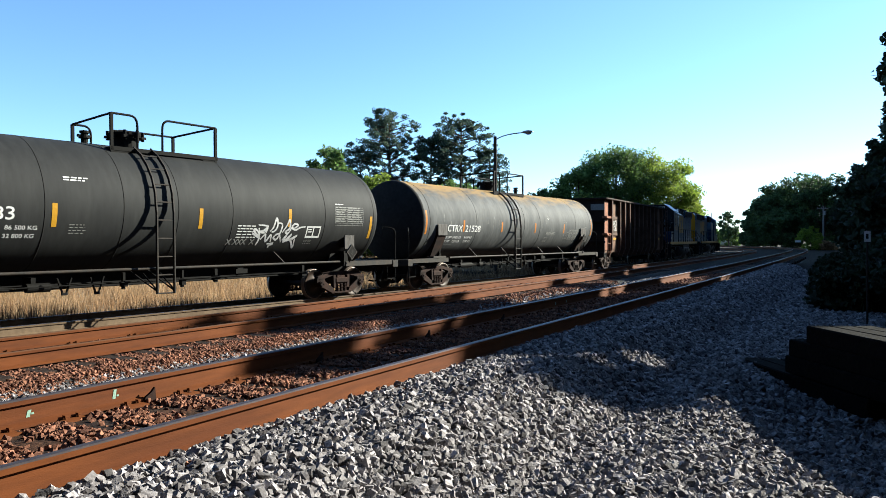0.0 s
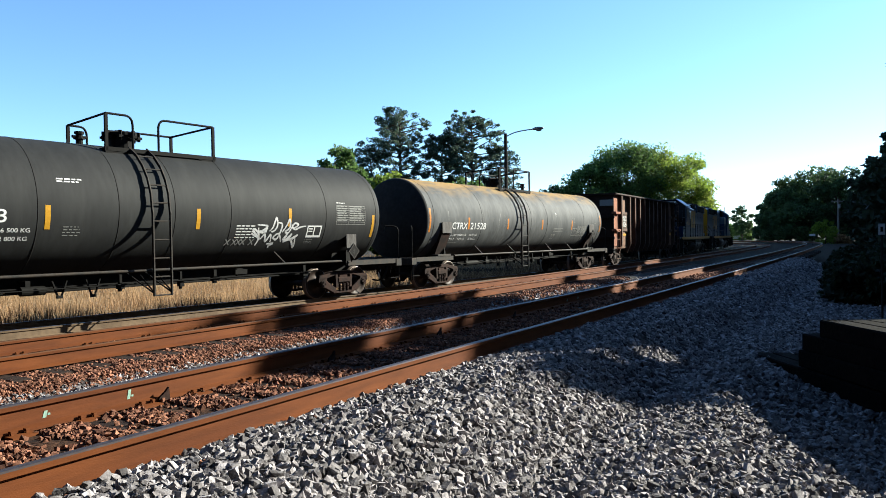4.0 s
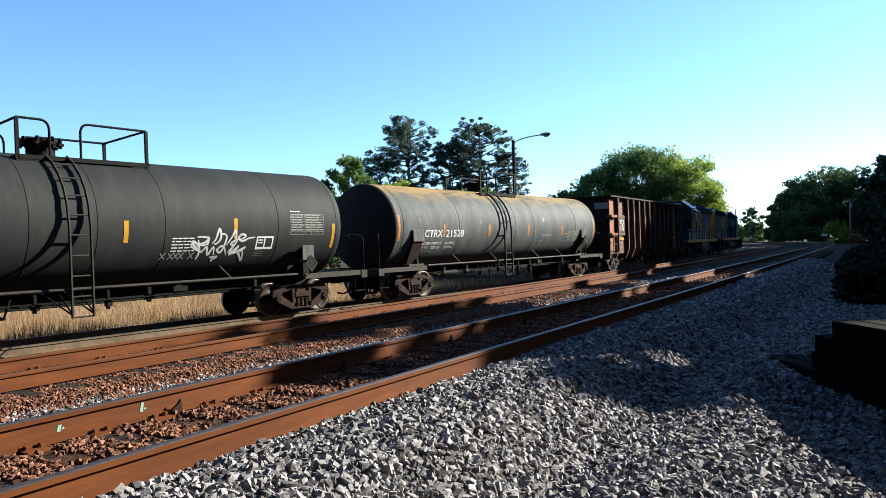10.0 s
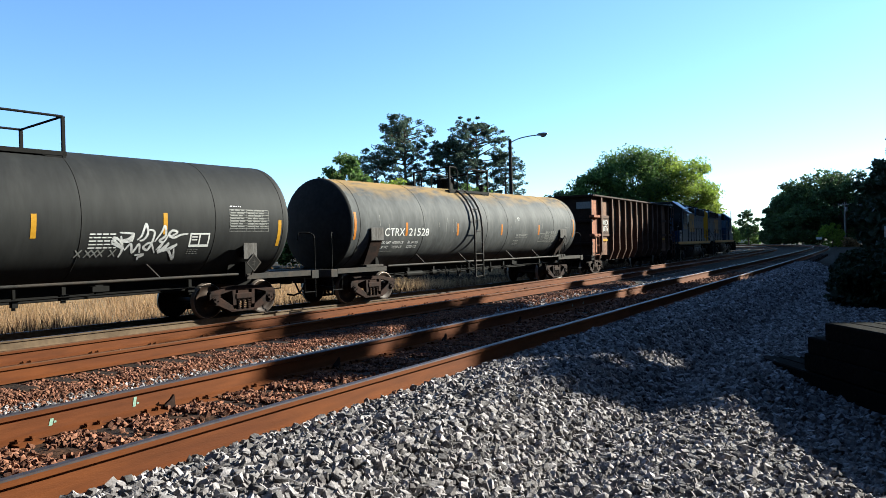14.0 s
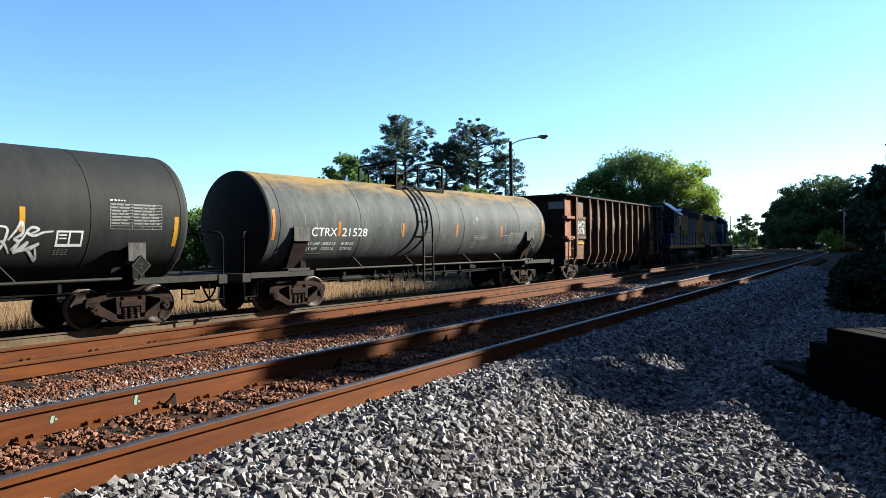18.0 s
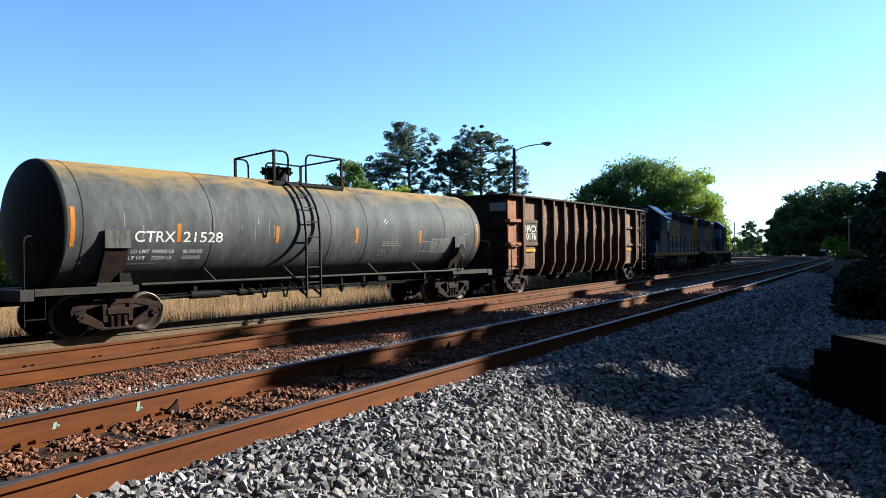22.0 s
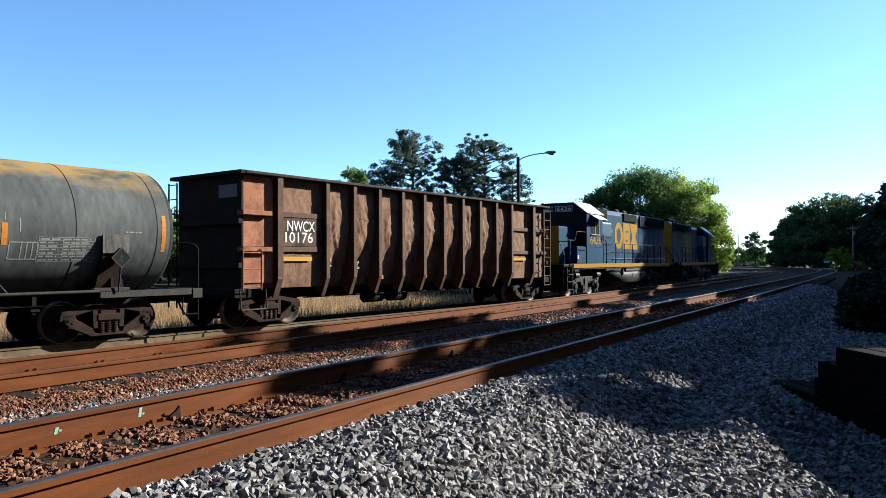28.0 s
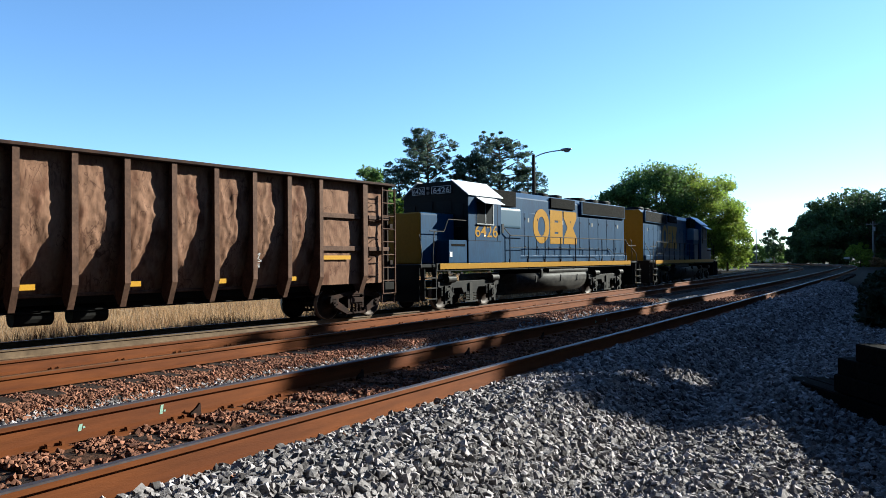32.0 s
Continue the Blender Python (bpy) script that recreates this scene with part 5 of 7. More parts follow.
def locomotive(uc, half, half_bogie, cab_first, label, number, cab, nose, hood_to, logo):
    """Road-switcher. Positions run from the end that carries the cab; dirn tells which way that end lies."""
    car = tagged(new("locomotive"), label, "locomotive", "locomotives of the freight train")
    d = 1 if cab_first else -1
    X = lambda x: -d * (half - x)          # x metres from the cab end
    def bl(name, xa, xb, y0, y1, z0, z1, m, lab="", w=0.02, parent=None):
        a, b = sorted((X(xa), X(xb)))
        return block(name, a, b, y0, y1, z0, z1, m, parent or car, lab, w)
    L = 2 * half
    bl("underframe", 0.9, L - 0.9, -1.45, 1.45, 1.34, 1.62, M_LOCO_BLACK)
    for s in (-1, 1):
        y0, y1 = sorted((s * 1.46, s * 1.50))
        bl("sill_stripe", 1.05, L - 1.05, y0, y1, 1.42, 1.62, M_LOCO_YELLOW, "yellow sill stripe", 0.004)
    for xa, xb in ((0.0, 0.95), (L - 0.95, L)):
        bl("end_platform", xa, xb, -1.42, 1.42, 1.48, 1.60, M_LOCO_DARK)
    for xe in (0.0, L):
        a, b = sorted((xe - 0.05 if xe else 0.0, xe if xe else 0.05))
        bl("pilot", a, b, -1.4, 1.4, 0.35, 1.55, M_LOCO_DARK)
        sg = (-1 if X(xe) < 0 else 1)
        for y in (-1.46, 1.46):
            end_steps(car, X(xe) - sg * 0.06, sg, y)
        coupler(car, X(xe), sg)
        hose(car, X(xe), sg)
        for y in (-1.44, 1.44):
            bm = curved_rail([(X(xe) - sg * 0.05, y, 0.45), (X(xe) - sg * 0.05, y, 1.5), (X(xe) - sg * 0.12, y, 2.0), (X(xe) - sg * 0.5, y * 0.72, 2.62)])
            part("handrail", bm, M_STEEL_GREY, car)
            bm = curved_rail([(X(xe) - sg * 0.72, y, 0.45), (X(xe) - sg * 0.72, y, 1.9), (X(xe) - sg * 0.8, y, 2.68), (X(xe) - sg * 0.95, y, 2.72)])
            part("handrail", bm, M_STEEL_GREY, car)
    # short hood
    n0, n1, nz = nose
    bm = bmesh.new()
    a, b = sorted((X(n0), X(n1)))
    box(bm, a, b, -0.88, 0.88, 1.6, nz)
    bev(bm, 0.09, 3)
    for f in bm.faces:
        c = f.calc_center_median()
        if f.normal.x * -d > 0.6 and abs(c.x - X(n0)) < 0.05:
            f.material_index = 1
    part("short_hood", bm, [M_LOCO_BLUE, M_LOCO_YELLOW], car, "blue nose with a yellow front")
    # cab
    c0, c1 = cab
    bm = bmesh.new()
    a, b = sorted((X(c0), X(c1)))
    prof = [(-1.5, 1.62), (-1.5, 4.08), (-0.78, 4.64), (0.78, 4.64), (1.5, 4.08), (1.5, 1.62)]
    va = [bm.verts.new((a, y, z)) for y, z in prof]
    vb = [bm.verts.new((b, y, z)) for y, z in prof]
    bm.faces.new(va)
    bm.faces.new(vb[::-1])
    for i in range(len(prof)):
        j = (i + 1) % len(prof)
        bm.faces.new((va[i], vb[i], vb[j], va[j]))
    bmesh.ops.recalc_face_normals(bm, faces=bm.faces)
    bev(bm, 0.03, 2)
    # front face takes the black paint, which also stands in for its shade
    for f in bm.faces:
        if f.normal.x * -d > 0.9:
            f.material_index = 1
    part("cab", bm, [M_LOCO_BLUE, M_LOCO_DARK], car, "blue cab with a dark front, shade in its paint")
    for s in (-1, 1):
        bm = bmesh.new()
        xa, xb = sorted((X(c0 - 0.06), X(c1 + 0.04)))
        v = [bm.verts.new(p) for p in ((xa, s * 0.80, 4.655), (xb, s * 0.80, 4.655), (xb, s * 1.56, 4.07), (xa, s * 1.56, 4.07))]
        w = [bm.verts.new(p.co + Vector((0, 0, 0.03))) for p in v]
        bm.faces.new(v)
        bm.faces.new(w[::-1])
        for i in range(4):
            bm.faces.new((v[i], w[i], w[(i + 1) % 4], v[(i + 1) % 4]))
        bmesh.ops.recalc_face_normals(bm, faces=bm.faces)
        part("cab_roof_panel", bm, M_ROOF_WHITE, car, "pale sloping roof panel")
        y0, y1 = sorted((s * 1.495, s * 1.515))
        win = bl("side_window", c0 + 0.55, c0 + 1.65, y0, y1, 3.05, 3.85, M_LOCO_DARK, "dark side window", 0.004)
        y0, y1 = sorted((s * 1.515, s * 1.52))
        bl("pane", c0 + 0.60, c0 + 1.08, y0, y1, 3.1, 3.8, M_GLASS, "", 0.0, win)
        bl("pane", c0 + 1.13, c0 + 1.60, y0, y1, 3.1, 3.8, M_GLASS, "", 0.0, win)
        bm = bmesh.new()
        xa, xb = sorted((X(c0 + 0.45), X(c0 + 1.85)))
        v = [bm.verts.new(p) for p in ((xa, s * 1.52, 4.02), (xb, s * 1.52, 4.02), (xb, s * 1.92, 3.78), (xa, s * 1.92, 3.78))]
        w = [bm.verts.new(p.co + Vector((0, 0, 0.02))) for p in v]
        bm.faces.new(v)
        bm.faces.new(w[::-1])
        for i in range(4):
            bm.faces.new((v[i], w[i], w[(i + 1) % 4], v[(i + 1) % 4]))
        bmesh.ops.recalc_face_normals(bm, faces=bm.faces)
        part("sunshade", bm, M_ROOF_WHITE, car, "pale window awning")
        y0, y1 = sorted((s * 1.50, s * 1.508))
        for xa, xb, za, zb in ((c0 + 0.02, c1 - 0.02, 2.43, 2.45), (c0 + 0.44, c0 + 0.46, 2.45, 4.0), (c1 - 0.30, c1 - 0.28, 2.45, 4.0)):
            bl("cab_seam", xa, xb, y0, y1, za, zb, M_STANCHION, "", 0)
        y0, y1 = sorted((s * 1.516, s * 1.535))
        for xa, xb, za, zb in ((c0 + 0.52, c0 + 1.68, 3.02, 3.07), (c0 + 1.08, c0 + 1.13, 3.07, 3.84), (c0 + 1.60, c0 + 1.65, 3.07, 3.84)):
            bl("window_frame", xa, xb, y0, y1, za, zb, M_GALV_DULL, "dull aluminium window frame", 0.003, win)
        bl("window_sill_pad", c0 + 0.5, c0 + 1.5, *sorted((s * 1.505, s * 1.56)), 3.0, 3.04, M_STANCHION, "", 0.01)
        bl("mirror", c1 - 0.12, c1 + 0.02, *sorted((s * 1.56, s * 1.6)), 2.75, 3.1, M_LOCO_BLACK, "black side mirror", 0.01)
        # equipment box below the cab walkway
        y0, y1 = sorted((s * 0.9, s * 1.46))
        bl("battery_box", n0 + 0.85, c0 - 0.01, y0, y1, 1.62, 2.44, M_LOCO_BLUE)
        y0, y1 = sorted((s * 1.46, s * 1.468))
        bl("vent", n0 + 1.0, c0 - 0.15, y0, y1, 2.22, 2.30, M_GRILLE, "", 0)
        bl("label_plate", n0 + 0.9, n0 + 1.05, y0, y1, 1.85, 2.02, M_WHITE, "", 0)
    # windscreen panes and number boards
    x = X(c0) - d * 0.012
    for y0, y1, z0, z1 in ((-1.28, -0.92, 2.95, 3.78), (0.92, 1.28, 2.95, 3.78), (-0.78, -0.1, 3.45, 3.9), (0.1, 0.78, 3.45, 3.9)):
        bm = bmesh.new()
        box(bm, x - 0.012, x + 0.012, y0, y1, z0, z1)
        part("windscreen_pane", bm, M_GLASS, car)
    for y0, y1 in ((-0.80, 0.14), (0.42, 1.05)):
        bm = bmesh.new()
        box(bm, x - 0.03, x + 0.02, y0, y1, 4.18, 4.48)
        bev(bm, 0.02)
        board = part("number_board", bm, M_LOCO_DARK, car)
        if number:
            me = text_mesh(number, 0.2)
            w = max(v.co.x for v in me.vertices)
            for v in me.vertices:
                yy = (v.co.x / w * 0.82 + 0.09) * (y1 - y0)
                v.co = Vector((x - d * 0.036, (y1 - yy) if d > 0 else (y0 + yy), 4.23 + v.co.y))
            me.materials.clear()
            me.materials.append(M_WHITE)
            ob = new("lettering", me)
            ob.parent = board
            bm = bmesh.new()
            for a_, b_, e_, f_ in ((y0 + 0.02, y1 - 0.02, 4.19, 4.208), (y0 + 0.02, y1 - 0.02, 4.452, 4.47), (y0 + 0.02, y0 + 0.04, 4.208, 4.452), (y1 - 0.04, y1 - 0.02, 4.208, 4.452)):
                box(bm, x - d * 0.034 - 0.003, x - d * 0.034 + 0.003, a_, b_, e_, f_)
            part("number_board_frame", bm, M_WHITE, board)
    bm = bmesh.new()
    for z in (4.24, 4.42):
        rod(bm, (x, 0.28, z), (x - d * 0.06, 0.28, z), 0.06, 12)
    part("headlight", bm, M_WHITE_WORN, car, "pair of headlights, unlit")
    # long hood
    h0, h1 = c1, hood_to
    bm = bmesh.new()
    a, b = sorted((X(h0), X(h1)))
    prof = [(-0.86, 1.6), (-0.86, 4.30), (-0.62, 4.55), (0.62, 4.55), (0.86, 4.30), (0.86, 1.6)]
    va = [bm.verts.new((a, y, z)) for y, z in prof]
    vb = [bm.verts.new((b, y, z)) for y, z in prof]
    bm.faces.new(va)
    bm.faces.new(vb[::-1])
    for i in range(len(prof)):
        j = (i + 1) % len(prof)
        bm.faces.new((va[i], vb[i], vb[j], va[j]))
    bmesh.ops.recalc_face_normals(bm, faces=bm.faces)
    bev(bm, 0.03, 2)
    for f in bm.faces:
        if f.normal.x * d > 0.9:
            f.material_index = 1
    part("long_hood", bm, [M_LOCO_BLUE, M_LOCO_YELLOW], car, "blue engine hood with a yellow end")
    span = h1 - h0
    for s in (-1, 1):
        y0, y1 = sorted((s * 0.86, s * 1.12))
        bl("filter_box", h0 + 0.02, h0 + 1.75, y0, y1, 3.85, 4.48, M_GRILLE, "black air intake grille")
        y0, y1 = sorted((s * 0.86, s * 1.36))
        bm = bmesh.new()
        xa, xb = sorted((X(h0 + 0.06), X(h0 + 1.75)))
        box(bm, xa, xb, y0, y1, 2.95, 3.78)
        bev(bm, 0.14, 4)
        part("blower_housing", bm, M_BLOWER, car, "pale blue rounded blower housing", True)
        y0, y1 = sorted((s * 0.86, s * 1.33))
        bl("blower_duct", h0 + 0.04, h0 + 1.72, y0, y1, 1.62, 3.02, M_LOCO_BLUE)
        y0, y1 = sorted((s * 0.86, s * 0.98))
        rad = bl("radiator", h1 - span * 0.40, h1 - 0.1, y0, y1, 3.82, 4.48, M_LOCO_BLUE, "flared radiator housing")
        y0, y1 = sorted((s * 0.98, s * 0.995))
        bl("radiator_grille", h1 - span * 0.39, h1 - 0.2, y0, y1, 3.88, 4.44, M_GRILLE, "dark radiator grille", 0.004, rad)
        y0, y1 = sorted((s * 0.80, s * 0.94))
        bl("brake_grille", h0 + span * 0.38, h0 + span * 0.555, y0, y1, 4.02, 4.46, M_GRILLE, "dark dynamic brake grille", 0.01)
        # hood doors with latches
        y0, y1 = sorted((s * 0.86, s * 0.876))
        n = 11
        for i in range(n):
            xa = h0 + 1.75 + (span - 1.95) * i / n
            door = bl("hood_door", xa + 0.02, xa + (span - 1.95) / n - 0.02, y0, y1, 1.9, 3.70, M_LOCO_BLUE, "", 0.006)
            yl = sorted((s * 0.876, s * 0.892))
            for zl in (2.2, 3.4):
                bl("door_latch", xa + 0.06, xa + 0.11, *yl, zl, zl + 0.09, M_STANCHION, "", 0, door)
            if i % 3 == 1:
                yl = sorted((s * 0.876, s * 0.882))
                bl("label_plate", xa + 0.3, xa + 0.42, *yl, 3.3, 3.48, M_WHITE_WORN, "white notice plate", 0, door)
        y0, y1 = sorted((s * 0.87, s * 1.0))
        bl("hood_base", h0 + 1.7, h1, y0, y1, 1.62, 1.90, M_LOCO_BLUE, "dusty blue hood skirt")
        # walkway handrail
        y = s * 1.44
        zs = 2.68
        xs = np.linspace(c1 + 0.7, L - 1.6, 9)
        for k, xx in enumerate(xs):
            bm = bmesh.new()
            rod(bm, (X(xx), y, 1.6), (X(xx), y, zs), 0.024, 6)
            box(bm, X(xx) - 0.04, X(xx) + 0.04, y - 0.03, y + 0.03, 1.36, 1.75)
            part("stanchion", bm, M_STANCHION, car)
        bm = curved_rail([(X(c1), y, 3.1), (X(c1 + 0.3), y, 2.95), (X(c1 + 0.75), y, zs), (X(L - 1.55), y, zs), (X(L - 1.2), y, 2.4), (X(L - 0.2), y, 2.4)])
        part("handrail", bm, M_STEEL_GREY, car)
        bm = curved_rail([(X(c1 + 0.75), y, 2.2), (X(L - 3.6), y, 2.2), (X(L - 3.2), y, 2.0), (X(L - 1.4), y, 2.0)], 0.014)
        part("handrail", bm, M_LOCO_DARK, car)
        bm = curved_rail([(X(n0 - 0.2), y, 2.72), (X(n0 + 0.6), y, 2.72), (X(n0 + 0.85), y, 3.15), (X(c0), y, 3.15)])
        part("handrail", bm, M_STEEL_GREY, car)
        # lettering panels: plain yellow shapes
        if logo:
            if s < 0:
                lx, lw, lz, lh = logo
                mid = min(X(lx), X(lx + lw))
                emblem(car, mid, lw, lz, lh, 0.888)
    if number:
        lettering(number, min(X(c0 + 0.4), X(c0 + 1.95)), 2.58, 0.46, 1.55, lambda z: 1.505, M_LOCO_YELLOW, car, "yellow road number")
    # fuel tank: flat top, full rounded belly, with a seam band and a gauge
    a, b = sorted((X(half - 3.1), X(half + 3.2)))
    ring = [(-1.34, 1.16), (-1.42, 1.02), (-1.40, 0.80), (-1.28, 0.56), (-1.04, 0.38), (-0.75, 0.30), (0.75, 0.30), (1.04, 0.38), (1.28, 0.56), (1.40, 0.80), (1.42, 1.02), (1.34, 1.16)]
    bm = bmesh.new()
    va = [bm.verts.new((a, y, z)) for y, z in ring]
    vb = [bm.verts.new((b, y, z)) for y, z in ring]
    bm.faces.new(va)
    bm.faces.new(vb[::-1])
    for i in range(len(ring)):
        j = (i + 1) % len(ring)
        bm.faces.new((va[i], vb[i], vb[j], va[j])).smooth = True
    bmesh.ops.recalc_face_normals(bm, faces=bm.faces)
    belly = part("fuel_tank", bm, M_TANK_DUST, car, "dusty black fuel tank with a rounded belly")
    for xx in (half - 1.6, half + 0.6, half + 2.2):
        bl("tank_strap", xx, xx + 0.06, -1.435, -1.405, 0.78, 1.06, M_LOCO_BLACK, "", 0.004, belly)
    bl("fuel_filler", half - 1.25, half - 1.1, -1.5, -1.40, 0.98, 1.3, M_LOCO_BLACK, "", 0.01, belly)
    for y in (-1.25, 1.25):
        bm = bmesh.new()
        rod(bm, (X(half - 0.4), y, 1.24), (X(half + 3.4), y, 1.24), 0.15, 16)
        part("air_reservoir", bm, M_LOCO_GREY, car)
    # roof fans and stack
    for k, xx in enumerate((h1 - 1.2, h1 - 2.7, h1 - 4.2, h0 + span * 0.42, h0 + span * 0.52)):
        bm = bmesh.new()
        r = 0.58 if k < 3 else 0.45
        rod(bm, (X(xx), 0, 4.5), (X(xx), 0, 4.70), r, 24)
        for i in range(3):
            v = bmesh.ops.create_cone(bm, cap_ends=False, segments=24, radius1=r - 0.05 - 0.14 * i, radius2=r - 0.07 - 0.14 * i, depth=0.03)["verts"]
            bmesh.ops.transform(bm, matrix=Matrix.Translation((X(xx), 0, 4.715)), verts=v)
        part("roof_fan", bm, M_LOCO_DARK, car)
    bm = bmesh.new()
    box(bm, X(h0 + span * 0.3) - 0.35, X(h0 + span * 0.3) + 0.35, -0.2, 0.2, 4.5, 4.72)
    bev(bm, 0.03)
    part("exhaust_stack", bm, M_LOCO_DARK, car)
    for sg in (-1, 1):
        loco_bogie(car, sg * half_bogie)
    VEHICLES.append((car, uc, half_bogie))
    return car


locomotive(61.35, 9.35, 6.0, True, "dark blue locomotive with yellow emblem and yellow sill stripe", "6426", (2.75, 5.0), (0.75, 2.75, 3.40), 18.35, (8.55, 4.1, 2.42, 1.5))
locomotive(82.2, 9.6, 6.2, False, "dark blue locomotive coupled ahead with a yellow hood end", "", (3.4, 5.6), (0.9, 3.4, 3.40), 18.4, (10.3, 3.9, 2.35, 1.45))


# ---- trees and growth ----
def leaf_material(name, color, second, glow=0.35, island=0.45):
    m = mat(name, color, 0.65, second=second, scale=0.35, island=island, spec=0.25)
    nt = m.node_tree
    b = nt.nodes["Principled BSDF"]
    out = nt.nodes["Material Output"]
    tr = nt.nodes.new("ShaderNodeBsdfTranslucent")
    nt.links.new(b.inputs["Base Color"].links[0].from_socket, tr.inputs["Color"])
    mx = nt.nodes.new("ShaderNodeMixShader")
    mx.inputs[0].default_value = glow
    nt.links.new(b.outputs[0], mx.inputs[1])
    nt.links.new(tr.outputs[0], mx.inputs[2])
    nt.links.new(mx.outputs[0], out.inputs["Surface"])
    return m


M_LEAF_BRIGHT = leaf_material("spring_leaf", (0.165, 0.235, 0.026), (0.245, 0.305, 0.045), 0.6)
M_LEAF_MID = leaf_material("green_leaf", (0.085, 0.145, 0.036), (0.135, 0.20, 0.05), 0.5)
M_LEAF_DARK = leaf_material("dark_leaf", (0.046, 0.08, 0.028), (0.078, 0.12, 0.04), 0.3)
M_NEEDLE = leaf_material("pine_needle", (0.052, 0.084, 0.064), (0.09, 0.122, 0.078), 0.4)
# leaf colour taken near black: it carries the deep shade of the bank
M_LEAF_SHADED = leaf_material("shade_black_leaf", (0.016, 0.026, 0.010), (0.026, 0.04, 0.015), 0.25)
M_BARK = mat("grey_brown_bark", (0.10, 0.075, 0.055), 0.9, spots=0.4, scale=2.0, second=(0.06, 0.045, 0.035), bump=0.6, bump_scale=14)
M_STRAW = leaf_material("dry_straw", (0.385, 0.255, 0.13), (0.245, 0.145, 0.07), 0.5, 0.55)
M_WEED = mat("brown_weed", (0.096, 0.051, 0.024), 0.85, island=0.4, spec=0.2)


def leaves(centres, size, rng, flat=0.0):
    """Many small two-sided leaf cards with random turns; returns verts, faces."""
    n = len(centres)
    a = rng.normal(size=(n, 3))
    a[:, 2] *= (1 - flat)
    a /= np.linalg.norm(a, axis=1)[:, None]
    b = np.cross(a, rng.normal(size=(n, 3)))
    b /= np.linalg.norm(b, axis=1)[:, None]
    s = size * rng.uniform(0.5, 1.3, size=(n, 1))
    w = s * rng.uniform(0.45, 0.8, size=(n, 1))
    c = np.cross(a, b)
    p = np.stack([centres - a * s, centres + b * w + c * w * 0.3, centres + a * s, centres - b * w + c * w * 0.3], 1).reshape(-1, 3)
    f = np.arange(4 * n).reshape(-1, 4)
    return p, f


def quick_mesh(name, verts, faces, m):
    """Large mesh of equal faces from arrays."""
    me = bpy.data.meshes.new(name)
    k = faces.shape[1]
    me.vertices.add(len(verts))
    me.vertices.foreach_set("co", np.asarray(verts, dtype=np.float32).ravel())
    me.loops.add(faces.size)
    me.loops.foreach_set("vertex_index", faces.astype(np.int32).ravel())
    me.polygons.add(len(faces))
    me.polygons.foreach_set("loop_start", np.arange(0, faces.size, k, dtype=np.int32))
    me.polygons.foreach_set("use_smooth", np.zeros(len(faces), dtype=bool))
    me.materials.append(m)
    me.update(calc_edges=True)
    return me


def cone_between(bm, a, b, r0, r1, n=7):
    rod(bm, a, b, r0, n, r1)


def tree(name, x, y, height, radius, label, leaf, seed, low=0.25, count=5200, size=0.36, clumps=46, squash=1.0, lean=0.0, trunk_r=None):
    """Broad-leaved tree: forked trunk and limbs, crown of leafy clumps on the limb ends."""
    count, size, clumps = int(count * 2.2), size * 0.59, int(clumps * 1.7)
    rng = np.random.default_rng(seed)
    z0 = float(ground_z(x, y)) - 0.1
    root = tagged(new(name), label, "tree")
    root.location = (x, y, z0)
    tr = trunk_r or height * 0.02
    bm = bmesh.new()
    fork = height * (low + 0.12)
    cone_between(bm, (0, 0, 0), (lean * 0.3, 0, fork), tr, tr * 0.75, 10)
    cone_between(bm, (lean * 0.3, 0, fork), (lean, 0, height * 0.8), tr * 0.75, tr * 0.2, 8)
    cen = []
    mid = height * (low + 1) / 2
    half = height * (1 - low) / 2
    for i in range(clumps):
        d = rng.normal(size=3)
        d /= np.linalg.norm(d)
        q = rng.uniform(0.45, 1.0) ** 0.6
        wob = 0.93 + 0.12 * math.sin(3 * math.atan2(d[1], d[0]) + seed) + 0.05 * rng.uniform(-1, 1)
        c = np.array([d[0] * radius * q * wob + lean, d[1] * radius * q * wob * squash, mid + d[2] * half * q * (0.95 + 0.06 * rng.uniform(-1, 1))])
        cen.append(c)
        if i % 3 == 0:
            s = rng.uniform(0.5, 0.95)
            cone_between(bm, (lean * s, 0, fork + (height * 0.75 - fork) * rng.uniform(0, 0.6)), tuple(c), tr * 0.3, tr * 0.05, 5)
    part("trunk", bm, M_BARK, root)
    cen = np.array(cen)
    pick = rng.integers(0, clumps, size=count)
    rad = radius * rng.uniform(0.15, 0.30, size=clumps)
    d = rng.normal(size=(count, 3))
    d /= np.linalg.norm(d, axis=1)[:, None]
    pts = cen[pick] + d * (rad[pick] * rng.uniform(0.25, 1.15, size=count) ** 0.7)[:, None] * np.array([1, 1, 0.8])
    v, f = leaves(pts, size, rng)
    ob = new("crown", quick_mesh("crown", v, f, leaf))
    ob.parent = root
    return root


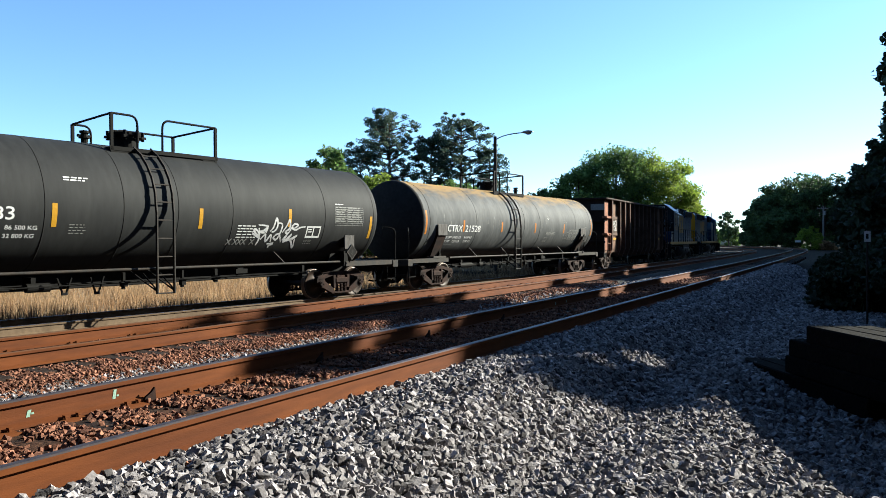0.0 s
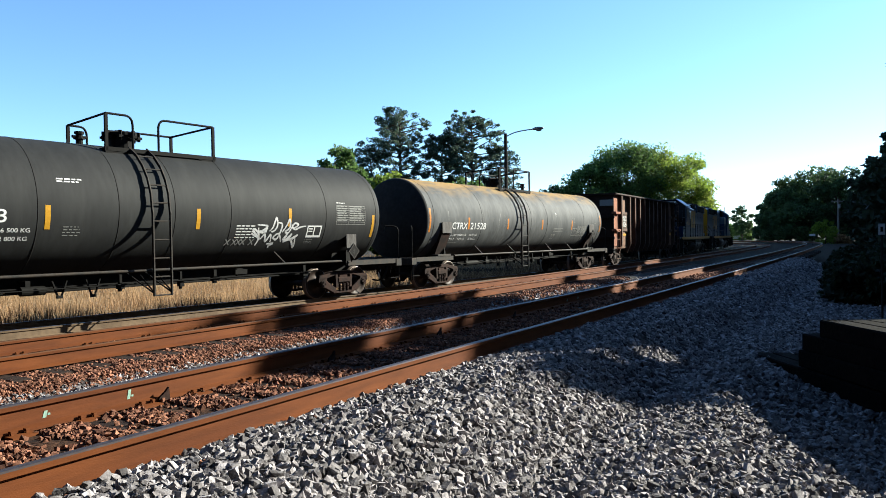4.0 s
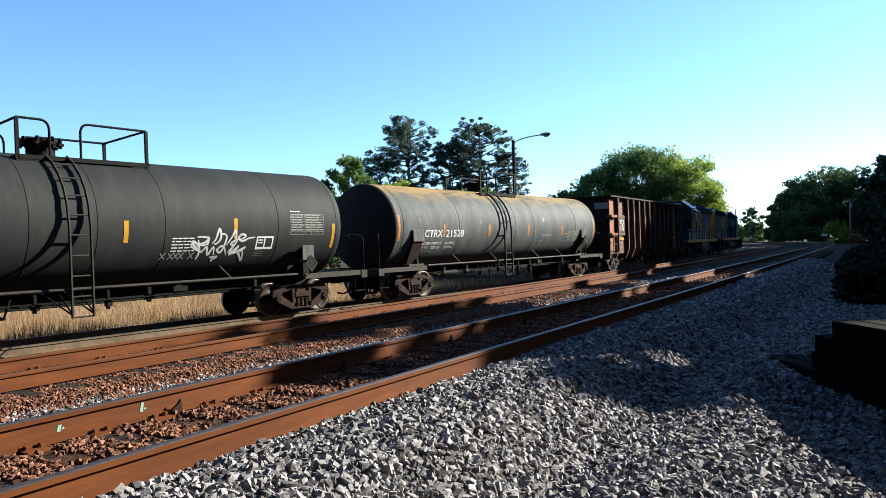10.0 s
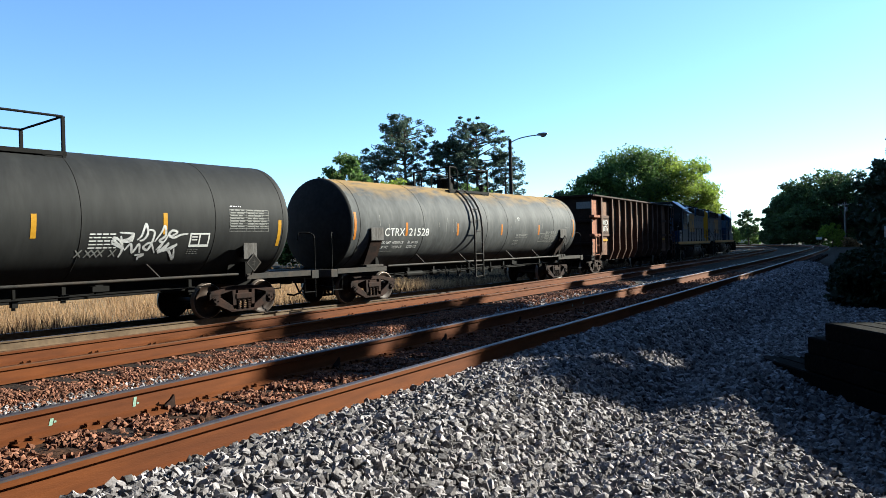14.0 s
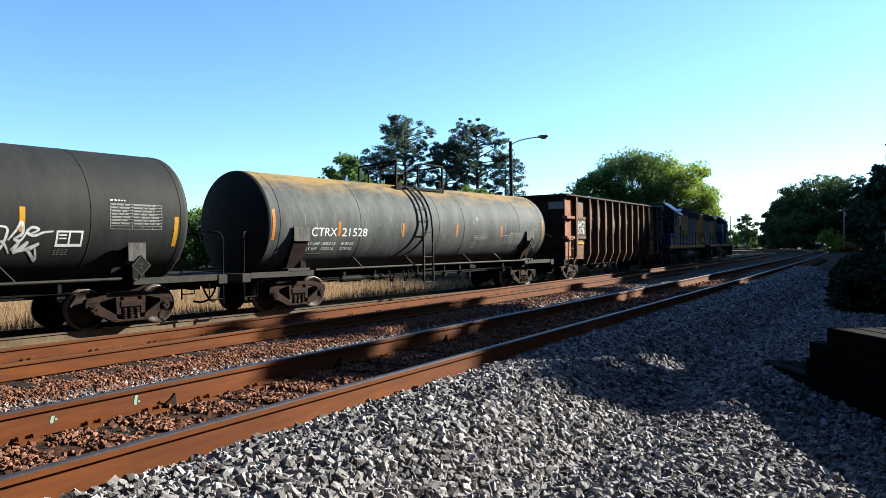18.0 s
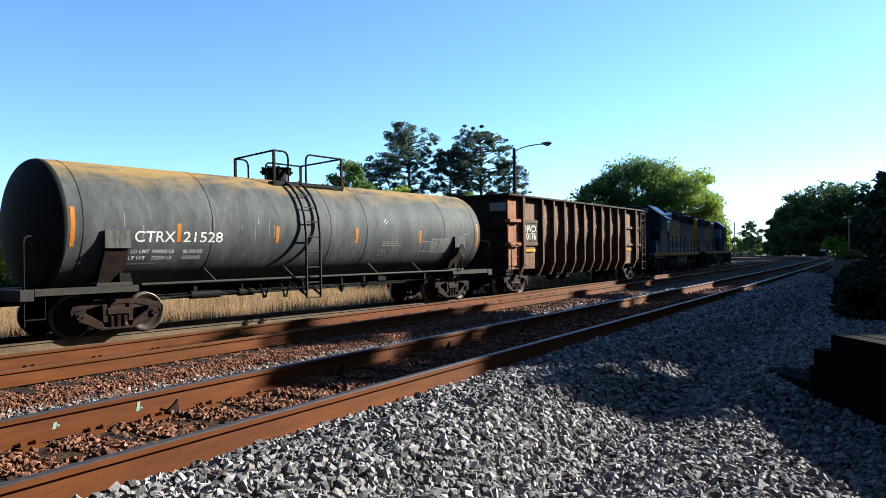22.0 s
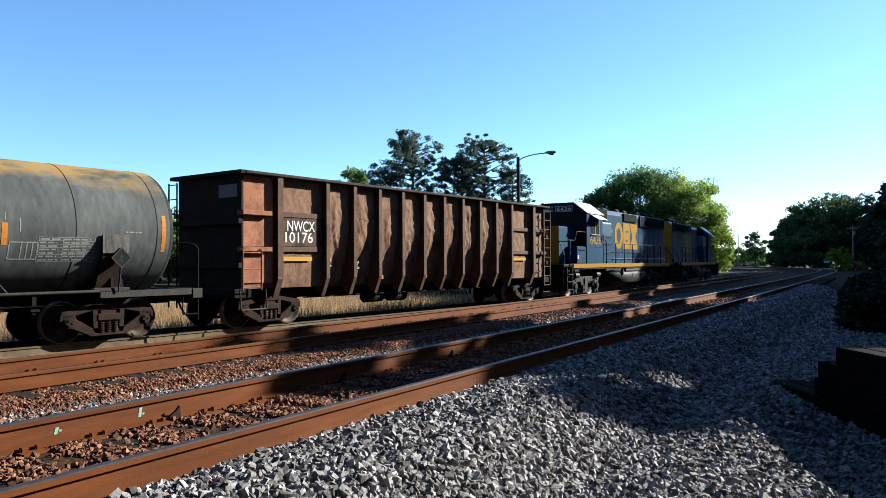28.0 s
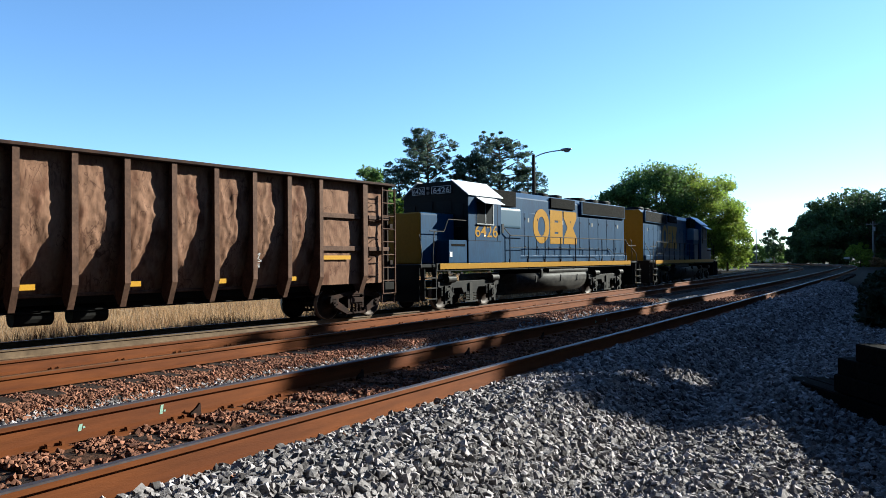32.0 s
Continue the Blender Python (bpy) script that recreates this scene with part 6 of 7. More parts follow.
def pine(x, y, height, radius, label, seed, low=0.45, tiers=22, count=5200, lean=0.0):
    """Tall pine: bare trunk, level limbs, dense needle tufts at the limb ends with gaps between."""
    rng = np.random.default_rng(seed)
    z0 = float(ground_z(x, y)) - 0.1
    root = tagged(new("pine_tree"), label, "tree", "pines behind the train")
    root.location = (x, y, z0)
    bm = bmesh.new()
    tr = height * 0.014
    cone_between(bm, (0, 0, 0), (lean * 0.5, 0, height * 0.6), tr, tr * 0.7, 10)
    cone_between(bm, (lean * 0.5, 0, height * 0.6), (lean, 0, height * 0.98), tr * 0.7, tr * 0.15, 8)
    tufts = []
    for i in range(tiers):
        q = (i + rng.uniform(0, 0.5)) / tiers
        z = height * (low + (0.96 - low) * q)
        env = radius * math.sin(math.pi * (0.22 + 0.68 * q)) ** 0.55
        for k in range(3 if q > 0.45 else 2):
            a = rng.uniform(0, 2 * math.pi)
            L = env * rng.uniform(0.55, 1.0)
            cx = lean * (z / height)
            end = np.array([cx + L * math.cos(a), L * math.sin(a), z + L * rng.uniform(0.05, 0.45)])
            cone_between(bm, (cx, 0, z - 0.1), tuple(end), tr * 0.36, tr * 0.10, 5)
            for j in range(4):
                s = rng.uniform(0.45, 1.04)
                tufts.append(np.array([cx, 0, z]) * (1 - s) + end * s + rng.normal(size=3) * np.array([0.5, 0.5, 0.4]))
    for k in range(7):
        tufts.append(np.array([lean, 0, height * 0.95]) + rng.normal(size=3) * np.array([0.55, 0.55, 0.35]))
    count = int(count * 2.7)
    part("trunk", bm, M_BARK, root)
    tufts = np.array(tufts)
    pick = rng.integers(0, len(tufts), size=count)
    d = rng.normal(size=(count, 3))
    d /= np.linalg.norm(d, axis=1)[:, None]
    rad = rng.uniform(0.24, 0.62, size=len(tufts))
    pts = tufts[pick] + d * (rad[pick] * rng.uniform(0.2, 1.1, size=count) ** 0.6)[:, None] * np.array([1.1, 1.1, 0.62])
    v, f = leaves(pts, 0.115, rng)
    ob = new("crown", quick_mesh("crown", v, f, M_NEEDLE))
    ob.parent = root
    return root


# pines behind the train
pine(-51.4, 76.3, 18.3, 4.4, "tall pine with a bare trunk and open dark crown", 11, 0.42, 26, 7500)
pine(-45.2, 83.6, 17.9, 4.4, "tall pine with a rounded open crown", 12, 0.45, 24, 7000)
pine(-48.6, 81.0, 15.7, 3.6, "dark dense pine between two taller ones", 13, 0.5, 20, 6500, 0.6)
pine(-54.0, 74.5, 14.2, 3.8, "shorter pine beside the tall ones", 14, 0.3, 18, 5000, -0.8)
pine(-42.6, 86.5, 14.6, 2.8, "slender pine near the street lamp", 15, 0.35, 18, 4000)
# broad-leaved trees beyond the side track
tree("broadleaf_tree", -50.0, 62.5, 12.6, 3.2, "leafy green tree beside the pines", M_LEAF_MID, 21, 0.2, 5200, 0.3)
tree("broadleaf_tree", -46.0, 65.5, 9.2, 3.4, "low green tree below the pines", M_LEAF_BRIGHT, 22, 0.1, 4200, 0.3)
tree("broadleaf_tree", -40.5, 72.0, 9.0, 3.6, "low green tree below the pines", M_LEAF_MID, 23, 0.1, 4200, 0.3)
tree("broadleaf_tree", -53.0, 68.0, 8.6, 3.2, "low green tree below the pines", M_LEAF_MID, 24, 0.1, 3600, 0.3)
tree("broadleaf_tree", -38.4, 97.0, 9.6, 3.8, "dark green tree at the edge of the group", M_LEAF_DARK, 33, 0.05, 5200, 0.3)
tree("broadleaf_tree", -34.6, 98.0, 12.6, 5.2, "dark green spreading tree", M_LEAF_MID, 25, 0.12, 7500, 0.36, 60)
tree("broadleaf_tree", -30.8, 103.0, 15.8, 6.0, "large leafy tree with uneven top", M_LEAF_MID, 26, 0.12, 13000, 0.28, 84)
tree("broadleaf_tree", -26.2, 107.0, 14.8, 5.7, "large bright spring-green tree", M_LEAF_BRIGHT, 27, 0.05, 17000, 0.26, 90)
tree("broadleaf_tree", -22.6, 108.5, 8.4, 3.8, "low bright green tree at the track side", M_LEAF_BRIGHT, 28, 0.02, 5200, 0.3)
tree("broadleaf_tree", -28.0, 97.0, 6.2, 3.6, "low bright green tree at the track side", M_LEAF_BRIGHT, 29, 0.05, 4200, 0.3)
# low growth far across the field
for i, (x, y, h, r) in enumerate(((-56.5, 41.0, 6.0, 2.6), (-60, 47, 7.4, 3.2), (-66, 38, 6.6, 3.4), (-70, 30, 7.0, 3.6), (-62, 54, 7.0, 3.0), (-76, 24, 6.5, 3.6), (-82, 34, 7.5, 4.0), (-58, 58, 8.0, 3.2))):
    tree("broadleaf_tree", x, y, h, r, "small green tree across the field", M_LEAF_MID if i % 2 else M_LEAF_BRIGHT, 40 + i, 0.1, 2600, 0.3, 30)
# hedge line that closes the field
for i in range(17):
    a = math.radians(30 + i * 2.55)
    d = 84 - 6 * math.sin(i * 1.7)
    tree("broadleaf_tree", -d * math.sin(a), d * math.cos(a), 6.2 + 1.3 * math.sin(i * 2.3), 3.4, "bushy green tree of the hedge across the field", M_LEAF_BRIGHT if i % 3 == 0 else M_LEAF_MID, 250 + i, 0.0, 2200, 0.36, 26)
# wood beyond the bend
for i, (x, y, h, r) in enumerate(((-19.4, 158, 3.6, 2.4), (-16.6, 149, 9.8, 3.6), (-14.6, 150, 12.2, 4.4), (-11.0, 150, 13.6, 5.2), (-6.5, 148, 13.8, 5.2), (0.8, 143, 13.6, 5.0), (-9, 158, 14.5, 5.5), (-15.5, 160, 12.5, 4.8), (2.5, 132, 14.0, 5.0), (-0.2, 126, 9.5, 3.0), (-18.6, 160, 9.0, 3.2), (-13, 143, 7.0, 4.0), (-6.0, 156, 6.0, 4.5), (2.2, 118, 10.0, 3.2))):
    tree("broadleaf_tree", x, y, h, r, "dark green tree of the wood beyond the bend", M_LEAF_DARK, 60 + i, 0.0, 4200, 0.42, 48)
tree("shrub", -7.8, 133.5, 4.0, 2.2, "pale green shrub by the utility pole", M_LEAF_BRIGHT, 80, 0.02, 1800, 0.26, 22)
tree("broadleaf_tree", -28.7, 188.0, 8.6, 2.6, "small dark tree in the distance", M_LEAF_DARK, 81, 0.2, 2200, 0.34, 26)
for i, (x, y, h, r) in enumerate(((-37, 205, 5.2, 4.2), (-43, 210, 4.6, 4.5), (-33, 215, 4.4, 3.8), (-50, 205, 6.0, 5.0), (-30, 200, 4.0, 3.2))):
    tree("broadleaf_tree", x, y, h, r, "low green trees in the distance", M_LEAF_MID, 90 + i, 0.0, 1800, 0.42, 24)
# tall growth on the right-hand bank, mostly unseen, sited to shade the tracks
SHADE = ((8.2, 84.4, 29, 4.6), (11.0, 88.5, 32, 5.2), (8.2, 90, 30, 6.0), (12, 91, 25, 6.0), (8.0, 94, 31, 6.0), (10, 99, 31, 6.0), (7.8, 112, 30, 6.0), (4.6, 88, 14, 3.8), (7.8, 87, 27, 5.2), (9.4, 97, 31, 6.5), (8.0, 104, 30, 6.4), (13, 72, 17, 5.0), (8.2, 121, 29, 6.0), (9, 132, 26, 6.0), (10, 143, 26, 6.0), (10, 155, 26, 6.0), (9.5, 168, 24, 6.0), (14, 104, 26, 6.5), (16, 84, 25, 6.5),
         (7.5, 29.8, 12.6, 3.2), (10.0, 32.5, 13.0, 3.4), (7.2, 35.8, 15.2, 3.2), (9.5, 41, 10.2, 3.4), (7.5, 45.5, 10.0, 3.2), (8.5, 51, 15.5, 3.8), (9.0, 57, 16.2, 4.0), (7.5, 62.5, 17.4, 3.6), (13.5, 37, 12.5, 4.2), (15.0, 29, 12.0, 4.2), (13.0, 66, 18, 4.6), (16, 48, 13, 4.6))
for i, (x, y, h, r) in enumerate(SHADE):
    tree("broadleaf_tree", x, y, h, r, "dark leafy tree on the bank above the line", M_LEAF_SHADED, 110 + i, 0.12, 5000 if h > 17 else 1900, 1.0 if h > 17 else 0.80, 80 if h > 17 else 40)
# unseen trees behind and beside the camera, added to block sky fill
for i, (x, y, h, r) in enumerate(((13.5, 5, 22, 5.4), (9.5, 0.5, 25, 5.6), (7, -6.5, 25, 5.8), (2.6, -9.5, 23, 5.6), (-23, -4, 15, 4.6), (12, -13, 22, 5.6), (3, -15, 25, 6.2), (2, -24, 24, 6.2), (-24, -12, 18, 5.4), (-26, -21, 22, 6.0), (18, -2, 24, 6.0), (-18, -34, 24, 6.5), (-1, -34, 26, 6.8), (-34, -14, 17, 5.4), (-9, -42, 28, 7.5), (-2, -46, 28, 7.5), (-24, -42, 26, 7.5), (-44, -12, 16, 5.4), (-36, -28, 20, 6.2), (-54, -14, 16, 5.4), (-12, -30, 22, 6.0), (-6, -26, 22, 5.6), (8, -22, 26, 6.4), (-50, -30, 22, 7.0), (-64, -18, 18, 6.5))):
    tree("broadleaf_tree", x, y, h, r, "unseen dark tree added to cut sky light", M_LEAF_SHADED, 160 + i, 0.0, 2200, 1.25, 46)
# canopy above the view, added to keep sky light off the ballast
for i, (x, y, h, r, low) in enumerate(((4.6, 8.2, 17.0, 6.0, 0.5), (2.8, -3.2, 18.0, 6.0, 0.45), (-1.2, -9.0, 19.0, 6.0, 0.4))):
    tree("broadleaf_tree", x, y, h, r, "unseen spreading tree added to block sky light", M_LEAF_SHADED, 300 + i, low, 2600, 1.15, 56)
# out-of-view tree and shrubs, added where their shadow shapes the lit ballast
tree("broadleaf_tree", 8.15, 25.7, 12.0, 2.2, "unseen high-crowned tree added to shade the rails", M_LEAF_SHADED, 150, 0.45, 4600, 0.42, 40)
tree("shrub", 5.7, 19.0, 6.1, 2.2, "unseen dark shrub added to shade the ballast", M_LEAF_SHADED, 151, 0.0, 4200, 0.24, 36)
tree("shrub", 5.2, 23.0, 6.4, 2.0, "unseen dark shrub added to shade the ballast", M_LEAF_SHADED, 152, 0.0, 4200, 0.24, 36)
tree("shrub", 4.4, 27.0, 6.4, 2.2, "unseen dark shrub added to shade the ballast", M_LEAF_SHADED, 153, 0.0, 4200, 0.24, 36)
# hedge outside the view, added to screen the bank from sky and sun
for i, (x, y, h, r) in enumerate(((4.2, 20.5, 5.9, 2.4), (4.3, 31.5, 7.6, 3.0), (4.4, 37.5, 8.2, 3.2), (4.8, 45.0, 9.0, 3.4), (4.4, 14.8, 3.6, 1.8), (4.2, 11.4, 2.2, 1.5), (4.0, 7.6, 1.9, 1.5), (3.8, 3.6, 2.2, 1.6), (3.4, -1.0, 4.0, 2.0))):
    tree("shrub", x, y, h, r, "unseen dark thicket added to darken the bank", M_LEAF_SHADED, 200 + i, 0.0, 3600, 0.26, 34)
# two more unseen shrubs that trim the edge of the sunlit ballast
tree("shrub", 4.7, 17.7, 5.5, 1.8, "unseen dark shrub added to shade the ballast", M_LEAF_SHADED, 143, 0.0, 4200, 0.22, 36)
tree("shrub", 6.4, 17.0, 5.0, 2.2, "unseen dark shrub added to shade the ballast", M_LEAF_SHADED, 140, 0.0, 5200, 0.22, 40)
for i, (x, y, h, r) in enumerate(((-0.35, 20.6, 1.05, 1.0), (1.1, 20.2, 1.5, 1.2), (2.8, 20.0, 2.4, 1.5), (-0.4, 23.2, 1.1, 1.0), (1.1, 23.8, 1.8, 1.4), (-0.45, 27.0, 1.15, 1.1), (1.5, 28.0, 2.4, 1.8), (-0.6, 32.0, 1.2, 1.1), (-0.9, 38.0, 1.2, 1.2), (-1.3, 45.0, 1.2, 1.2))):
    tree("shrub", x, y, h, r, "low dark brush along the edge of the ballast", M_LEAF_SHADED, 270 + i, 0.0, 2600, 0.11 + 0.002 * y, 26)
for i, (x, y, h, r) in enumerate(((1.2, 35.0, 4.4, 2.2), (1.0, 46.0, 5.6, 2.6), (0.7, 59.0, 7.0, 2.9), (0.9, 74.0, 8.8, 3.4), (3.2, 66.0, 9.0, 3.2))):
    tree("shrub", x, y, h, r, "dark overgrown thicket along the bank", M_LEAF_SHADED, 220 + i, 0.0, 3800, 0.24 + 0.003 * y, 36)
tree("broadleaf_tree", 2.3, 80.0, 13.6, 2.3, "tall dark tree rising out of the thicket", M_LEAF_SHADED, 231, 0.1, 4200, 0.34, 40)
tree("shrub", -5.6, 134.0, 1.5, 1.9, "pale dry bush at the foot of the pole", M_STRAW, 230, 0.0, 900, 0.3, 18)


# ---- dry grass field ----
def blades(n, seed, xr, yr, h0, h1, width, m, name, label, edge):
    rng = np.random.default_rng(seed)
    y = rng.uniform(*yr, size=n)
    e = edge + (rng.beta(1.0, 2.2, size=n)) * (xr[1] - xr[0])
    x = side_x(y) - 2.4 - e
    z = ground_z(x, y) - 0.05
    h = rng.uniform(h0, h1, size=n) * (0.75 + 0.35 * np.sin(y * 0.9) * np.sin(y * 0.37 + x * 0.6))
    a = rng.uniform(0, 2 * np.pi, size=n)
    lean = rng.normal(0, 0.24, size=(n, 2)) * h[:, None]
    w = width * rng.uniform(0.5, 1.4, size=n)
    p0 = np.stack([x - np.cos(a) * w, y - np.sin(a) * w, z], 1)
    p1 = np.stack([x + np.cos(a) * w, y + np.sin(a) * w, z], 1)
    top = np.stack([x + lean[:, 0], y + lean[:, 1], z + h], 1)
    v = np.stack([p0, p1, top], 1).reshape(-1, 3)
    f = np.arange(3 * n).reshape(-1, 3)
    return tagged(new(name, quick_mesh(name, v, f, m)), label, "grass", kind="stuff")


blades(110000, 5, (0, 30), (-3, 95), 0.45, 1.0, 0.011, M_STRAW, "dry_grass", "tall dry straw-coloured grass beside the side track", 0.2)
blades(22000, 6, (0, 5), (-3, 95), 0.35, 0.95, 0.022, M_WEED, "dead_weeds", "brown dead weeds among the dry grass", 0.0)


# ---- street lamp, poles, stack and far buildings ----
M_POLE_GREY = mat("sun_bleached_pole", (0.19, 0.175, 0.16), 0.85, spots=0.3, scale=3)
M_POLE = mat("weathered_pole", (0.028, 0.023, 0.019), 0.85, spots=0.3, scale=3)
# creosoted tie timber again, darkened further to hold the bank's shade
M_BEAM = mat("shade_dark_creosote_timber", (0.004, 0.0035, 0.0032), 0.95, spec=0.03, spots=0.4, scale=3.0, second=(0.007, 0.0055, 0.0045), bump=0.5, bump_scale=30)
M_GALV = mat("galvanised_steel", (0.193, 0.198, 0.204), 0.45, 0.6)
M_FAR_WALL = mat("far_pale_wall", (0.123, 0.123, 0.127), 0.8, spots=0.1)
M_FAR_ROOF = mat("far_roof", (0.088, 0.088, 0.094), 0.7)


def street_lamp():
    root = tagged(new("street_lamp"), "tall dark street lamp pole with a curved arm", "street lamp")
    bx, by = -20.44, 42.29
    z0 = float(ground_z(bx, by)) - 0.2
    root.location = (bx, by, z0)
    top = 7.75 - z0
    bm = bmesh.new()
    rod(bm, (0, 0, 0), (0, 0, top), 0.13, 12, 0.10)
    part("pole", bm, M_POLE, root)
    tip = Vector((2.35, -0.29, 7.82 - z0))
    bm = bmesh.new()
    pipe(bm, bend((0, 0, top - 0.25), tuple(tip - Vector((0.3, 0, 0.02))), (0.5, -0.05, top + 0.1), 8), 0.035)
    rod(bm, (0, 0, top - 0.25), (0, 0, top - 0.6), 0.05, 8)
    part("arm", bm, M_GALV, root)
    bm = bmesh.new()
    v = bmesh.ops.create_uvsphere(bm, u_segments=16, v_segments=10, radius=1)["verts"]
    bmesh.ops.transform(bm, matrix=Matrix.Translation(tip) @ Matrix.Diagonal((0.38, 0.17, 0.10, 1)), verts=v)
    part("lamp_head", bm, M_GALV, root, "grey cobra-style lamp head, unlit", True)
    bm = bmesh.new()
    v = bmesh.ops.create_uvsphere(bm, u_segments=12, v_segments=8, radius=1)["verts"]
    bmesh.ops.transform(bm, matrix=Matrix.Translation(tip + Vector((0.06, 0, -0.08))) @ Matrix.Diagonal((0.2, 0.13, 0.1, 1)), verts=v)
    part("lens", bm, M_WHITE_WORN, root, "", True)


def utility_pole(x, y, h, label, arm=True):
    root = tagged(new("utility_pole"), label, "utility pole")
    z0 = float(ground_z(x, y)) - 0.2
    root.location = (x, y, z0)
    bm = bmesh.new()
    rod(bm, (0, 0, 0), (0, 0, h), 0.16, 10, 0.11)
    part("pole", bm, M_POLE_GREY, root)
    if arm:
        bm = bmesh.new()
        box(bm, -1.0, 1.0, -0.06, 0.06, h - 0.55, h - 0.42)
        part("crossarm", bm, M_POLE_GREY, root)
        for k in (-0.85, -0.3, 0.3, 0.85):
            bm = bmesh.new()
            rod(bm, (k, 0, h - 0.42), (k, 0, h - 0.22), 0.05, 8)
            part("insulator", bm, M_WHITE_WORN, root)
        bm = bmesh.new()
        rod(bm, (0.25, -0.2, h - 1.6), (0.25, -0.2, h - 0.9), 0.2, 12)
        part("transformer", bm, M_GALV, root)


street_lamp()
utility_pole(-6.3, 140.3, 7.6, "timber utility pole with a crossarm by the wood")
utility_pole(-34.1, 197.0, 8.8, "thin far utility pole", False)

# pile of old ties at the foot of the bank, laid askew to the line, ends staggered
stack = tagged(new("tie_stack"), "low stepped pile of shade-dark old railway ties", "timber pile")
rng_s = random.Random(3)
PILE_TURN = math.atan2(-0.83, 0.56)
bm = bmesh.new()
box(bm, 0.0, 2.6, -0.115, 0.115, 0.0, 0.19)
bev(bm, 0.014)
BEAM = bpy.data.meshes.new("beam")
bm.to_mesh(BEAM)
bm.free()
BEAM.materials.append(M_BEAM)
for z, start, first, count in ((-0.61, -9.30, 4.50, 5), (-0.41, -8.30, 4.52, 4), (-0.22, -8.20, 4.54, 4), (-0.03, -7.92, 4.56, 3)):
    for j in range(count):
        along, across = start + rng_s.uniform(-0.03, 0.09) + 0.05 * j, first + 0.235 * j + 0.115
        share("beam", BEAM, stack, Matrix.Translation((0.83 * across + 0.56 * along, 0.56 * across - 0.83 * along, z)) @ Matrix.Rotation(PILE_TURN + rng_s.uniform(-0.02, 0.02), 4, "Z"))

# far low buildings and a parked vehicle at the end of the line
house = tagged(new("far_building"), "low pale far building beyond the bend", "building")
zf = float(ground_z(-38, 220))
house.location = (-38.0, 222.0, zf)
block("wall", -6.0, 6.0, -3.5, 3.5, 0, 2.6, M_FAR_WALL, house, w=0)
block("roof", -6.4, 6.4, -3.9, 3.9, 2.6, 3.1, M_FAR_ROOF, house, w=0.1)
for i in range(4):
    block("window", -4.6 + i * 2.6, -3.4 + i * 2.6, -3.54, -3.5, 1.0, 2.0, M_GLASS, house, w=0)
van = tagged(new("parked_van"), "white van parked far off by the bend", "van")
van.location = (-33.6, 212.0, float(ground_z(-33.6, 212.0)))
bm = bmesh.new()
box(bm, -2.4, 2.4, -0.95, 0.95, 0.35, 1.9)
bev(bm, 0.18, 3)
part("body", bm, M_WHITE, van)
block("windscreen", -2.3, -1.2, -0.97, -0.94, 1.2, 1.7, M_GLASS, van, w=0)
for x in (-1.5, 1.5):
    for y in (-0.9, 0.9):
        bm = bmesh.new()
        rod(bm, (x, y - 0.1, 0.34), (x, y + 0.1, 0.34), 0.34, 16)
        part("wheel", bm, M_STEEL_BLACK, van)


# small trackside signs
def track_sign(x, y, z0, z1, w, label):
    root = tagged(new("track_sign"), label, "sign")
    g = float(ground_z(x, y))
    root.location = (x, y, g - 0.1)
    bm = bmesh.new()
    rod(bm, (0, 0.02, 0), (0, 0.02, z1 - g + 0.1), 0.02, 8)
    part("post", bm, M_POLE, root)
    plate = block("plate", -w / 2, w / 2, -0.012, 0.0, z0 - g + 0.1, z1 - g + 0.1, M_WHITE, root, w=0.003)
    return root, plate, g


root, plate, g = track_sign(-0.01, 17.0, 1.06, 1.28, 0.115, "small white marker plate on a post by the bank")
block("figure", -0.022, 0.022, -0.018, -0.014, 1.12 - g + 0.1, 1.22 - g + 0.1, M_STEEL_BLACK, plate, w=0)
track_sign(-8.72, 120.0, 0.72, 1.02, 0.75, "low white board beside the far bend")


# ---- ballast stones ----
def stone_shapes(k, seed, corners):
    rng = random.Random(seed)
    out = []
    for _ in range(k):
        bm = bmesh.new()
        # a rough block with knocked-off corners
        size = (rng.uniform(0.75, 1.1), rng.uniform(0.6, 0.85), rng.uniform(0.42, 0.7))
        for k in range(8):
            sign = (1 if k & 1 else -1, 1 if k & 2 else -1, 1 if k & 4 else -1)
            bm.verts.new([sign[j] * size[j] * rng.uniform(0.6, 1.05) + rng.uniform(-0.12, 0.12) for j in range(3)])
        for _ in range(corners - 8):
            d = Vector((rng.gauss(0, 1), rng.gauss(0, 1), rng.gauss(0, 1))).normalized()
            bm.verts.new((d.x * size[0] * 1.15, d.y * size[1] * 1.15, d.z * size[2] * 1.15))
        r = bmesh.ops.convex_hull(bm, input=bm.verts)
        bmesh.ops.delete(bm, geom=[g for g in r["geom_interior"] if isinstance(g, bmesh.types.BMVert)], context="VERTS")
        bmesh.ops.triangulate(bm, faces=bm.faces)
        bm.verts.index_update()
        out.append((np.array([v.co[:] for v in bm.verts]), np.array([[v.index for v in f.verts] for f in bm.faces])))
        bm.free()
    return out


SHAPES = stone_shapes(24, 2, 12)
ROUGH = stone_shapes(16, 5, 11)


def in_view(x, y):
    a = np.degrees(np.arctan2(-x, y + 0.4))
    return (a > -3) & (a < 66) & (y > 0)


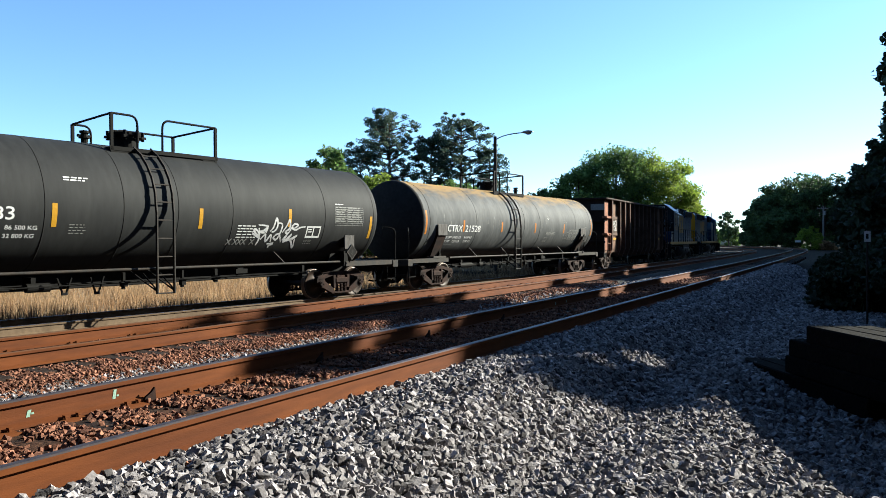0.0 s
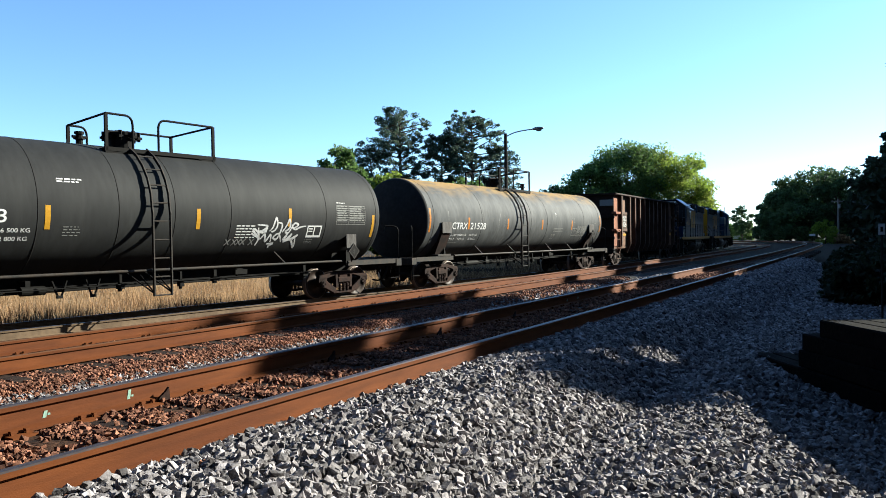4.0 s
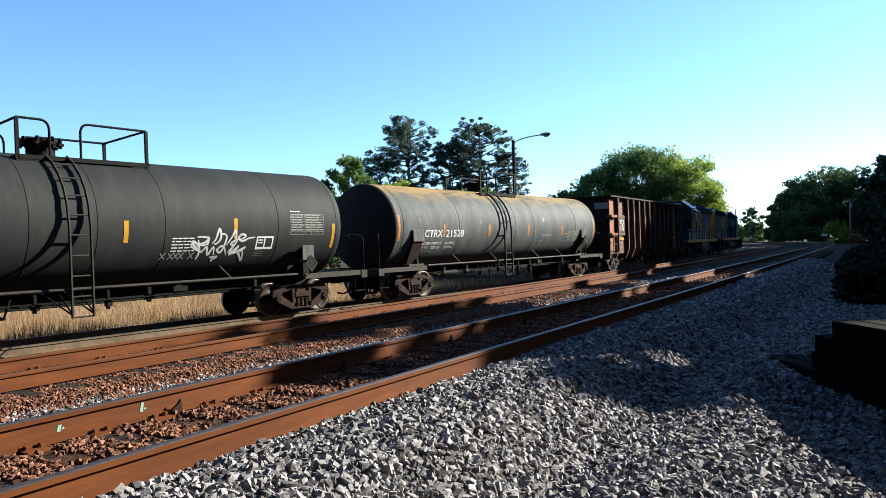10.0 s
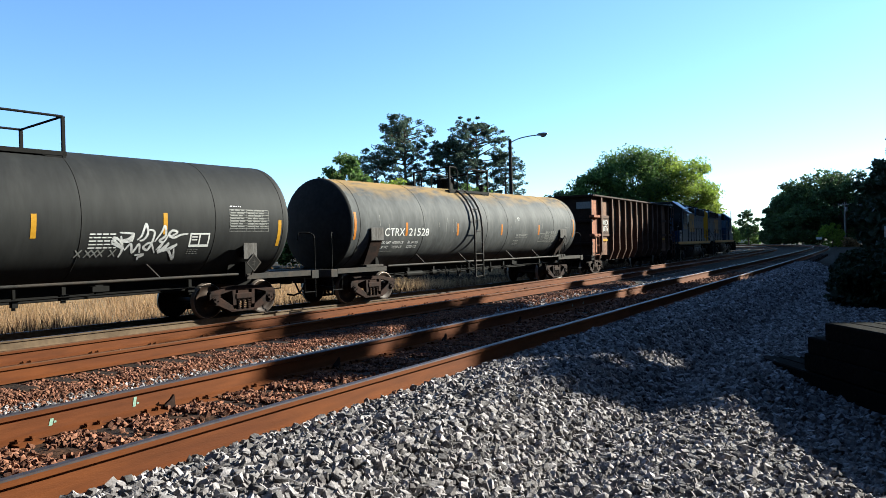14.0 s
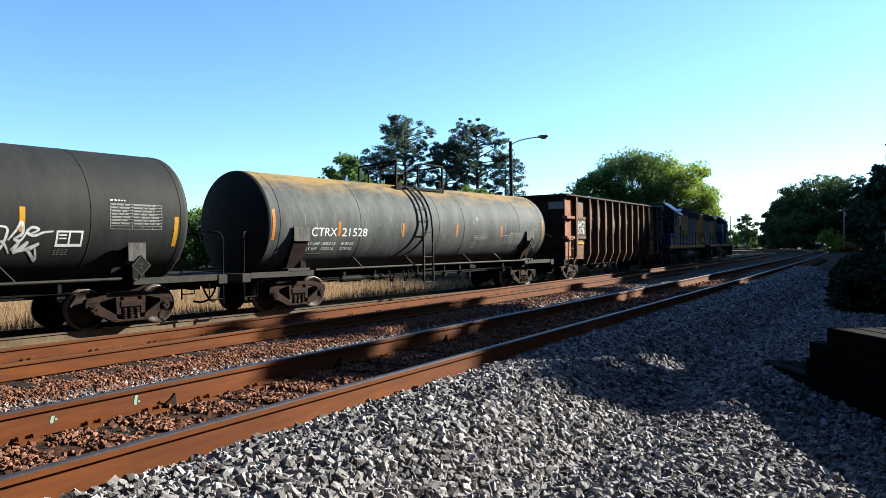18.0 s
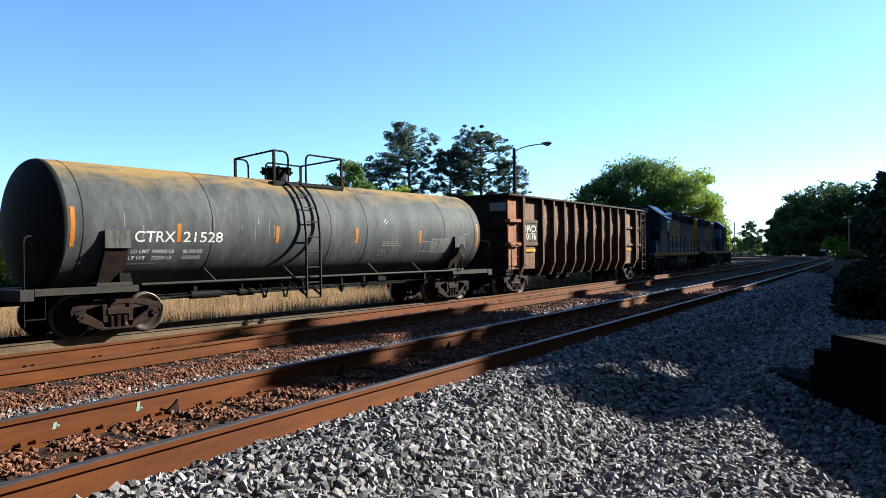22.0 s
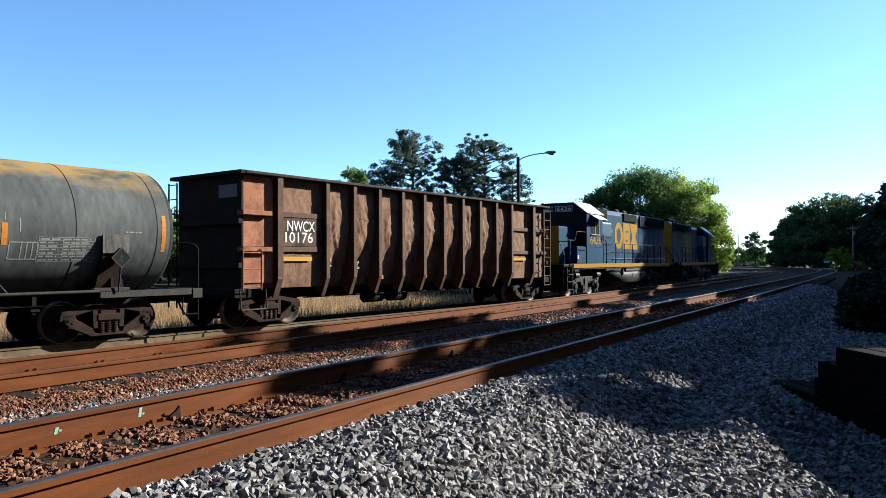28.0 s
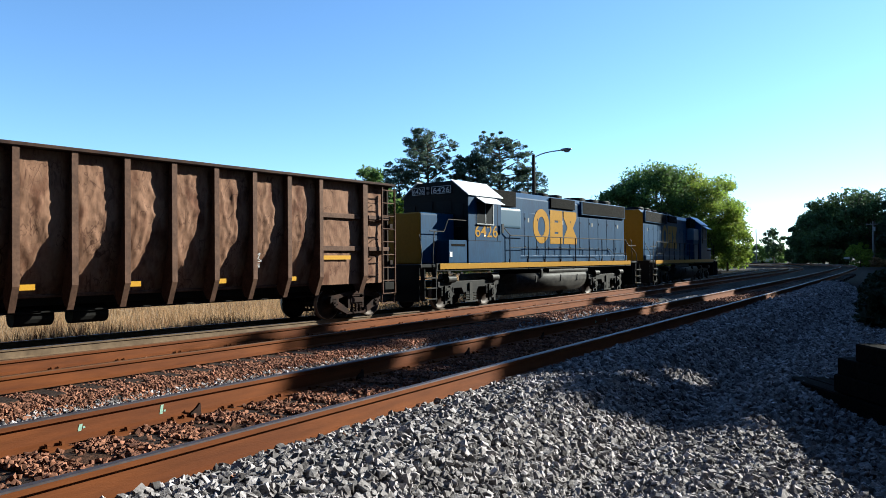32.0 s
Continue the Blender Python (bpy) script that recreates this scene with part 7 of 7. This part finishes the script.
def stones(name, label, m, seed, regions, shapes):
    rng = np.random.default_rng(seed)
    V, F, base = [], [], 0
    for x0, x1, y0, y1, per, s0, s1, skip in regions:
        n = int((x1 - x0) * (y1 - y0) * per)
        x, y = rng.uniform(x0, x1, n), rng.uniform(y0, y1, n)
        keep = in_view(x, y) | (y < 2.2)
        if skip is not None:
            keep &= skip(x, y)
        x, y = x[keep], y[keep]
        n = len(x)
        s = s0 + (s1 - s0) * rng.beta(1.6, 2.2, n)
        z = ground_z(x, y) + s * rng.uniform(-0.3, 0.75, n)
        q = rng.normal(size=(n, 4))
        q[:, 1:3] *= 0.8
        q /= np.linalg.norm(q, axis=1)[:, None]
        w, a, b, c = q.T
        R = np.stack([1 - 2 * (b * b + c * c), 2 * (a * b - c * w), 2 * (a * c + b * w), 2 * (a * b + c * w), 1 - 2 * (a * a + c * c), 2 * (b * c - a * w), 2 * (a * c - b * w), 2 * (b * c + a * w), 1 - 2 * (a * a + b * b)], 1).reshape(-1, 3, 3)
        kind = rng.integers(0, len(shapes), n)
        for k, (sv, sf) in enumerate(shapes):
            i = np.where(kind == k)[0]
            if not len(i):
                continue
            v = np.einsum("nij,vj->nvi", R[i] * s[i, None, None], sv) + np.stack([x[i], y[i], z[i]], 1)[:, None, :]
            f = sf[None] + (base + np.arange(len(i)) * len(sv))[:, None, None]
            base += len(i) * len(sv)
            V.append(v.reshape(-1, 3))
            F.append(f.reshape(-1, 3))
    ob = new(name, quick_mesh(name, np.concatenate(V), np.concatenate(F), m))
    return tagged(ob, label, "ballast", kind="stuff")


def off_rails(x, y):
    ok = np.ones(len(x), bool)
    for c in (-RAIL_X, -RAIL_X - GAUGE, -MID_X, -MID_X - GAUGE):
        ok &= np.abs(x - c - np.interp(y, MAIN[1], MAIN[0])) > 0.10
    return ok


TIE_STEP = 0.54


def clear_of_ties(start, reach):
    """Keeps stones off the ties of a track whose ties are counted from start, but for a few."""
    def keep(x, y):
        d = np.abs(((y - start) / TIE_STEP + 0.5) % 1.0 - 0.5) * TIE_STEP
        ends = x > main_x(y) + reach
        return off_rails(x, y) & ((d > 0.125) | ends | (np.random.default_rng(1).uniform(size=len(x)) < 0.07))
    return keep


main_ties, mid_ties = clear_of_ties(-2.0, 1.3), clear_of_ties(0.0, 1.5 - MID_X + RAIL_X)


def ragged(x, y):
    edge = 1.0 + 0.3 * np.sin(y * 1.9) + 0.25 * np.sin(y * 4.3 + 1.0)
    return off_rails(x, y) & (x < edge + np.random.default_rng(7).uniform(-0.3, 0.3, len(x)))


def on_shoulder(x, y):
    return off_rails(x, y) & (x - main_x(y) < np.interp(y, [12, 17, 23, 46, 100], [4.6, 3.6, 3.05, 2.35, 1.6]) + np.random.default_rng(9).uniform(-0.2, 0.2, len(x)))


stones("grey_ballast", "loose pale grey crushed ballast stones", M_STONE, 31, (
    (-3.66, 1.4, -4, 2.2, 420, 0.02, 0.055, ragged), (-7.6, -5.5, -4, 2.2, 120, 0.02, 0.045, off_rails),
    (-3.66, 1.4, 2.2, 7.5, 1900, 0.014, 0.045, ragged), (-3.66, 1.6, 7.5, 14, 850, 0.018, 0.052, ragged), (-3.6, 1.6, 14, 20, 330, 0.03, 0.065, ragged), (-3.8, -1.0, 20, 30, 190, 0.03, 0.07, on_shoulder), (-4.4, -1.6, 30, 55, 70, 0.04, 0.08, on_shoulder),
    (-8.15, -5.4, 1.5, 16, 1250, 0.014, 0.032, off_rails), (-8.3, -6.3, 16, 40, 130, 0.03, 0.05, off_rails), (-6.4, -5.6, 16, 24, 300, 0.018, 0.04, off_rails)), SHAPES)
stones("rusty_ballast", "rust-stained brown ballast stones between the rails", M_STONE_RUST, 32, (
    (-5.2, -3.85, -4, 1.0, 160, 0.02, 0.045, main_ties), (-9.1, -7.2, -4, 2, 120, 0.02, 0.04, mid_ties),
    (-5.2, -3.85, 1.0, 12, 2300, 0.012, 0.033, main_ties), (-5.2, -3.85, 12, 30, 320, 0.025, 0.05, main_ties), (-3.68, -3.42, 1.5, 22, 170, 0.014, 0.034, off_rails),
    (-7.75, -5.4, 1.0, 16, 110, 0.016, 0.036, off_rails), (-9.1, -7.8, 2, 16, 1900, 0.013, 0.032, mid_ties), (-9.1, -7.4, 16, 28, 460, 0.018, 0.04, mid_ties), (-10.6, -9.3, 3, 20, 200, 0.02, 0.045, mid_ties)), ROUGH)

# ---- ties, plates and spikes ----
bm = bmesh.new()
box(bm, -1.3, 1.3, -0.115, 0.115, -0.17, 0.0)
bev(bm, 0.012)
TIE = bpy.data.meshes.new("tie")
bm.to_mesh(TIE)
bm.free()
TIE.materials.append(M_TIE)
bm = bmesh.new()
box(bm, -0.18, 0.18, -0.09, 0.09, 0.0, 0.016)
for k in (-1, 1):
    for q in (-0.05, 0.055):
        box(bm, k * 0.095 - 0.009, k * 0.095 + 0.009, q - 0.009, q + 0.009, 0.014, 0.036)
        box(bm, k * 0.088 - 0.018, k * 0.088 + 0.018, q - 0.013, q + 0.013, 0.032, 0.046)
PLATE = bpy.data.meshes.new("tie_plate")
bm.to_mesh(PLATE)
bm.free()
PLATE.materials.append(M_RAIL_SIDE)
rng_t = random.Random(8)
for parent, start, z, s0, s1, line in ((main_track, RAIL_X + GAUGE / 2, -0.02, -2, 64, MAIN), (mid_track, MID_X + GAUGE / 2, MID_Z - 0.02, 0, 40, MAIN), (side_track, TRAIN_X, TRAIN_Z - 0.02, -8, 40, SIDE)):
    n = int((s1 - s0) / TIE_STEP)
    for i in range(n):
        s = s0 + i * TIE_STEP + rng_t.uniform(-0.03, 0.03)
        x, y, a = (float(v) for v in on_line(line, s, start, 0.0))
        share("tie", TIE, parent, Matrix.Translation((x + rng_t.uniform(-0.06, 0.06), y, z - 0.192 + rng_t.uniform(-0.008, 0.004))) @ Matrix.Rotation(a + rng_t.uniform(-0.012, 0.012), 4, "Z"))
        if s < 26 and line is MAIN:
            for off in ((-GAUGE / 2,) if parent is main_track else ((-GAUGE / 2,) if i % 2 else ())):
                xr, yr, _ = (float(v) for v in on_line(line, s, start, off))
                share("tie_plate", PLATE, parent, Matrix.Translation((xr, yr, z - 0.192)) @ Matrix.Rotation(a, 4, "Z"))
# rail anchors on the far rail of the main track, and paint marks on its web
for s in (2.35, 4.10, 6.3, 8.6, 11.0):
    bm = bmesh.new()
    frame_plate(bm, [(-0.06, -0.2), (0.055, -0.2), (0.045, -0.095), (0.01, -0.13), (-0.05, -0.165)], -0.012, 0.012)
    bmesh.ops.recalc_face_normals(bm, faces=bm.faces)
    ob = part("rail_anchor", bm, M_STEEL_RUST, main_track, "dark steel rail anchor")
    x, y, a = (float(v) for v in on_line(MAIN, s, RAIL_X + GAUGE, 0.085))
    ob.matrix_basis = pose(x, y, 0, 0, 0, math.degrees(a) + 90)
M_MARK = mat("pale_green_chalk", (0.210, 0.310, 0.250), 0.8, spots=0.3, scale=12)
for s, h in ((3.83, 0.075), (3.13, 0.05), (13.6, 0.05), (14.2, 0.05)):
    x, y, a = (float(v) for v in on_line(MAIN, s, RAIL_X + GAUGE, 0.0135))
    v = [(x, y - 0.028, -0.14), (x, y + 0.0, -0.14), (x, y + 0.012, -0.14 + h), (x, y - 0.014, -0.14 + h), (x, y + 0.012, -0.125), (x, y + 0.032, -0.125), (x, y + 0.03, -0.11), (x, y + 0.012, -0.11)]
    ob = new("paint_mark", mesh_from("paint_mark", v, [(0, 1, 2, 3), (4, 5, 6, 7)], M_MARK))
    ob.parent, ob["label"] = main_track, "pale green chalk mark"


# ---- travel of the train ----
def motions():
    times, dist = [t for t, s in TRAVEL], [s for t, s in TRAVEL]
    for root, u, half in VEHICLES:
        walk(root, [(t, train_pose(u + s, half)) for t, s in TRAVEL])
    steps = [i * 0.2 for i in range(161)]
    for wheel, x, r in WHEELSETS:
        walk(wheel, [(t, Matrix.Translation((x, 0, r)) @ Matrix.Rotation((float(np.interp(t, times, dist)) - dist[0]) / r, 4, "Y")) for t in steps])


motions()
